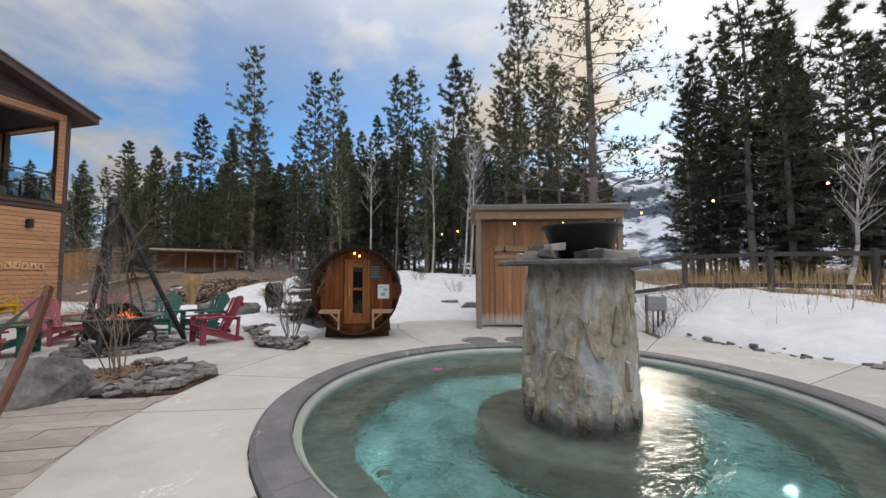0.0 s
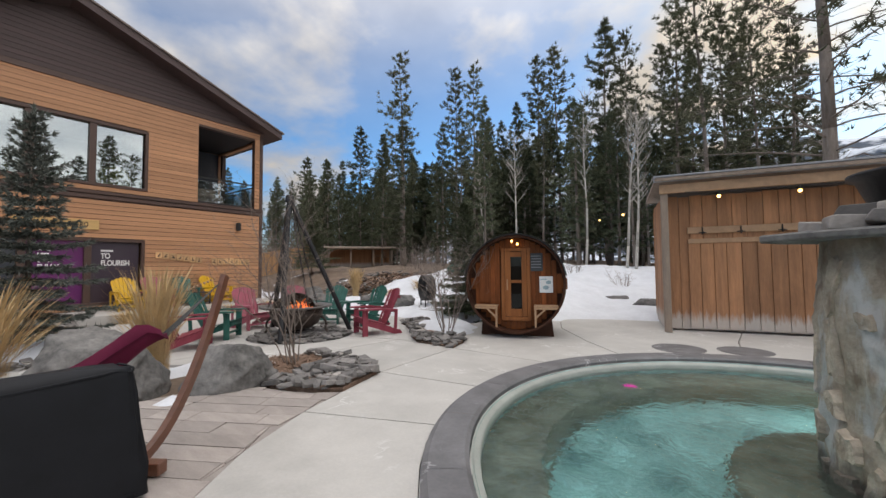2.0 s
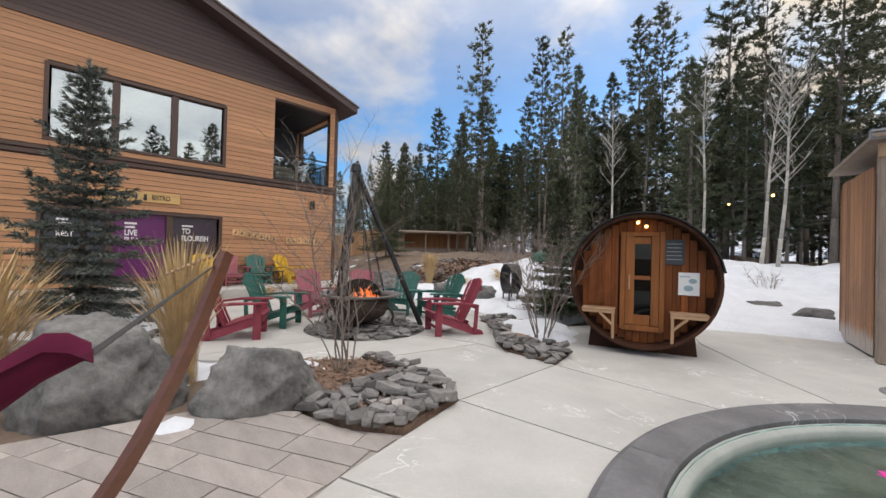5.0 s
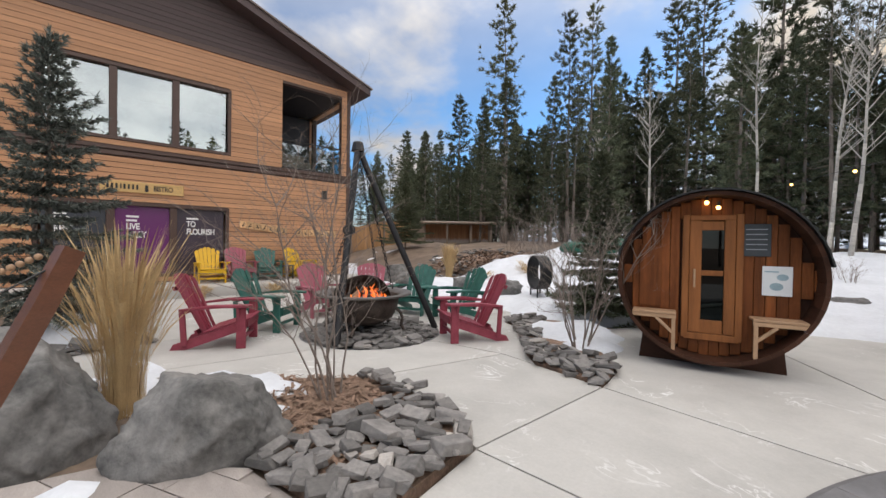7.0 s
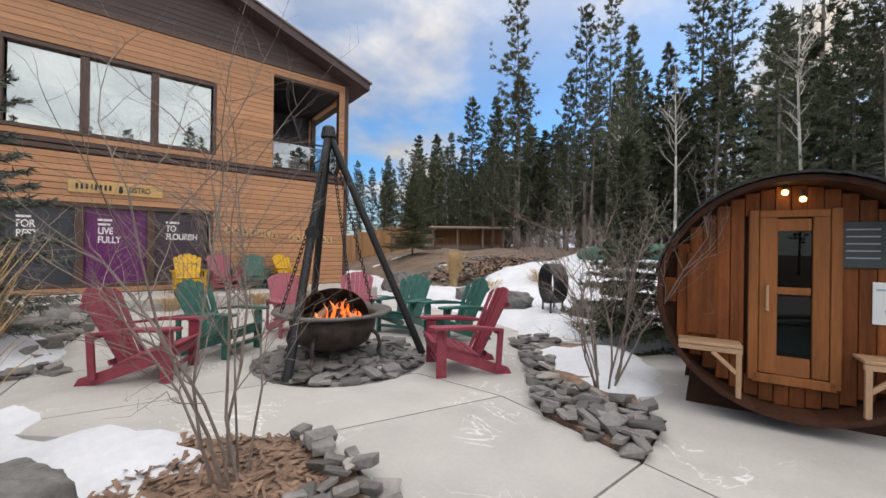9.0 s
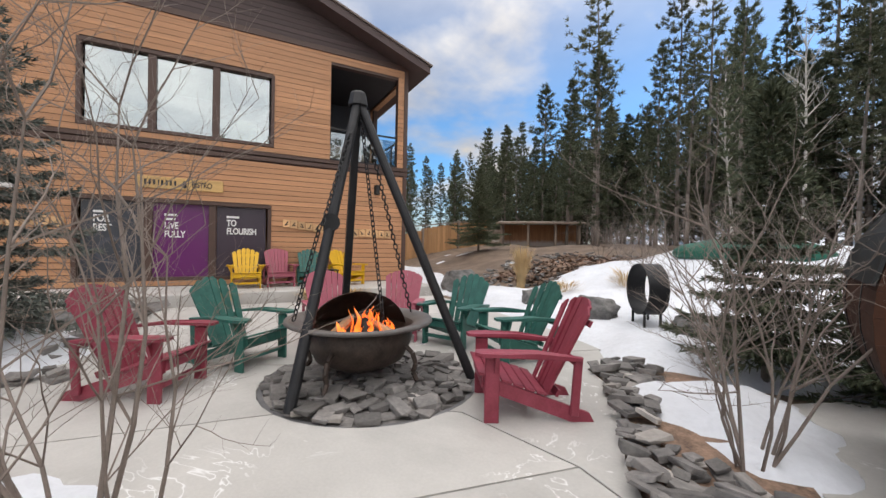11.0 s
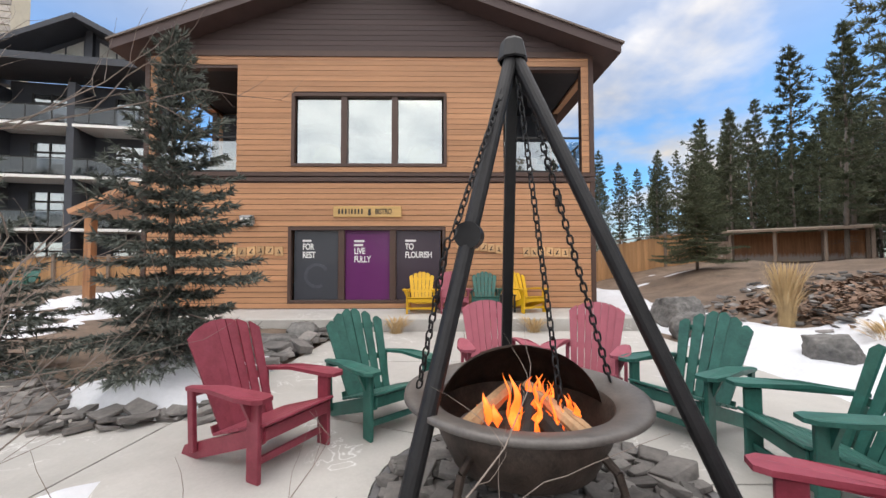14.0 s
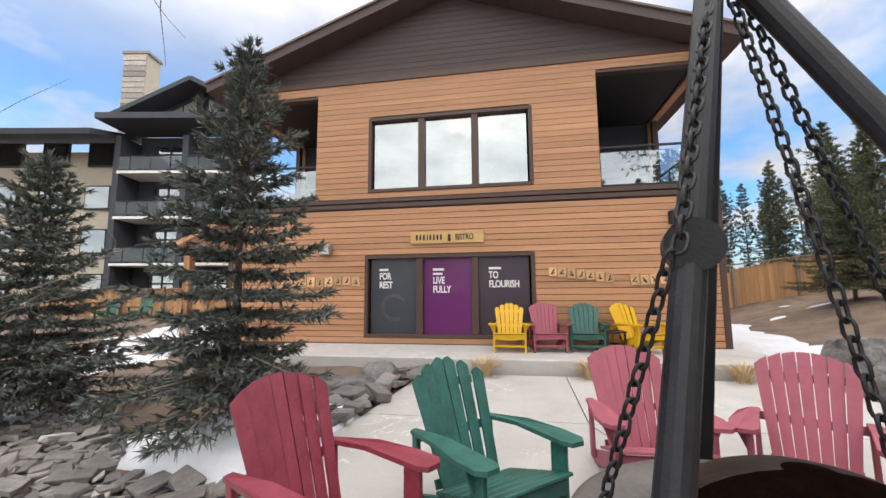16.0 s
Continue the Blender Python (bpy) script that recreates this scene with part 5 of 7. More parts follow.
    box(bm, 0.48, -0.035, 0.50, 0.30, 0.02, 0.42, None, 0.004)
    plq = part("rules_board", bm, surface("slate_board", (0.045, 0.05, 0.055), 0.6, bump=0.05), bar, "dark slate rules board")
    for k in range(5):
        bm = bmesh.new()
        box(bm, 0.48, -0.047, 0.64 - 0.065 * k, 0.22, 0.003, 0.012)
        part("rules_line", bm, M_CONDUIT, plq)
    bm = bmesh.new()
    box(bm, -0.72, -0.035, -0.02, 0.28, 0.03, 0.86, None, 0.004)
    part("hatch", bm, M_CEDAR, bar, "small cedar wall hatch")
    for x, z in ((-0.07, 1.0), (0.06, 0.93)):
        bm = bmesh.new()
        rod(bm, (x, -0.10, z + 0.03), (x, -0.10, z + 0.08), 0.02)
        cap = part("lamp_socket", bm, M_BLACK, bar)
        bm = bmesh.new()
        bmesh.ops.create_uvsphere(bm, u_segments=12, v_segments=8, radius=0.028, matrix=Matrix.Translation((x, -0.10, z)))
        part("bulb", bm, M_BULB, bar, "lit warm bulb", True)
    # cradle
    for y in (0.15, 1.2):
        bm = bmesh.new()
        pts = [(-0.85, -1.234), (0.85, -1.234), (0.80, -0.78), (0.45, -1.04), (0.0, -1.135), (-0.45, -1.04), (-0.80, -0.78)]
        plank(bm, pts, 0.10, Matrix.Translation((0, y, 0)))
        part("cradle", bm, M_CEDAR_D, bar, "cut timber cradle")


barrel_sauna()


# ---- changing shed ----
def shed():
    sh = thing("shed", pose(-1.78, 10.75, 0, 0, 0, 11.0), "rough-board open-fronted shed with coat hooks and flat roof", "shed")
    W, D = 3.95, 2.2  # local x along the front, y to the back
    rnd = random.Random(6)

    def boards(x0, x1, y, zt, flip=False):
        x = x0
        while x < x1 - 0.02:
            wd = min(rnd.uniform(0.19, 0.30), x1 - x)
            bm = bmesh.new()
            z1 = zt + rnd.uniform(-0.01, 0.02)
            if flip:
                box(bm, y + rnd.uniform(-0.004, 0.004), x + wd / 2, z1 / 2 + 0.02, 0.03, wd - 0.008, z1 - 0.04, None, 0.005)
            else:
                box(bm, x + wd / 2, y + rnd.uniform(-0.006, 0.006), z1 / 2 + 0.02, wd - 0.008, 0.03, z1 - 0.04, None, 0.005)
            part("wall_board", bm, M_BARN, sh)
            x += wd
    boards(0.08, W, 0.42, 3.02)
    boards(0.44, D, 0.03, 3.0, True)
    boards(0.44, D, W - 0.03, 3.0, True)
    boards(0.0, W, D, 2.9)
    for x in (0.04, W - 0.04):
        bm = bmesh.new()
        box(bm, x, 0.02, 1.55, 0.14, 0.14, 3.08, None, 0.01)
        part("post", bm, M_WEATHER, sh, "weathered grey corner post")
    bm = bmesh.new()
    box(bm, W / 2, -0.06, 3.14, W + 0.1, 0.06, 0.2, None, 0.008)
    part("header", bm, M_PINE, sh, "pale header beam")
    bm = bmesh.new()
    box(bm, W / 2, 1.05, 3.28, W + 0.3, 2.6, 0.07, Matrix.Rotation(radians(-2.5), 4, "X"), 0.006)
    part("roof", bm, M_WEATHER, sh, "weathered board roof")
    bm = bmesh.new()
    for k in range(3):
        box(bm, W / 2, -0.17 - 0.012 * k, 3.31 + 0.045 * k, W + 0.34, 0.12, 0.035, None, 0.004)
    part("drip_edge", bm, M_CONDUIT, sh, "layered grey drip edge")
    # door leaf and hook board
    leaf = part("door", bmesh.new(), M_BARN, sh, "warm brown plank door")
    x = 0.52
    while x < 3.1:
        wd = rnd.uniform(0.22, 0.3)
        bm = bmesh.new()
        box(bm, x + wd / 2, 0.375, 1.02, wd - 0.01, 0.028, 1.9, None, 0.006)
        part("plank", bm, M_BARN, leaf)
        x += wd
    bm = bmesh.new()
    box(bm, 1.82, 0.375, 2.24, 2.6, 0.035, 0.15, None, 0.006)
    rail = part("hook_rail", bm, M_PINE, sh, "pale hook rail")
    bm = bmesh.new()
    box(bm, 1.82, 0.36, 2.0, 2.6, 0.04, 0.1, None, 0.006)
    part("door_batten", bm, M_PINE, sh)
    for x in (0.8, 1.5, 2.2, 2.9):
        bm = bmesh.new()
        rod(bm, (x, 0.345, 2.30), (x, 0.345, 2.14), 0.014, None, 8)
        rod(bm, (x - 0.07, 0.34, 2.18), (x + 0.07, 0.34, 2.18), 0.012, None, 8)
        rod(bm, (x, 0.345, 2.16), (x, 0.27, 2.19), 0.010, None, 8)
        part("coat_hook", bm, M_IRON, rail, "black iron coat hook")


shed()


def light_string(label, pts, drop=0.05):
    """A slack black cable with warm bulbs hanging from it at pts."""
    st = thing("light_string", label=label, category="string lights")
    for a, b in zip(pts, pts[1:]):
        bm = bmesh.new()
        a, b = Vector(a), Vector(b)
        last = a + Vector((0, 0, 0.1))
        for k in range(1, 9):
            q = a.lerp(b, k / 8) + Vector((0, 0, 0.1 - 0.25 * drop * (b - a).length * 4 * (k / 8) * (1 - k / 8)))
            rod(bm, last, q, 0.008, None, 5)
            last = q
        part("cable", bm, M_BLACK, st)
    for x, y, z in pts[1:-1]:
        bm = bmesh.new()
        rod(bm, (x, y, z + 0.03), (x, y, z + 0.1), 0.018, 0.014, 8)
        part("socket", bm, M_BLACK, st)
        bm = bmesh.new()
        bmesh.ops.create_uvsphere(bm, u_segments=10, v_segments=8, radius=0.036, matrix=Matrix.Translation((x, y, z)))
        part("bulb", bm, M_BULB, st, smooth=True)


light_string("warm bulbs strung under the shed roof", [(-1.7, 10.72, 2.98), (-0.745, 10.80, 2.90), (0.55, 11.06, 2.90), (1.7, 11.28, 2.90), (2.1, 11.4, 2.98)], 0.01)
light_string("warm bulbs strung across the wood's edge", [(-8.0, 23.6, 3.6), (-5.0, 19.2, 3.5), (-3.5, 16.1, 3.3), (-1.6, 12.9, 3.2)])
light_string("warm bulbs strung along the snow field", [(1.95, 16.2, 3.9), (3.4, 14.9, 3.65), (5.1, 13.5, 3.75), (7.6, 12.8, 4.0), (9.3, 11.6, 4.2), (13.8, 14.0, 5.0)])


# ---- stone column with the cauldron ----
def column():
    cx, cy = 0.40, 5.10
    col = thing("stone_column", Matrix.Translation((cx, cy, 0)), "round natural-stone pillar rising from the hot pool", "column")

    def face(t, z):
        """Radius of the rough core."""
        c, si = math.cos(t), math.sin(t)
        big = noise.noise((c * 2.6, si * 2.6, z * 1.1))
        rib = 1 - abs(noise.noise((c * 5.2 + 7, si * 5.2, z * 0.9)))
        return 0.655 - 0.032 * z + 0.05 * big + 0.05 * (rib - 0.75) + 0.022 * noise.noise((c * 9, si * 9, z * 7)) + 0.010 * noise.noise((c * 24, si * 24, z * 20))
    na, nz = 150, 90
    zs = [-0.5 + 2.18 * j / nz for j in range(nz + 1)]
    verts = [(face(6.28319 * i / na, z) * math.cos(6.28319 * i / na), face(6.28319 * i / na, z) * math.sin(6.28319 * i / na), z) for i in range(na) for z in zs]
    faces = [(i * (nz + 1) + j, (i + 1) % na * (nz + 1) + j, (i + 1) % na * (nz + 1) + j + 1, i * (nz + 1) + j + 1) for i in range(na) for j in range(nz)]
    raw("core", verts, faces, M_COLUMN, col, True)["label"] = "craggy mortared stone core"
    bm = bmesh.new()
    lathe(bm, [(1.25, -1.15), (1.25, -0.42), (1.18, -0.38), (0.6, -0.38)], 40)
    part("plinth", bm, M_LEDGE, col, "submerged plinth", True)
    rnd = random.Random(9)
    lanes = 15
    for L in range(lanes):
        z = -0.3 + rnd.uniform(0, 0.3)
        while z < 1.55:
            h = rnd.choice((0.16, 0.22, 0.3, 0.45, 0.6))
            wd = rnd.uniform(0.10, 0.19)
            zc, tc_ = min(z + h / 2, 1.62 - h / 2), 6.28319 * (L + rnd.uniform(0.2, 0.8)) / lanes
            lift, tilt = rnd.uniform(0.008, 0.05), rnd.uniform(-0.35, 0.35)
            z += h * rnd.uniform(0.95, 1.5)
            if rnd.random() < 0.16:
                continue
            sd = rnd.uniform(0, 90)
            bm = bmesh.new()
            rings, seg = 5, 16
            rows = []
            for k in range(rings + 1):
                p = k / rings
                row = []
                for i in range(seg):
                    f_ = 6.28319 * i / seg
                    sq = 1 / max(abs(math.cos(f_)), abs(math.sin(f_))) ** 0.75
                    e = p * sq * (0.82 + 0.42 * noise.noise((math.cos(f_) * 1.4 + sd, math.sin(f_) * 1.4, sd)))
                    u, v = e * math.cos(f_) * wd / 2, e * math.sin(f_) * h / 2
                    u += tilt * v
                    t, zz = tc_ + u / 0.64, zc + v
                    rr = face(t, zz) * 0.35 + (0.655 - 0.032 * zz) * 0.65 + (lift if p < 0.93 else -0.05) + 0.014 * noise.noise((u * 14 + sd, v * 11, 2)) + 0.008 * noise.noise((u * 40 + sd, v * 34, 5))
                    row.append(bm.verts.new((rr * math.cos(t), rr * math.sin(t), zz)))
                rows.append(row)
            for k in range(1, rings):
                for i in range(seg):
                    bm.faces.new((rows[k][i - 1], rows[k][i], rows[k + 1][i], rows[k + 1][i - 1]))
            bmesh.ops.delete(bm, geom=rows[0], context="VERTS")
            bm.faces.new(rows[1])
            part("stone", bm, M_COLUMN if rnd.random() < 0.5 else M_COLUMN_T, col)
    bm = bmesh.new()
    pts = [(0.88 * math.cos(t) * k, 0.82 * math.sin(t) * k) for t, k in ((0.1, 1), (0.7, 0.95), (1.3, 1.02), (2.0, 0.95), (2.7, 1.0), (3.2, 1.12), (3.7, 0.98), (4.4, 0.95), (5.0, 1.03), (5.7, 0.97))]
    prism(bm, pts, 1.65, 1.715)
    bmesh.ops.bevel(bm, geom=list(bm.edges), offset=0.015, segments=1, affect="EDGES")
    part("cap_slab", bm, M_BOULDER, col, "dark flagstone cap")
    for i, (x, y, z, s) in enumerate(((-0.50, -0.30, 1.77, 1.1), (-0.34, -0.42, 1.78, 1.2), (-0.40, -0.2, 1.84, 1.3), (-0.28, -0.40, 1.86, 1.0), (0.08, -0.46, 1.76, 1.5), (0.32, -0.36, 1.77, 1.4), (0.56, -0.18, 1.78, 1.2), (-0.1, 0.45, 1.77, 1.5), (0.3, 0.45, 1.77, 1.4), (-0.62, -0.05, 1.76, 1.0))):
        ob = new("loose_stone", STONES[i % 8] if i % 3 else STONES[8 + i % 2])
        ob.matrix_basis = Matrix.LocRotScale((cx + x, cy + y, z), Euler((0.1 * (i % 3), 0.08 * (i % 2), i * 1.3)), (s, s, s * 0.9))
        tagged(ob, "flat loose grey stone on the column cap", "stone", "stones on the column cap")
    cau = thing("cauldron", Matrix.Translation((cx + 0.06, cy + 0.03, 1.715)) @ Matrix.Diagonal((0.95, 0.95, 0.95, 1)), "wide black iron cauldron on top of the pillar", "cauldron")
    bm = bmesh.new()
    lathe(bm, [(0.0, 0.0), (0.25, 0.02), (0.38, 0.16), (0.47, 0.40), (0.52, 0.42), (0.52, 0.45), (0.44, 0.44), (0.34, 0.18), (0.2, 0.06), (0.0, 0.05)], 40)
    part("bowl", bm, M_IRON, cau, smooth=True)
    simple("pool_light", lambda bm: lathe(bm, [(0.0, 0.03), (0.05, 0.03), (0.075, 0.015), (0.08, 0.0), (0.0, 0.0)], 20, Matrix.Translation((-1.9, 6.88, -0.445))), M_PINKF, "small glowing pink light on the pool ledge", "light", smooth=True)
    for i, (x, y) in enumerate(((-1.7, 4.0), (2.1, 4.2), (0.2, 7.2))):
        lp = new("pool_lamp", bpy.data.lights.new("pool_lamp", "POINT"))
        lp.data.energy, lp.data.color, lp.data.shadow_soft_size = 4.2, (0.55, 1.0, 0.97), 0.003
        lp.location = (x, y, -0.72)
        simple("pool_light", lambda bm: lathe(bm, [(0.0, 0.03), (0.09, 0.025), (0.11, 0.0)], 20, Matrix.Translation((x, y, -1.148))), M_LEDGE, "round grey underwater lamp on the pool floor", "light")


column()

# ---- plants ----
def tufts(rnd, centres, dirs, per, length, width, spread):
    """Thin triangles bristling from each centre along its direction."""
    c = np.repeat(np.array(centres), per, axis=0)
    d = np.repeat(np.array(dirs), per, axis=0)
    k = len(c)
    v = d + rnd.normal(0, spread, (k, 3))
    v /= np.linalg.norm(v, axis=1)[:, None] + 1e-9
    side = np.cross(v, rnd.normal(0, 1, (k, 3)))
    side /= np.linalg.norm(side, axis=1)[:, None] + 1e-9
    ln = length * rnd.uniform(0.6, 1.3, (k, 1))
    wd = width * rnd.uniform(0.7, 1.3, (k, 1))
    p0, p1, p2 = c - side * wd * 0.5, c + side * wd * 0.5, c + v * ln
    verts = np.stack([p0, p1, p2], axis=1).reshape(-1, 3)
    faces = np.arange(3 * k).reshape(-1, 3)
    return verts, faces


def conifer_mesh(seed, h, r, crown0, branches, per_branch, per, length, width, droop, shape=0.75):
    """Crown of a conifer of height h: whorled limbs with tufts."""
    rnd = np.random.RandomState(seed)
    centres, dirs = [], []
    limbs = []
    bald = rnd.uniform(0, 6.28)
    for b in range(branches):
        f = (b + rnd.uniform(0, 1)) / branches
        if rnd.uniform() < 0.2 - 0.12 * f:
            continue
        z = h * (crown0 + (1 - crown0) * round(f ** 0.92 * 26 + rnd.normal(0, 0.22)) / 26.5)
        env = (1 - f) ** shape * (0.45 + 0.55 * min(1, f * 2.5)) + 0.045
        a = b * 2.4 + rnd.uniform(-0.5, 0.5)
        ln = r * env * rnd.choice((0.45, 0.75, 1.0, 1.3)) * rnd.uniform(0.8, 1.15) * (1 + 0.22 * math.cos(a - bald + 5 * f))
        rise = 0.5 * f ** 1.5 - droop * (1 - f) + rnd.normal(0, 0.08)
        dx, dy = math.cos(a), math.sin(a)
        limbs.append((z, a, ln, rise))
        for i in range(max(2, int(per_branch * (0.4 + 0.6 * env)))):
            s = 0.3 + 0.7 * rnd.uniform(0, 1) ** 0.7
            side = rnd.normal(0, 0.2) * ln * s
            centres.append((dx * ln * s - dy * side, dy * ln * s + dx * side, z + rise * ln * s + 0.22 * ln * s * s + rnd.normal(0, 0.04)))
            dirs.append((dx * 0.75, dy * 0.75, 0.3 + 0.4 * f))
    for i in range(8):
        centres.append((0, 0, h * (0.965 + 0.005 * i)))
        dirs.append((0, 0, 1.6))
    return (*tufts(rnd, centres, dirs, per, length, width, 0.55), limbs)


def tree_kind(name, label, seed, h, r, crown0, branches, per_branch, per, length, width, droop, needles, bark, trunk_r, bare=0, shape=0.75):
    t = thing(name, label=label, category="tree", group="trees of the wood")
    v, f, limbs = conifer_mesh(seed, h, r, crown0, branches, per_branch, per, length, width, droop, shape)
    raw("crown", v, f, needles, t)
    rnd = random.Random(seed)
    bm = bmesh.new()
    segs = 7
    pts = [Vector((0.12 * math.sin(seed + i * 0.9) * i / segs, 0.12 * math.cos(seed * 2 + i) * i / segs, h * 0.985 * i / segs - (0.3 if i == 0 else 0))) for i in range(segs + 1)]
    for i in range(segs):
        rod(bm, pts[i], pts[i + 1], trunk_r * (1 - 0.93 * i / segs), trunk_r * (1 - 0.93 * (i + 1) / segs), 8)
    for z, a, ln, rise in limbs[::2]:
        rod(bm, (0, 0, z), (math.cos(a) * ln * 0.85, math.sin(a) * ln * 0.85, z + rise * ln * 0.85), trunk_r * 0.14, trunk_r * 0.03, 4)
    for i in range(bare):
        z, a = h * rnd.uniform(0.08, crown0 + 0.08), rnd.uniform(0, 6.28)
        ln = r * rnd.uniform(0.3, 0.8)
        rod(bm, (0, 0, z), (math.cos(a) * ln, math.sin(a) * ln, z - 0.12 * ln), trunk_r * 0.1, trunk_r * 0.03, 4)
    part("trunk", bm, bark, t, smooth=True)
    return t


def wood():
    lab = "tall dark lodgepole pine at the edge of the wood"
    lab2 = "slender dark green spruce in the wood"
    kinds = [
        tree_kind("pine_tree", lab, 1, 17, 1.75, 0.30, 130, 9, 11, 0.29, 0.060, 0.05, M_NEEDLE, M_BARK, 0.16, 60, 0.5),
        tree_kind("pine_tree", lab, 2, 17, 1.65, 0.40, 115, 9, 11, 0.29, 0.060, 0.02, M_NEEDLE, M_BARK, 0.15, 70, 0.45),
        tree_kind("pine_tree", lab, 3, 17, 1.6, 0.24, 135, 9, 11, 0.29, 0.060, 0.1, M_NEEDLE, M_BARK, 0.15, 60, 0.5),
        tree_kind("spruce_tree", lab2, 4, 15, 2.2, 0.12, 190, 9, 11, 0.30, 0.064, 0.22, M_NEEDLE_D, M_BARK, 0.16, 30),
        tree_kind("spruce_tree", lab2, 5, 15, 1.9, 0.20, 180, 9, 11, 0.30, 0.064, 0.18, M_NEEDLE_D, M_BARK, 0.15, 36),
        tree_kind("spruce_tree", lab2, 6, 13, 2.4, 0.06, 180, 9, 11, 0.32, 0.068, 0.2, M_NEEDLE_D, M_BARK, 0.14, 20),
    ]
    hs = [17, 17, 17, 15, 15, 13]
    used = set()
    rnd = random.Random(21)

    def plant(k, x, y, height, fat=1.0):
        if y > 18 and 9.0 < math.degrees(math.atan2(x, y)) < 18.0:
            return
        s = height / hs[k]
        z = ground_z(x, y) if abs(x) < 60 and -24 < y < 42 else 0.6
        m = Matrix.LocRotScale((x, y, z), Euler((radians(rnd.uniform(-1.2, 1.2)), radians(rnd.uniform(-1.2, 1.2)), rnd.uniform(0, 6.28))), (s * fat, s * fat, s))
        if k not in used:
            used.add(k)
            kinds[k].matrix_basis = m
        else:
            c = copy_thing(kinds[k], m)
            c.matrix_basis = m

    # trees that stand out against the sky: kind, x, y, height, breadth
    stand = [(0, -20.6, 23.8, 16.6, 1.0), (3, -36.0, 33.7, 17.0, 1.2), (0, -17.0, 28.7, 16.8, 0.9), (1, -18.7, 28.8, 16.7, 0.9), (4, -15.8, 35.1, 15.4, 1.0), (2, -13.0, 33.4, 18.3, 1.1), (1, -11.0, 32.6, 18.0, 1.0),
             (3, -7.0, 30.6, 17.9, 1.0), (1, -4.5, 25.0, 13.8, 0.8), (2, -3.6, 34.0, 16.8, 1.0), (5, -45.3, 33.4, 14.6, 1.1), (4, -17.4, 34.6, 13.6, 0.9), (5, -41.4, 32.7, 13.6, 1.0), (4, -24.5, 26.0, 11.0, 1.0), (1, -0.9, 22.0, 16.5, 0.8),
             (2, 0.8, 27.0, 14.2, 0.9), (1, 2.0, 29.0, 12.0, 0.8),
             (0, -2.4, 25.5, 15.0, 1.0), (2, -0.2, 25.0, 13.5, 1.0), (1, 1.1, 24.0, 13.0, 0.9), (0, 2.4, 26.0, 13.0, 1.0), (4, -1.6, 28.0, 13.0, 1.0), (3, 0.6, 29.0, 12.5, 1.1), (2, 3.0, 27.5, 12.0, 1.0)]
    for k, x, y, h, fat in stand:
        plant(k, x, y, h, fat)
    # dense clump beyond the fence
    for k, x, y, h, fat in ((3, 6.6, 20.0, 9.0, 1.1), (0, 8.6, 19.0, 14.6, 1.15), (3, 9.8, 18.6, 11.8, 1.2), (5, 10.8, 17.0, 10.5, 1.1), (4, 12.4, 17.2, 10.5, 1.1), (3, 7.6, 22.0, 11.5, 1.1), (1, 14.2, 14.6, 11.5, 1.1), (1, 16.2, 13.2, 13.0, 1.1), (5, 13.2, 19.6, 10, 1.2), (2, 18.5, 13.5, 14, 1.1), (4, 17.0, 17.0, 11, 1.2), (3, 21, 12, 12, 1.2)):
        plant(k, x, y, h, fat)
    for i in range(22):
        x = 7 + 15 * (i + rnd.random()) / 22
        plant(rnd.choice((3, 5, 5)), x, 23.5 - 0.5 * x + rnd.uniform(0, 6), rnd.uniform(4.5, 8.0), rnd.uniform(1.2, 1.6))
    # the body of the wood
    for i in range(120):
        x = -50 + 56 * (i + rnd.random()) / 120
        band = rnd.random()
        y = 20.5 + 0.22 * max(0, -14 - x) + band * 22
        if -6 < x and y < 24:
            y += 5
        h = rnd.uniform(9.0, 13.0) * (0.85 + 0.2 * band) * (1 - 0.12 * smooth01(-25, -45, x))
        if x > -2:
            h *= 0.72
        plant(rnd.choice((0, 1, 2, 3, 4, 5, 3, 4)), x, y, h, rnd.uniform(0.85, 1.15))
    for i in range(75):
        x = -52 + 60 * (i + rnd.random()) / 75
        plant(rnd.choice((2, 3, 4, 5)), x, 30 + 0.2 * max(0, -14 - x) + rnd.uniform(0, 11), rnd.uniform(9.5, 12.0) * (1 - 0.3 * smooth01(-6, 4, x)), rnd.uniform(1.1, 1.4))
    for i in range(18):
        plant(rnd.choice((3, 4, 5)), 4 + 20 * rnd.random(), 22 + 16 * rnd.random(), rnd.uniform(9, 13))
    for i in range(70):
        x = -52 + 66 * (i + rnd.random()) / 70
        plant(rnd.choice((5, 5, 4)), x, 29 + 0.2 * max(0, -14 - x) + rnd.uniform(0, 12), rnd.uniform(3.5, 6.0), rnd.uniform(1.2, 1.7))
    # behind the house and behind the walker
    for i in range(14):
        plant(rnd.choice((3, 4, 5)), -52 + rnd.uniform(0, 16), 14 + rnd.uniform(4, 16), rnd.uniform(8, 11))
    for i in range(26):
        plant(rnd.choice((0, 1, 2, 3)), 21 + rnd.uniform(0, 18), -24 + 36 * (i + rnd.random()) / 26, rnd.uniform(9, 15))
    for i in range(16):
        plant(rnd.choice((0, 2, 3)), -12 + 34 * (i + rnd.random()) / 16, -21 - rnd.uniform(0, 10), rnd.uniform(9, 14))


wood()


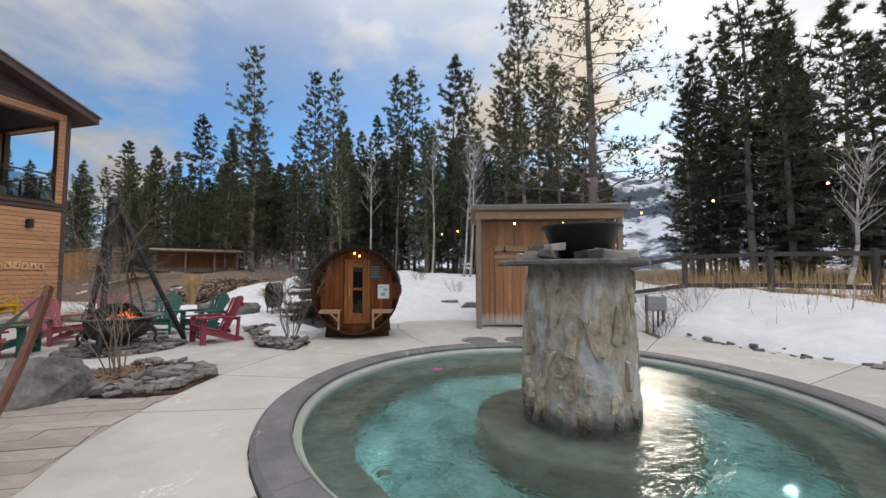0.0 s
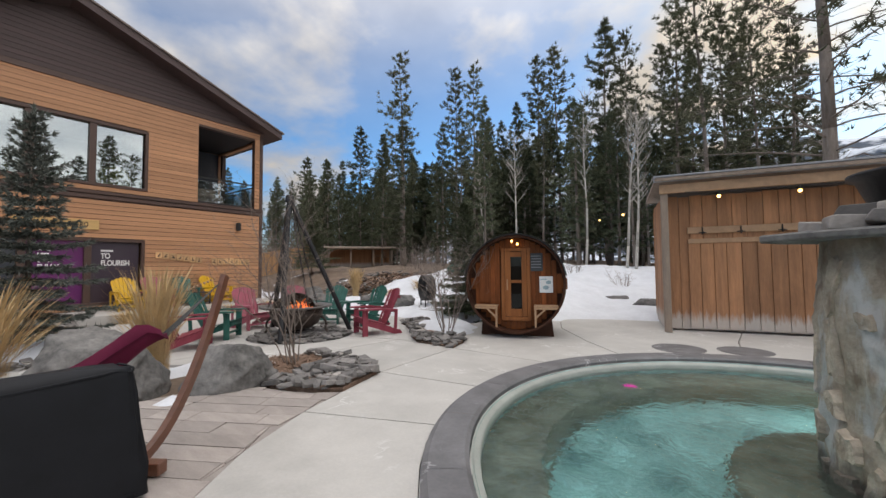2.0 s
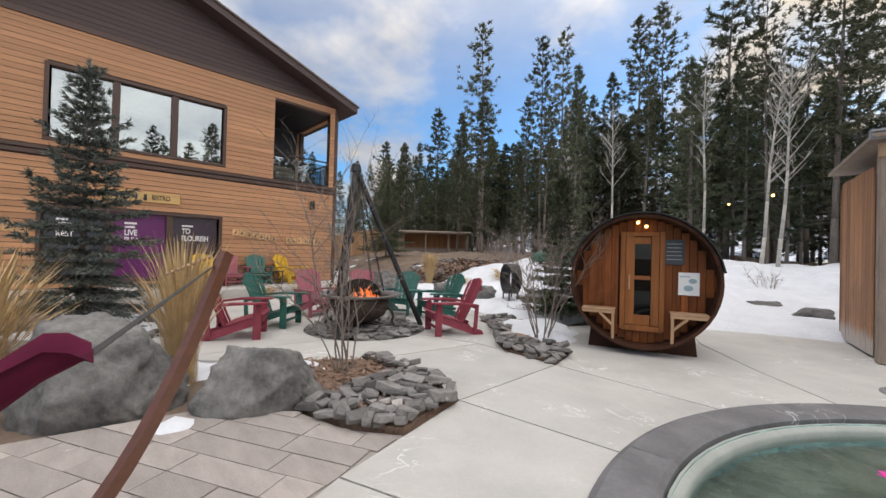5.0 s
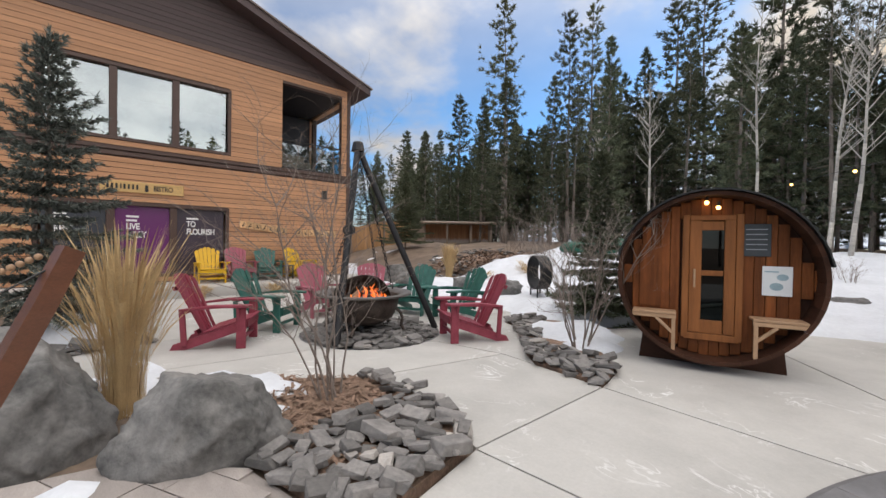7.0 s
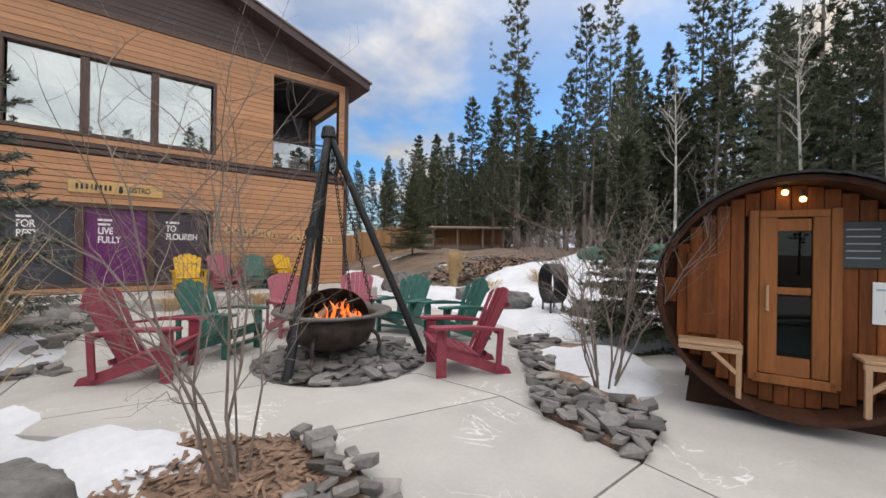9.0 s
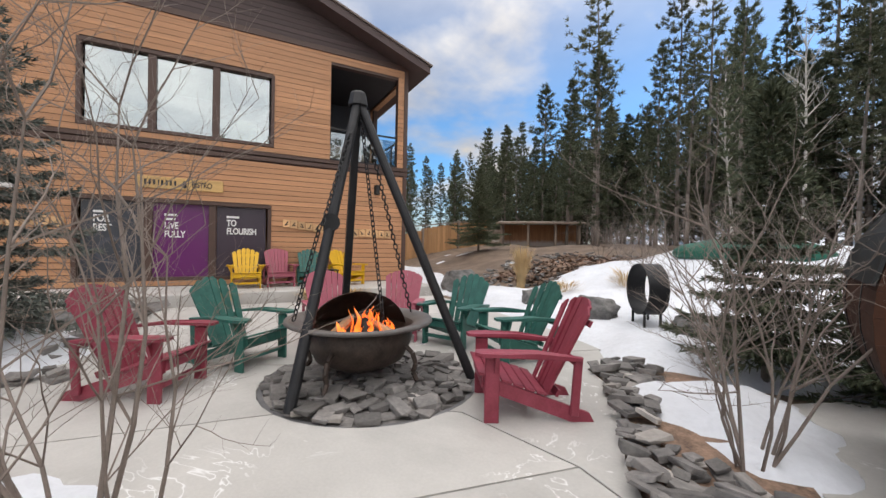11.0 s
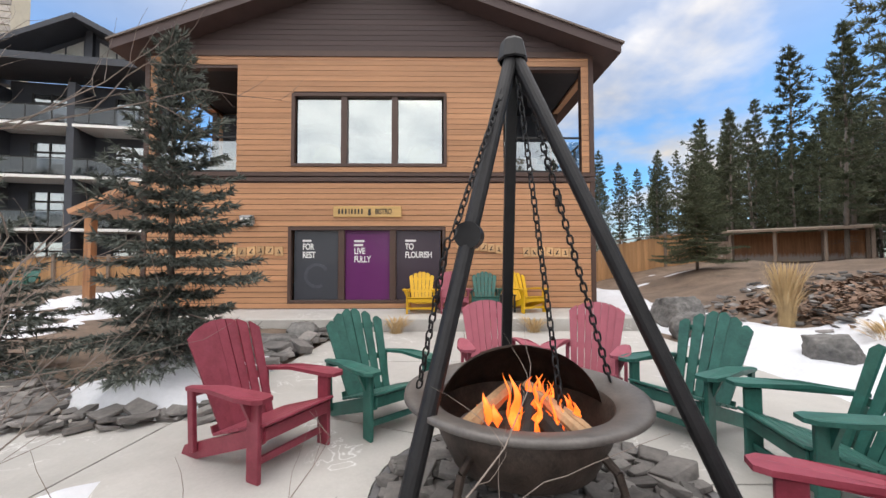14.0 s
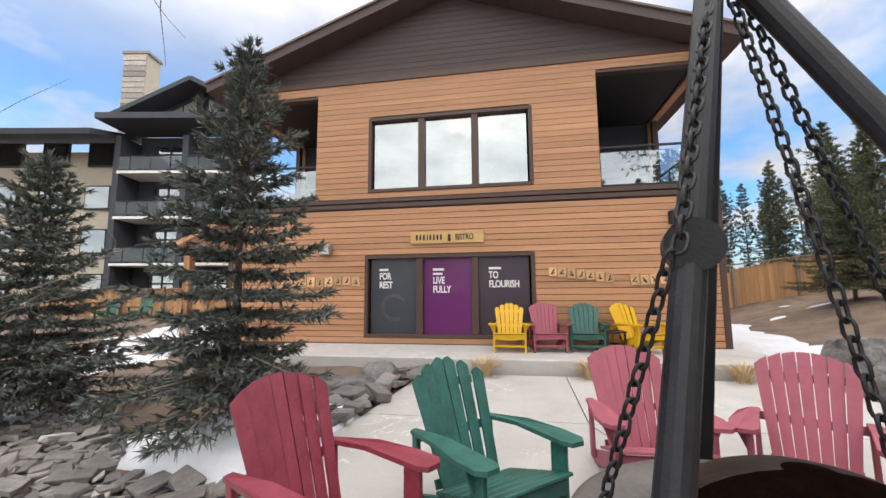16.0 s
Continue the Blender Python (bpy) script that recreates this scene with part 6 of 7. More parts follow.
def big_pine():
    """The lone open-crowned pine behind the shed."""
    t = thing("pine_tree", pose(1.95, 16.3, ground_z(1.95, 16.3), 0, 0, 40), "tall open-crowned pine with drooping sparse limbs", "tree")
    h = 19.0
    rnd = np.random.RandomState(31)
    bm = bmesh.new()
    for i in range(8):
        rod(bm, (0.05 * math.sin(i), 0.05 * math.cos(i), h * i / 8 - (0.3 if i == 0 else 0)), (0.05 * math.sin(i + 1), 0.05 * math.cos(i + 1), h * (i + 1) / 8), 0.21 * (1 - 0.9 * i / 8), 0.21 * (1 - 0.9 * (i + 1) / 8), 10)
    cs, ds = [], []
    for b in range(78):
        f = (b + rnd.uniform(0, 1)) / 78
        z = 3.6 + (h - 3.8) * f
        a = b * 2.4 + rnd.uniform(-0.5, 0.5)
        ln = 3.9 * (1 - f) ** 0.6 * rnd.uniform(0.5, 1.05) + 0.3
        p = Vector((0, 0, z))
        dr = Vector((math.cos(a), math.sin(a), 0.12))
        segs = 5
        for s in range(segs):
            q = p + dr * (ln / segs) + Vector((0, 0, 0.06 * ln * (0.5 - s / segs)))
            rod(bm, p, q, 0.035 * (1 - f * 0.5) * (1 - s / segs * 0.8), 0.035 * (1 - f * 0.5) * (1 - (s + 1) / segs * 0.8), 4)
            for k in range(4):
                o = Vector(rnd.normal(0, 0.16, 3)) * (0.4 + s * 0.3)
                tip = q + o + Vector((-dr.y, dr.x, 0)) * rnd.normal(0, 0.28)
                rod(bm, p.lerp(q, 0.5), tip, 0.008, 0.004, 3)
                if s > 1:
                    for _ in range(2):
                        cs.append(tip + Vector(rnd.normal(0, 0.07, 3)))
                        ds.append((dr.x * 0.6, dr.y * 0.6, 0.4))
            p = q
            dr = (dr + Vector(rnd.normal(0, 0.12, 3))).normalized()
    part("trunk", bm, M_BARK, t, smooth=True)
    v, f = tufts(rnd, cs, ds, 7, 0.19, 0.045, 0.9)
    raw("crown", v, f, M_NEEDLE, t)


big_pine()


def birches():
    for i, (x, y, h, lean) in enumerate(((-6.75, 23.4, 10.5, 1.0), (-4.4, 21.5, 8.5, 8.0), (-3.7, 20.2, 7.0, -6.0), (9.0, 14.6, 4.2, -10), (-13.5, 24.0, 9.0, 3), (-10.5, 22.5, 8.5, -3))):
        t = thing("birch_tree", pose(x, y, ground_z(x, y), 0, lean, i * 60), "bare white-barked birch among the dark pines", "tree", "bare birches")
        rnd = random.Random(40 + i)
        bm = bmesh.new()
        for s in range(6):
            rod(bm, (0.1 * math.sin(s * 1.1 + i), 0, h * s / 6 - (0.3 if s == 0 else 0)), (0.1 * math.sin(s * 1.1 + 1.1 + i), 0, h * (s + 1) / 6), 0.075 * (1 - 0.9 * s / 6), 0.075 * (1 - 0.9 * (s + 1) / 6), 8)
        part("trunk", bm, M_BIRCH, t, smooth=True)
        bm = bmesh.new()
        for k in range(26):
            z, a, ln = h * rnd.uniform(0.4, 0.95), rnd.uniform(0, 6.28), rnd.uniform(0.4, 1.3)
            p = Vector((0, 0, z))
            q = p + Vector((math.cos(a) * ln * 0.6, math.sin(a) * ln * 0.6, ln * 0.8))
            rod(bm, p, q, 0.02, 0.006, 4)
            for _ in range(3):
                rod(bm, p.lerp(q, rnd.uniform(0.4, 1)), q + Vector((rnd.uniform(-0.4, 0.4), rnd.uniform(-0.4, 0.4), rnd.uniform(0, 0.5))), 0.008, 0.003, 3)
        part("crown", bm, M_BIRCH, t)


birches()


def garden_spruce(name, x, y, h, r, seed, label, needles, whorls=26, gaps=1.0, z=None):
    """A young spruce with layered, snow-dulled branches down to the ground."""
    t = thing(name, pose(x, y, ground_z(x, y) if z is None else z, 0, 0, seed * 50), label, "tree")
    rnd = np.random.RandomState(seed)
    bm = bmesh.new()
    rod(bm, (0, 0, -0.1), (0, 0, h * 0.97), 0.035 * h / 2.6, 0.008, 8)
    cs, ds = [], []
    for wv in range(whorls):
        f = wv / whorls
        z0 = h * (0.12 + 0.85 * f ** 0.95)
        ln0 = r * (1 - f) ** 0.85 + 0.06
        for b in range(int(9 - 4 * f)):
            a = 6.283 * b / int(9 - 4 * f) + wv * 1.7 + rnd.uniform(-0.3, 0.3)
            ln = ln0 * rnd.choice((0.55, 0.75, 0.95, 1.2)) * rnd.uniform(0.85, 1.12) * gaps
            dx, dy = math.cos(a), math.sin(a)
            rise = -0.36 * (1 - f) + 0.75 * f ** 2 + rnd.normal(0, 0.04)

            def at(s, w_=0.0):
                return (dx * ln * s - dy * w_, dy * ln * s + dx * w_, z0 + ln * (rise * s + 0.24 * s * s))
            rod(bm, at(0), at(0.9), 0.011 + 0.006 * (1 - f), 0.004, 4)
            n = max(4, int(ln / 0.055))
            for i in range(n):
                s = (i + 0.6) / n
                tw = (0.32 * ln * (1.05 - s) + 0.05) if i % 2 else -(0.32 * ln * (1.05 - s) + 0.05)
                for q in range(3):
                    ww = tw * (q + 0.5) / 3
                    cs.append(np.array(at(s + 0.04 * q, ww)) + rnd.normal(0, 0.015, 3))
                    d = np.array((dx, dy, rise)) + (0.9 if tw > 0 else -0.9) * np.array((-dy, dx, 0)) * (0.6 if q else 0.2)
                    ds.append(d / np.linalg.norm(d) + np.array((0, 0, 0.15)))
    for i in range(12):
        cs.append(np.array((0, 0, h * (0.9 + 0.008 * i))))
        ds.append(np.array((0, 0, 1.5)))
    v, f = tufts(rnd, cs, ds, 9, 0.105, 0.024, 0.5)
    raw("crown", v, f, needles, t)
    part("trunk", bm, M_BARK, t, smooth=True)
    return t


garden_spruce("blue_spruce", -10.78, 2.36, 4.5, 0.96, 3, "young blue spruce with drooping lower limbs before the lodge", M_BLUE, 20)
garden_spruce("blue_spruce", -10.9, -0.5, 3.35, 1.1, 7, "smaller blue spruce in a shale bed", M_BLUE, 19)
garden_spruce("young_spruce", -6.55, 10.15, 3.4, 0.75, 9, "slim sparse young spruce beside the barrel sauna", M_NEEDLE_D, 20, 0.95)
garden_spruce("young_spruce", -5.6, 10.9, 1.5, 0.9, 13, "low spreading spruce behind the barrel sauna", M_NEEDLE_D, 10, 1.0)
garden_spruce("young_spruce", -22.0, 16.5, 4.6, 1.4, 12, "young green spruce by the board fence", M_NEEDLE_D, 24)


def shrub(name, x, y, h, stems, seed, label, thick=0.02, spread=0.42, z=0.0, lean=(0, 0)):
    """A leafless many-stemmed bush."""
    rnd = random.Random(seed)
    s = thing(name, pose(x, y, z), label, "shrub")
    for k in range(stems):
        bm = bmesh.new()

        def grow_branch(p, d, ln, r, depth):
            n = 5
            for i in range(n):
                d2 = (d + Vector((rnd.gauss(0, 0.13), rnd.gauss(0, 0.13), rnd.gauss(0.03, 0.08)))).normalized()
                q = p + d2 * ln / n
                rod(bm, p, q, r * (1 - 0.7 * i / n), r * (1 - 0.7 * (i + 1) / n), 6 if depth == 0 else 4)
                if depth < 3 and (i > 0 or depth > 0) and ln > 0.16:
                    for _ in range(2 if depth == 0 else 1):
                        side = Vector((rnd.gauss(0, 1), rnd.gauss(0, 1), rnd.gauss(0.2, 0.5))).normalized()
                        grow_branch(q, (d2 * 0.75 + side * 0.75).normalized(), ln * rnd.uniform(0.32, 0.52), r * 0.42, depth + 1)
                p, d = q, d2
        a = 6.283 * k / stems + rnd.uniform(-0.4, 0.4)
        b = rnd.uniform(0.05, 0.14)
        grow_branch(Vector((b * math.cos(a), b * math.sin(a), -0.02)), Vector((spread * math.cos(a) * rnd.uniform(0.3, 1.1) + lean[0], spread * math.sin(a) * rnd.uniform(0.3, 1.1) + lean[1], 1)).normalized(), h * rnd.uniform(0.6, 1.0), thick * rnd.uniform(0.7, 1.2), 0)
        part("stem", bm, M_TWIG, s)


shrub("bare_shrub", -6.3, 4.58, 2.25, 8, 51, "leafless many-stemmed grey shrub in the stone bed", 0.012, 0.22, lean=(-0.10, -0.08))
shrub("bare_shrub", -5.75, 8.05, 1.9, 10, 52, "leafless thin grey shrub in the shale bed", 0.014, 0.5)
shrub("bare_shrub", 2.9, 10.95, 0.95, 12, 53, "low leafless bush at the snow's edge", 0.008, 0.8, ground_z(2.9, 10.95))
for i, (x, y, h) in enumerate(((-10.8, 14.2, 1.3), (-12.2, 15.2, 1.5), (-9.6, 15.8, 1.4), (-13.6, 16.0, 1.4), (-3.6, 16.2, 0.7), (-1.2, 17.5, 0.9), (-5.6, 17.2, 1.0), (4.1, 12.6, 1.2))):
    shrub("bare_shrub", x, y, h, 8, 60 + i, "leafless reddish bush on the snowy slope", 0.009, 0.7, ground_z(x, y))


def grass(name, x, y, h, r, count, seed, label, z=None, plume=True, wide=0.0026):
    """A clump of tall dry ornamental grass."""
    rnd = random.Random(seed)
    g = thing(name, pose(x, y, ground_z(x, y) if z is None else z), label, "grass")
    verts, faces = [], []
    for i in range(count):
        a, b = rnd.uniform(0, 6.28), r * 0.35 * math.sqrt(rnd.random())
        p = Vector((b * math.cos(a), b * math.sin(a), -0.02))
        hh = h * rnd.uniform(0.5, 1.0)
        out = r * rnd.uniform(0.1, 1.0)
        wd = wide * rnd.uniform(0.6, 1.4)
        t = Vector((-math.sin(a), math.cos(a), 0))
        prev = None
        for s in range(5):
            k = s / 4
            c = p + Vector((math.cos(a) * out * k ** 2.2, math.sin(a) * out * k ** 2.2, hh * (k - 0.12 * k ** 3)))
            w_ = wd * (1 - 0.8 * k) + (0.012 * (s == 3) if plume and i % 3 == 0 else 0)
            verts += [c - t * w_, c + t * w_]
            if s:
                n = len(verts)
                faces.append((n - 4, n - 3, n - 1, n - 2))
    raw("blades", verts, faces, M_STRAW, g)
    return g


grass("tall_grass", -7.3, 3.1, 1.95, 0.50, 560, 71, "tall clump of dry golden feather grass by the boulders")
grass("tall_grass", -7.85, 1.55, 1.75, 0.72, 640, 72, "tall spreading clump of dry golden grass by the hammock")
grass("tall_grass", -13.2, 12.2, 1.5, 0.4, 600, 73, "tall upright clump of straw-coloured grass on the slope")
grass("tall_grass", -11.6, 12.3, 0.5, 0.5, 260, 74, "low tuft of dry grass poking through snow")
grass("tall_grass", -10.4, 13.0, 0.7, 0.5, 260, 75, "low tuft of dry grass poking through snow")
for i, (x, y) in enumerate(((-14.55, 4.75), (-14.55, 6.6), (-14.6, 7.7), (-14.6, 9.0))):
    grass("low_grass", x + 0.25, y, 0.42, 0.4, 260, 76 + i, "small dry grass tuft at the walk's edge", 0.0)
rg = random.Random(77)


def dry_meadow():
    """Rough straw-coloured grass beyond the snow."""
    verts, faces = [], []
    for i in range(5500):
        x = rg.uniform(3.5, 19)
        y = rg.uniform(7, 20)
        s = y - edge_y(x)
        if s + 0.25 * (x - 4) < 5.0 + rg.gauss(0, 1.2) or s > 13:
            continue
        z = ground_z(x, y)
        h, a, o = rg.uniform(0.3, 1.0), rg.uniform(0, 6.28), rg.uniform(0.05, 0.3)
        n = len(verts)
        t = Vector((-math.sin(a), math.cos(a), 0)) * 0.012
        p, q = Vector((x, y, z)), Vector((x + math.cos(a) * o, y + math.sin(a) * o, z + h))
        verts += [p - t, p + t, q]
        faces.append((n, n + 1, n + 2))
    ob = raw("dry_meadow", verts, faces, M_STRAW)
    tagged(ob, "rough straw-coloured meadow grass beyond the snow", "grass", kind="stuff")


dry_meadow()

# ---- beds, boulders ----
strew("stone_bed", "bed of broken grey shale round a bare shrub", BED1[:8] + [(-5.6, 3.75)], 230, 81, 0.0, keep=lambda x, y: x > -5.7 - 0.25 * (y - 4.2) or y > 5.08, flat=0.45, size=(0.5, 1.15))
strew("stone_bed", "bed of broken grey shale round a snowy shrub", BED2, 250, 82, 0.0, keep=lambda x, y: y < 7.75 or (x + 0.62 * (y - 7.3) < -6.0 and y < 9.3), flat=0.5, size=(0.5, 1.05))
strew("stone_bed", "strip of dark shale along the spruce bed", [(-9.75, 3.4), (-9.46, 2.3), (-9.5, 1.2), (-9.4, -1.5), (-10.6, -1.6), (-10.85, 0.9), (-10.3, 1.6), (-9.85, 1.9), (-9.82, 3.1), (-10.1, 3.4)], 290, 83, -0.02, flat=0.45, size=(0.5, 1.15))
strew("stone_bed", "line of dark rocks edging the far patio", [(-10.6, 3.15), (-10.6, 2.95), (-12.2, 3.0), (-13.8, 3.0), (-14.3, 3.5), (-13.8, 3.55), (-12, 3.35)], 60, 84, 0.0, flat=0.4, size=(1.0, 2.0))
strew("stone_bed", "row of low rocks at the snow's edge", [(3.0, 10.6), (4.4, 8.7), (6.0, 7.3), (9.2, 5.6), (9.4, 6.0), (6.2, 7.8), (4.8, 9.1), (3.3, 11.0)], 90, 85, -0.02, flat=0.4, size=(0.35, 0.95))


strew("stone_bed", "scattered brown and grey rocks on the bark mound", [(-16.2, 11.0), (-13.2, 11.3), (-12.0, 12.6), (-11.2, 14.5), (-12.5, 17.0), (-17.5, 17.0)], 280, 87, 0.0, flat=0.5, size=(0.35, 1.05), mound=lambda x, y: ground_z(x, y))


def mulch_bed(name, poly, z, label):
    ob = simple(name, lambda bm: prism(bm, poly, -0.08, z), M_MULCH, label, "mulch", kind="stuff")
    return ob


mulch_bed("mulch", grow(BED1, 0.03), 0.02, "brown bark mulch and twigs")
mulch_bed("mulch", grow(BED2, 0.03), 0.02, "brown bark mulch under the shrub")


def mulch_chips():
    rnd = random.Random(86)
    verts, faces = [], []
    for i in range(4200):
        if i < 1500:
            x, y = rnd.uniform(-7.1, -5.2), rnd.uniform(3.8, 5.1)
            if not inside((x, y), BED1):
                continue
            z = 0.022
        else:
            x, y = rnd.uniform(-15.5, -11.5), rnd.uniform(12.5, 16.5)
            z = ground_z(x, y) + 0.02
        a, l, w_ = rnd.uniform(0, 6.28), rnd.uniform(0.02, 0.07) * (1 if i < 1500 else 2.5), rnd.uniform(0.006, 0.016) * (1 if i < 1500 else 2.5)
        u = Vector((math.cos(a), math.sin(a), rnd.uniform(-0.3, 0.5))) * l
        t = Vector((-math.sin(a), math.cos(a), rnd.uniform(-0.3, 0.3))) * w_
        p = Vector((x, y, z + abs(u.z)))
        n = len(verts)
        verts += [p - u - t, p + u - t, p + u + t, p - u + t]
        faces.append((n, n + 1, n + 2, n + 3))
    ob = raw("bark_chips", verts, faces, M_MULCH)
    tagged(ob, "loose brown bark chips", "mulch", kind="stuff")


mulch_chips()
boulder("boulder", -6.05, 3.56, 0.12, 0.66, 0.48, 0.56, 3, 57)
boulder("boulder", -6.85, 2.42, 0.24, 0.80, 0.60, 0.68, 5, 57)
boulder("boulder", -7.5, 0.9, 0.1, 0.6, 0.5, 0.5, 8, 60)
boulder("boulder", -13.6, 3.05, 0.12, 0.5, 0.4, 0.34, 11, 30, "low flat grey boulder at the patio edge")
boulder("boulder", -12.9, 2.7, 0.06, 0.8, 0.5, 0.28, 12, 70, "low flat grey boulder at the patio edge")
boulder("boulder", -9.4, 10.75, 0.3, 0.62, 0.5, 0.42, 14, 0, "grey boulder half buried in snow")
boulder("boulder", -11.1, 10.9, 0.3, 0.42, 0.36, 0.32, 15, 0, "grey boulder half buried in snow")
boulder("boulder", -14.9, 11.1, 0.3, 0.8, 0.5, 0.6, 16, 0, "dark grey boulder by the house corner")
boulder("boulder", -13.6, 10.8, 0.2, 0.6, 0.5, 0.45, 17, 0, "dark grey boulder by the house corner")
boulder("boulder", -4.45, 14.8, 0.35, 0.42, 0.36, 0.3, 18, 0, "dark rock in the snow")
boulder("boulder", -3.6, 14.7, 0.3, 0.5, 0.36, 0.26, 19, 0, "dark rock in the snow")
boulder("boulder", -7.5, 10.9, 0.2, 0.8, 0.6, 0.5, 20, 0, "dark boulder beside the ring sculpture")
boulder("boulder", -2.6, 14.0, 0.3, 0.4, 0.3, 0.25, 21, 0, "dark rock in the snow")


# ---- ring sculpture ----
def ring_sculpture():
    rs = thing("ring_sculpture", pose(-8.35, 10.72, 0.05, 0, 0, -31), "broad blackened steel ring standing on thin legs", "sculpture")
    bm = bmesh.new()
    lathe(bm, [(0.40, -0.15), (0.40, 0.15), (0.39, 0.15), (0.39, -0.15), (0.40, -0.15)], 56, Matrix.Translation((0, 0, 0.78)) @ Matrix.Rotation(math.pi / 2, 4, "X"))
    part("ring", bm, M_IRON, rs, smooth=False)
    for x, y in ((-0.2, -0.12), (0.2, -0.12), (-0.2, 0.12), (0.2, 0.12)):
        bm = bmesh.new()
        box(bm, x, y, 0.2, 0.03, 0.03, 0.5)
        part("leg", bm, M_IRON, rs)


ring_sculpture()


# ---- hammock and cover ----
def hammock():
    st = thing("hammock_stand", label="curved varnished timber hammock stand", category="hammock stand")
    p0, p1 = Vector((-4.40, 1.98, 0.0)), Vector((-4.97, 2.90, 1.43))
    bm = bmesh.new()
    u = (p1 - p0)
    flat_ = Vector((u.x, u.y, 0)).normalized()
    L = Vector((u.x, u.y, 0)).length
    n = 14
    side = Vector((-flat_.y, flat_.x, 0))
    rings = []
    for i in range(n + 1):
        k = -0.12 + 1.12 * i / n
        z = 0.06 + 1.36 * max(0, k) ** 1.9
        c = Vector((p0.x, p0.y, 0)) + flat_ * (L * k) + Vector((0, 0, z))
        dz = 1.36 * 1.9 * max(0.0001, k) ** 0.9 / L
        nn = Vector((-flat_.x * dz, -flat_.y * dz, 1)).normalized()
        rings.append([bm.verts.new(c + side * a * 0.026 + nn * b * 0.036) for a, b in ((-1, -1), (1, -1), (1, 1), (-1, 1))])
    for i in range(n):
        for j in range(4):
            bm.faces.new((rings[i][j], rings[i][(j + 1) % 4], rings[i + 1][(j + 1) % 4], rings[i + 1][j]))
    bm.faces.new(rings[0][::-1])
    bm.faces.new(rings[-1])
    part("beam", bm, M_STAND, st, "long bent wooden beam")
    bm = bmesh.new()
    c = Vector((-4.40, 2.02, 0.05))
    beam(bm, c - side * 0.2, c + side * 0.2, 0.09, 0.09)
    part("foot", bm, M_STAND, st)
    ha = thing("hammock", label="rolled maroon fabric hammock slung from its stand", category="hammock")
    a, b = Vector((-4.62, 2.26, 0.95)), Vector((-4.60, 0.95, 0.34))
    bm = bmesh.new()
    d = (b - a)
    sd = Vector((-d.y, d.x, 0)).normalized()
    rows = []
    for i in range(17):
        k = i / 16
        c = a + d * k + Vector((0, 0, -0.10 * math.sin(math.pi * k)))
        wd = 0.06 + 0.14 * math.sin(math.pi * min(1, k * 1.25) * 0.55 + 0.12)
        rows.append([bm.verts.new(c + sd * wd * x + Vector((0, 0, 0.18 * x * x * (1 if k > 0.1 else k * 10) + 0.022 * math.sin(5 * x + 9 * k) + 0.012 * math.sin(17 * x)))) for x in [j / 6 - 1 for j in range(13)]])
    for i in range(16):
        for j in range(12):
            bm.faces.new((rows[i][j], rows[i][j + 1], rows[i + 1][j + 1], rows[i + 1][j]))
    bmesh.ops.solidify(bm, geom=list(bm.faces), thickness=0.01)
    part("cloth", bm, M_MAROON, ha, smooth=True)
    tip = Vector((-4.96, 2.86, 1.36))
    for j in range(0, 13, 2):
        bm = bmesh.new()
        rod(bm, tip, rows_pos(a, sd, j), 0.0035, None, 5)
        part("cord", bm, M_BLACK, ha)
    bm = bmesh.new()
    for i in range(9):
        k = i / 8
        bmesh.ops.create_uvsphere(bm, u_segments=8, v_segments=6, radius=0.013, matrix=Matrix.Translation(tip + Vector((-0.03 - 0.12 * k, -0.05 - 0.2 * k, 0.03 - 0.11 * k))))
    part("rope", bm, M_PINE, ha, "knotted pale rope", True)


def rows_pos(a, sd, j):
    x = j / 6 - 1
    return a + sd * 0.06 * x + Vector((0, 0, 0.0))


hammock()


def cover():
    c = thing("grill_cover", pose(-4.12, 1.30, 0, 0, 0, 5), "draped black vinyl grill cover on the planks", "cover")
    bm = bmesh.new()
    n = 40
    rings = []
    for z, s in ((0.02, 1.04), (0.2, 1.02), (0.45, 1.0), (0.68, 0.97), (0.80, 0.94), (0.85, 0.88), (0.88, 0.6), (0.90, 0.0)):
        row = []
        for i in range(n):
            a = 2 * math.pi * i / n
            ca, sa = math.cos(a), math.sin(a)
            e = 0.22
            x = 0.17 * math.copysign(abs(ca) ** e, ca) * s
            y = 0.62 * math.copysign(abs(sa) ** e, sa) * s
            w_ = 0.03 * math.sin(a * 9 + z * 4) * (1 - 0.8 * z) + 0.05 * noise.noise((x * 5, y * 5, z * 3.5))
            row.append(bm.verts.new((x * (1 + w_ * 2), y * (1 + w_ * 2), z + 0.02 * noise.noise((x * 4, y * 4, 3)) * (z > 0.5))))
        rings.append(row)
    for k in range(len(rings) - 1):
        for i in range(n):
            bm.faces.new((rings[k][i - 1], rings[k][i], rings[k + 1][i], rings[k + 1][i - 1]))
    part("drape", bm, M_COVER, c, "black vinyl drape with soft folds", True)
    for z, k in ((0.05, 1.045), (0.835, 0.93)):
        bm = bmesh.new()
        loop = []
        for i in range(41):
            a = 2 * math.pi * i / 40
            ca, sa = math.cos(a), math.sin(a)
            loop.append(Vector((0.17 * math.copysign(abs(ca) ** 0.22, ca) * k, 0.62 * math.copysign(abs(sa) ** 0.22, sa) * k, z + 0.012 * math.sin(5 * a))))
        for p, r_ in zip(loop, loop[1:]):
            if (r_ - p).length > 1e-4:
                rod(bm, p, r_, 0.008, None, 5)
        part("seam", bm, M_COVER, c, "stitched vinyl seam")


cover()


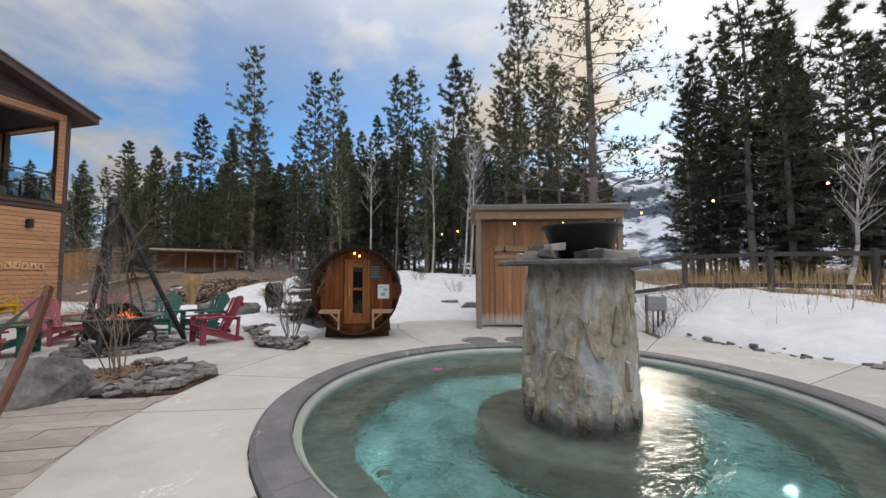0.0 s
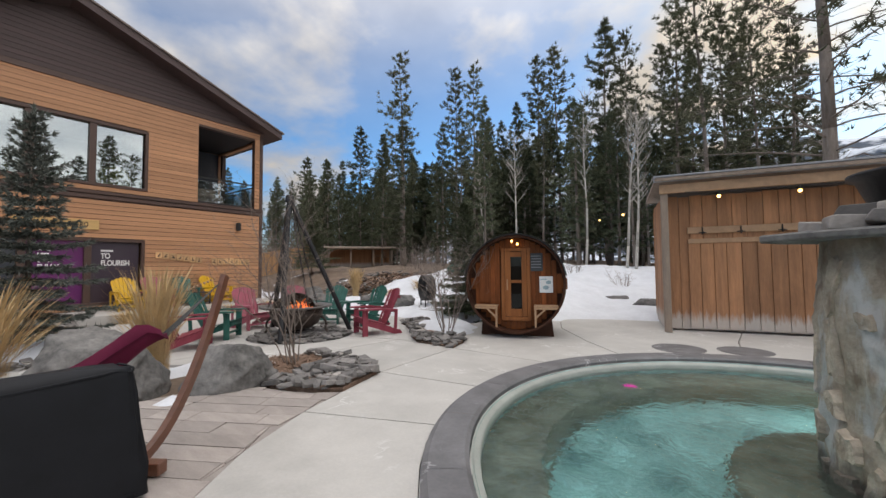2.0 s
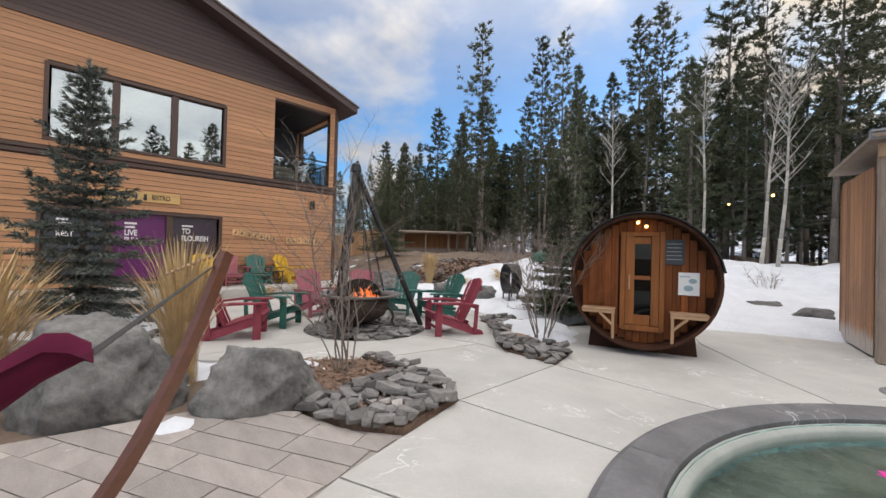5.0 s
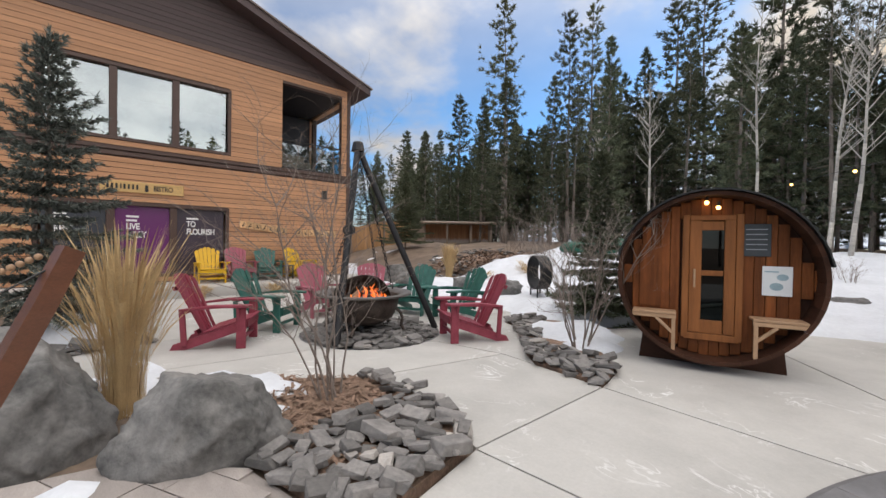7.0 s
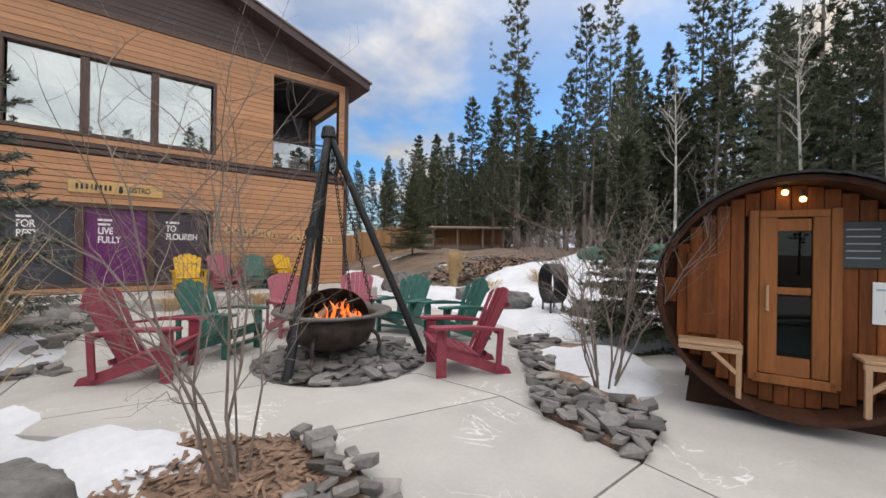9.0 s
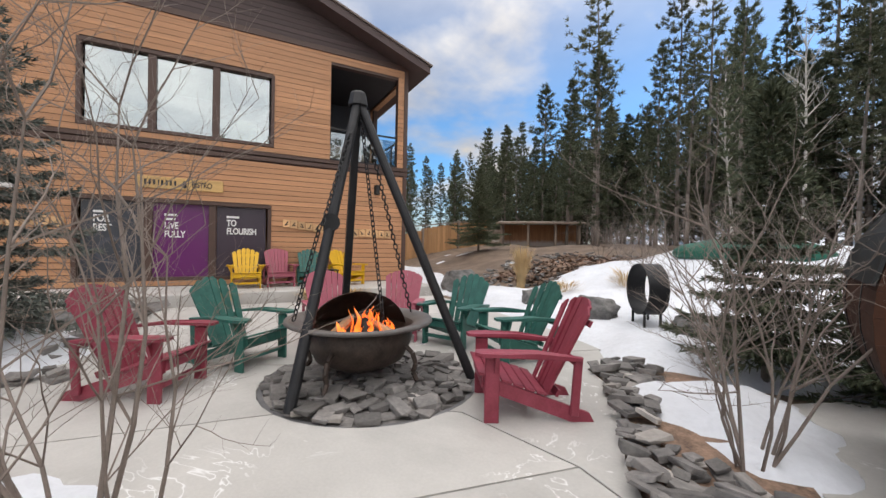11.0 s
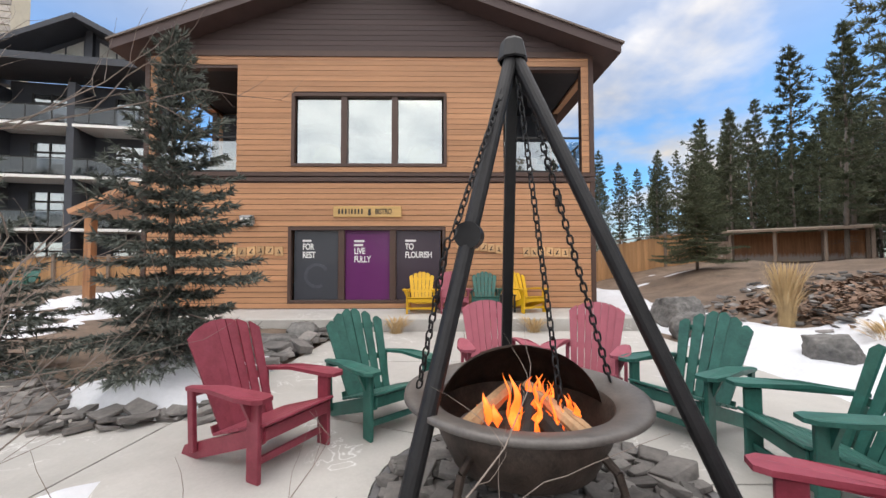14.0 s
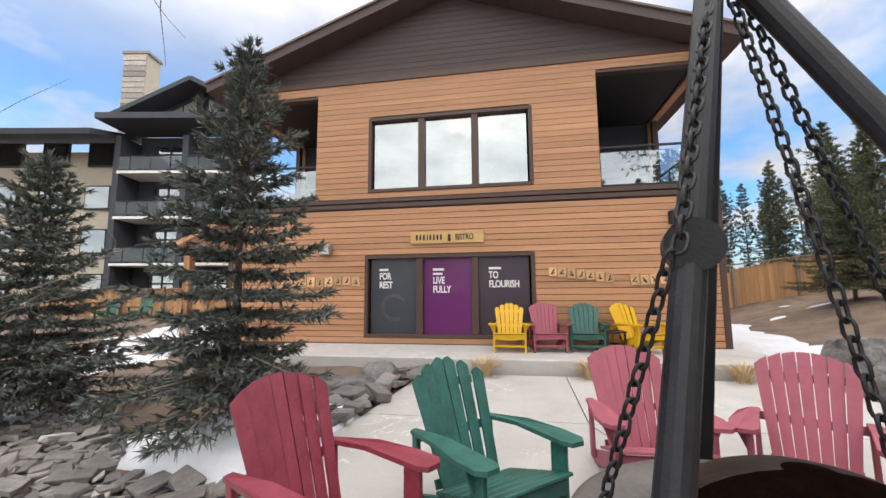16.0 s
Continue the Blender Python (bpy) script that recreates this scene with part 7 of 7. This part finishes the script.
# ---- far things ----
def electric_box():
    e = thing("electric_box", pose(2.85, 11.4, ground_z(2.85, 11.4), 0, 0, 15), "grey metal electrical box on two posts", "electrical box")
    for x in (-0.22, 0.22):
        bm = bmesh.new()
        box(bm, x, 0, 0.45, 0.06, 0.06, 1.1, None, 0.006)
        part("post", bm, M_WEATHER, e)
    bm = bmesh.new()
    box(bm, 0, -0.06, 0.78, 0.5, 0.14, 0.38, None, 0.012)
    part("cabinet", bm, M_CONDUIT, e)
    bm = bmesh.new()
    rod(bm, (0.05, -0.05, 0.6), (0.05, -0.05, -0.05), 0.025)
    rod(bm, (-0.08, -0.05, 0.6), (-0.08, -0.05, -0.05), 0.018)
    part("conduit", bm, M_BLACK, e)


electric_box()


def rail_fence():
    f = thing("rail_fence", label="dark timber post and rail fence above the snow", category="fence")
    pts = [(2.6, 15.2), (4.6, 14.6), (6.7, 13.9), (8.8, 13.2), (11, 12.4), (13.4, 11.5), (16, 10.4)]
    for i, (x, y) in enumerate(pts):
        z = ground_z(x, y)
        bm = bmesh.new()
        box(bm, x, y, z + 0.6, 0.14, 0.14, 1.5, None, 0.01)
        part("post", bm, M_RAIL, f)
        if i:
            a, b = pts[i - 1], (x, y)
            za = ground_z(*a)
            for h in (0.28, 1.22):
                bm = bmesh.new()
                beam(bm, (a[0], a[1], za + h), (b[0], b[1], z + h), 0.07, 0.13)
                part("rail", bm, M_RAIL, f)


rail_fence()


def board_fence(name, p, q, h, label, cap=True):
    f = thing(name, label=label, category="fence")
    p, q = Vector(p), Vector(q)
    L = (q - p).length
    d = (q - p).normalized()
    n = int(L / 0.19)
    rnd = random.Random(int(p.y * 10))
    for i in range(n):
        c = p + d * (i + 0.5) * L / n
        z = ground_z(c.x, c.y)
        hh = h + rnd.uniform(-0.05, 0.05)
        bm = bmesh.new()
        box(bm, c.x, c.y, z + hh / 2, 0.03, L / n - 0.008, hh, Matrix.Rotation(math.atan2(d.y, d.x) - math.pi / 2, 4, "Z"))
        part("board", bm, M_FENCE, f)
        if i % 13 == 0:
            bm = bmesh.new()
            box(bm, c.x + 0.1, c.y, z + h / 2, 0.13, 0.13, h + 0.3, None, 0.01)
            part("post", bm, M_WEATHER, f)
    bm = bmesh.new()
    beam(bm, (p.x + 0.06, p.y, ground_z(*p) + h + 0.02), (q.x + 0.06, q.y, ground_z(*q) + h + 0.02), 0.16, 0.06)
    part("cap_rail", bm, M_WEATHER, f)


board_fence("board_fence", (-29.0, 11.0), (-27.0, 20.5), 1.75, "tall fresh orange-brown board fence behind the lodge")
board_fence("board_fence", (-24.9, -21.0), (-26.2, -8.0), 1.45, "fresh orange-brown board fence before the hotel")


def wood_store():
    w_ = thing("wood_store", pose(-26.2, 21.0, ground_z(-26.2, 21.0), 0, 0, 48), "low open-fronted timber store with a flat roof", "wood store")
    for x in (0.1, 1.9, 3.7, 5.2):
        for y in (0, 1.5):
            bm = bmesh.new()
            box(bm, x, y, 0.75, 0.14, 0.14, 1.6, None, 0.01)
            part("post", bm, M_WEATHER, w_)
    bm = bmesh.new()
    box(bm, 2.65, 0.7, 1.62, 5.8, 2.2, 0.12, Matrix.Rotation(radians(5), 4, "X"), 0.01)
    part("roof", bm, M_WEATHER, w_)
    bm = bmesh.new()
    box(bm, 2.65, 1.55, 0.75, 5.2, 0.06, 1.5)
    part("back_wall", bm, M_BARN, w_)
    for k in range(5):
        bm = bmesh.new()
        box(bm, -0.55, 0.3, 0.2 + 0.2 * k, 1.2, 0.2, 0.17, None, 0.01)
        part("stacked_timber", bm, M_WEATHER, w_, "grey weathered timber")


wood_store()


def tarp(bm):
    bmesh.ops.create_icosphere(bm, subdivisions=3, radius=1.0)
    for v in bm.verts:
        v.co.x *= 1.7
        v.co.y *= 0.6
        v.co.z = max(-0.15, v.co.z * 0.45 + 0.06 * noise.noise(v.co * 3))


simple("tarpaulin", tarp, M_TARP, "green tarpaulin heap on the slope", "tarpaulin", m=pose(-9.6, 16.6, ground_z(-9.6, 16.6) + 0.25, 0, 0, 20), smooth=True)


def hotel():
    """The dark four-storey guest wing far behind, with its balconies."""
    ho = thing("hotel", pose(-30.2, -17.2, 0.1, 0, 0, 100) @ Matrix.Diagonal((1, 1, 1.07, 1)), "dark grey four-storey guest wing with white-edged balconies", "building")
    # local x along the front (to the right as seen), -y to the viewer
    W, S = 9.6, 3.05
    M_PANE = window_glass("far_glass", 0.28, (0.6, 0.64, 0.66))
    M_DIM = window_glass("dim_rail_glass", 0.07, (0.40, 0.42, 0.45))
    M_CURT = surface("curtain", (0.62, 0.62, 0.58), 0.8, var=0.1, scale=3, bump=0.0)

    def bx(name, x, y, z, sx, sy, sz, mat, parent=ho, label=""):
        bm = bmesh.new()
        box(bm, x, y, z, sx, sy, sz)
        return part(name, bm, mat, parent, label)
    bx("wall", 0, 2.2, 5.5, W, 0.3, 14.0, M_GREYWALL, label="dark slate wall")
    for x in (-W / 2, 0, W / 2):
        bx("pier", x, 0.2, 5.6, 0.42, 0.5, 12.6, M_GREYWALL)
        bx("party_wall", x, 1.2, 5.6, 0.2, 2.0, 12.6, M_GREYWALL)
    for s in range(1, 5):
        z = 0.2 + s * S - S
        for x in (-W / 4, W / 4):
            b = bx("balcony", x, 1.0, z, W / 2 - 0.3, 2.3, 0.17, M_WHITE, ho, "white-edged balcony")
            if s < 5:
                bx("hand_rail", x, -0.05, z + 1.1, W / 2 - 0.4, 0.06, 0.06, M_BLACK, b)
                bx("rail_glass", x, -0.05, z + 0.62, W / 2 - 0.4, 0.02, 0.85, M_DIM, b)
                for k in (-1, 0, 1):
                    bx("rail_post", x + k * 1.4, -0.05, z + 0.6, 0.05, 0.05, 1.1, M_BLACK, b)
                bx("curtain", x + 0.5, 2.02, z + 1.3, 2.9, 0.02, 2.1, M_CURT, b)
                bx("door_pane", x + 0.5, 1.98, z + 1.3, 3.0, 0.02, 2.2, M_PANE, b)
                for k in (-1.05, 0.0, 1.05, 2.0):
                    bx("door_frame", x + k, 1.95, z + 1.3, 0.1, 0.06, 2.3, M_BLACK, b)
                bx("transom", x + 0.5, 1.95, z + 1.85, 3.0, 0.06, 0.12, M_BLACK, b)
                for k in (-1.2, 1.0):
                    ch = thing("balcony_chair", label="dark chair on a hotel balcony", category="chair", group="balcony chairs")
                    bm = bmesh.new()
                    box(bm, 0, 0, 0.3, 0.6, 0.6, 0.4, None, 0.03)
                    box(bm, 0, 0.26, 0.62, 0.6, 0.1, 0.6, None, 0.03)
                    bm.transform(ho.matrix_basis @ Matrix.Translation((x + k, 0.9, z + 0.06)))
                    part("frame", bm, M_BLACK, ch)
    bx("eave", 0, 0.4, 12.75, W + 1.4, 3.4, 0.4, M_GREYWALL, label="dark eave")
    # glazed gable
    bm = bmesh.new()
    pts = [(-W / 2 + 0.4, 12.6), (W / 2 - 0.4, 12.6), (W / 2 - 0.4, 13.2), (0.4, 15.4), (-W / 2 + 0.4, 13.2)]
    lo = [bm.verts.new((x, 1.0, z)) for x, z in pts]
    hi = [bm.verts.new((x, 1.3, z)) for x, z in pts]
    bm.faces.new(lo)
    bm.faces.new(hi[::-1])
    for i in range(5):
        bm.faces.new((lo[i - 1], lo[i], hi[i], hi[i - 1]))
    part("gable", bm, M_GREYWALL, ho)
    for s in (-1, 1):
        for k in range(3):
            xa, xb = 0.4 + s * (0.45 + k * 1.05), 0.4 + s * (0.45 + k * 1.05 + 0.95)
            h = lambda x: 15.1 - abs(x - 0.4) * 0.5
            bm = bmesh.new()
            q = [bm.verts.new((x, 0.96, z)) for x, z in ((xa, 12.9), (xb, 12.9), (xb, max(13.0, h(xb))), (xa, h(xa)))]
            bm.faces.new(q if s > 0 else q[::-1])
            bmesh.ops.solidify(bm, geom=list(bm.faces), thickness=0.02)
            part("gable_pane", bm, M_CURT, ho, "pale gable glazing")
        bm = bmesh.new()
        beam(bm, (0.4, 0.9, 15.62), (0.4 + s * 5.7, 0.9, 12.95), 3.2, 0.3)
        part("roof", bm, M_GREYWALL, ho)
    bx("ridge_post", 0.4, 0.85, 14.0, 0.4, 0.3, 3.0, M_GREYWALL)
    ch = bx("chimney", -7.6, 5.0, 16.2, 1.9, 1.6, 8.2, M_CREAM, ho, "pale stone chimney")
    for k in range(15):
        bx("stone_course", -7.6 + 0.05 * (k % 2), 4.16, 13.6 + 0.45 * k, 1.9, 0.08, 0.36, M_SHALE_L, ch)
    bx("cap", -7.6, 5.0, 20.4, 2.2, 1.8, 0.2, M_SHALE_L, ch)
    # lower cream wing
    bx("wing_wall", -14.2, 1.8, 4.9, 18.0, 0.4, 12.8, M_CREAM, label="cream stucco wing")
    for s in range(4):
        for x in (-7.2, -10.6, -14, -17.4):
            wn = bx("wing_window", x, 1.5, 1.9 + s * S, 1.9, 0.2, 1.7, M_BLACK)
            bx("pane", x, 1.36, 1.9 + s * S, 1.7, 0.02, 1.5, M_PANE, wn)
    bm = bmesh.new()
    box(bm, -14.4, 1.0, 12.2, 18.6, 6.0, 0.35, Matrix.Rotation(radians(14), 4, "X"))
    part("wing_roof", bm, M_GREYWALL, ho)
    # porch roof between the buildings
    p = thing("porch_roof", label="small brown timber porch roof beside the lodge", category="porch")
    bm = bmesh.new()
    for s in (-1, 1):
        beam(bm, (-20.5, -4.2, 4.05), (-20.5, -4.2 + s * 2.0, 3.15), 4.0, 0.16)
    part("roof", bm, M_SIDING, p)
    for y in (-5.7, -2.8):
        bm = bmesh.new()
        box(bm, -18.8, y, 1.6, 0.24, 0.24, 3.2, None, 0.01)
        part("post", bm, M_BARN, p)


hotel()


def mountain():
    verts, faces = [], []
    na, nr = 90, 14
    for i in range(na + 1):
        a = radians(-40 + 90 * i / na)
        for j in range(nr + 1):
            r = 1300 + 900 * j / nr
            h = 520 * smooth01(0, 1, j / nr) * (0.55 + 0.45 * math.sin(a * 2.3 + 0.9)) * (1 + 0.35 * noise.noise((a * 4, j * 0.12, 3))) + 30 * noise.noise((a * 14, j * 0.5, 1))
            verts.append((math.sin(a) * r, math.cos(a) * r, max(0, h)))
    for i in range(na):
        for j in range(nr):
            p = i * (nr + 1) + j
            faces.append((p, p + 1, p + nr + 2, p + nr + 1))
    m = bpy.data.materials.new("snowy_mountain")
    m.use_nodes = True
    n = Nodes(m.node_tree)
    b = m.node_tree.nodes["Principled BSDF"]
    t = n.add("ShaderNodeTexCoord")
    f = n.noise(t.outputs["Object"], 0.008, 5.0, 0.6, 0.5)
    n.put(b, "Base Color", n.ramp(f, [(0.46, (0.06, 0.08, 0.11)), (0.54, (0.62, 0.66, 0.72))]))
    n.put(b, "Roughness", 0.95)
    ob = raw("backdrop_mountain", verts, faces, m, smooth=True)
    tagged(ob, "distant snow-streaked forested mountain", "mountain", kind="structure")


mountain()


def drain_covers():
    for x, y, r in ((-1.45, 8.98, 0.42), (-0.5, 9.3, 0.40)):
        simple("drain_cover", lambda bm: lathe(bm, [(0.0, 0.008), (r - 0.04, 0.008), (r, 0.003), (r, -0.02)], 32, Matrix.Translation((x, y, 0))), M_COPING, "dark round access cover set in the concrete", "cover", smooth=False)


drain_covers()
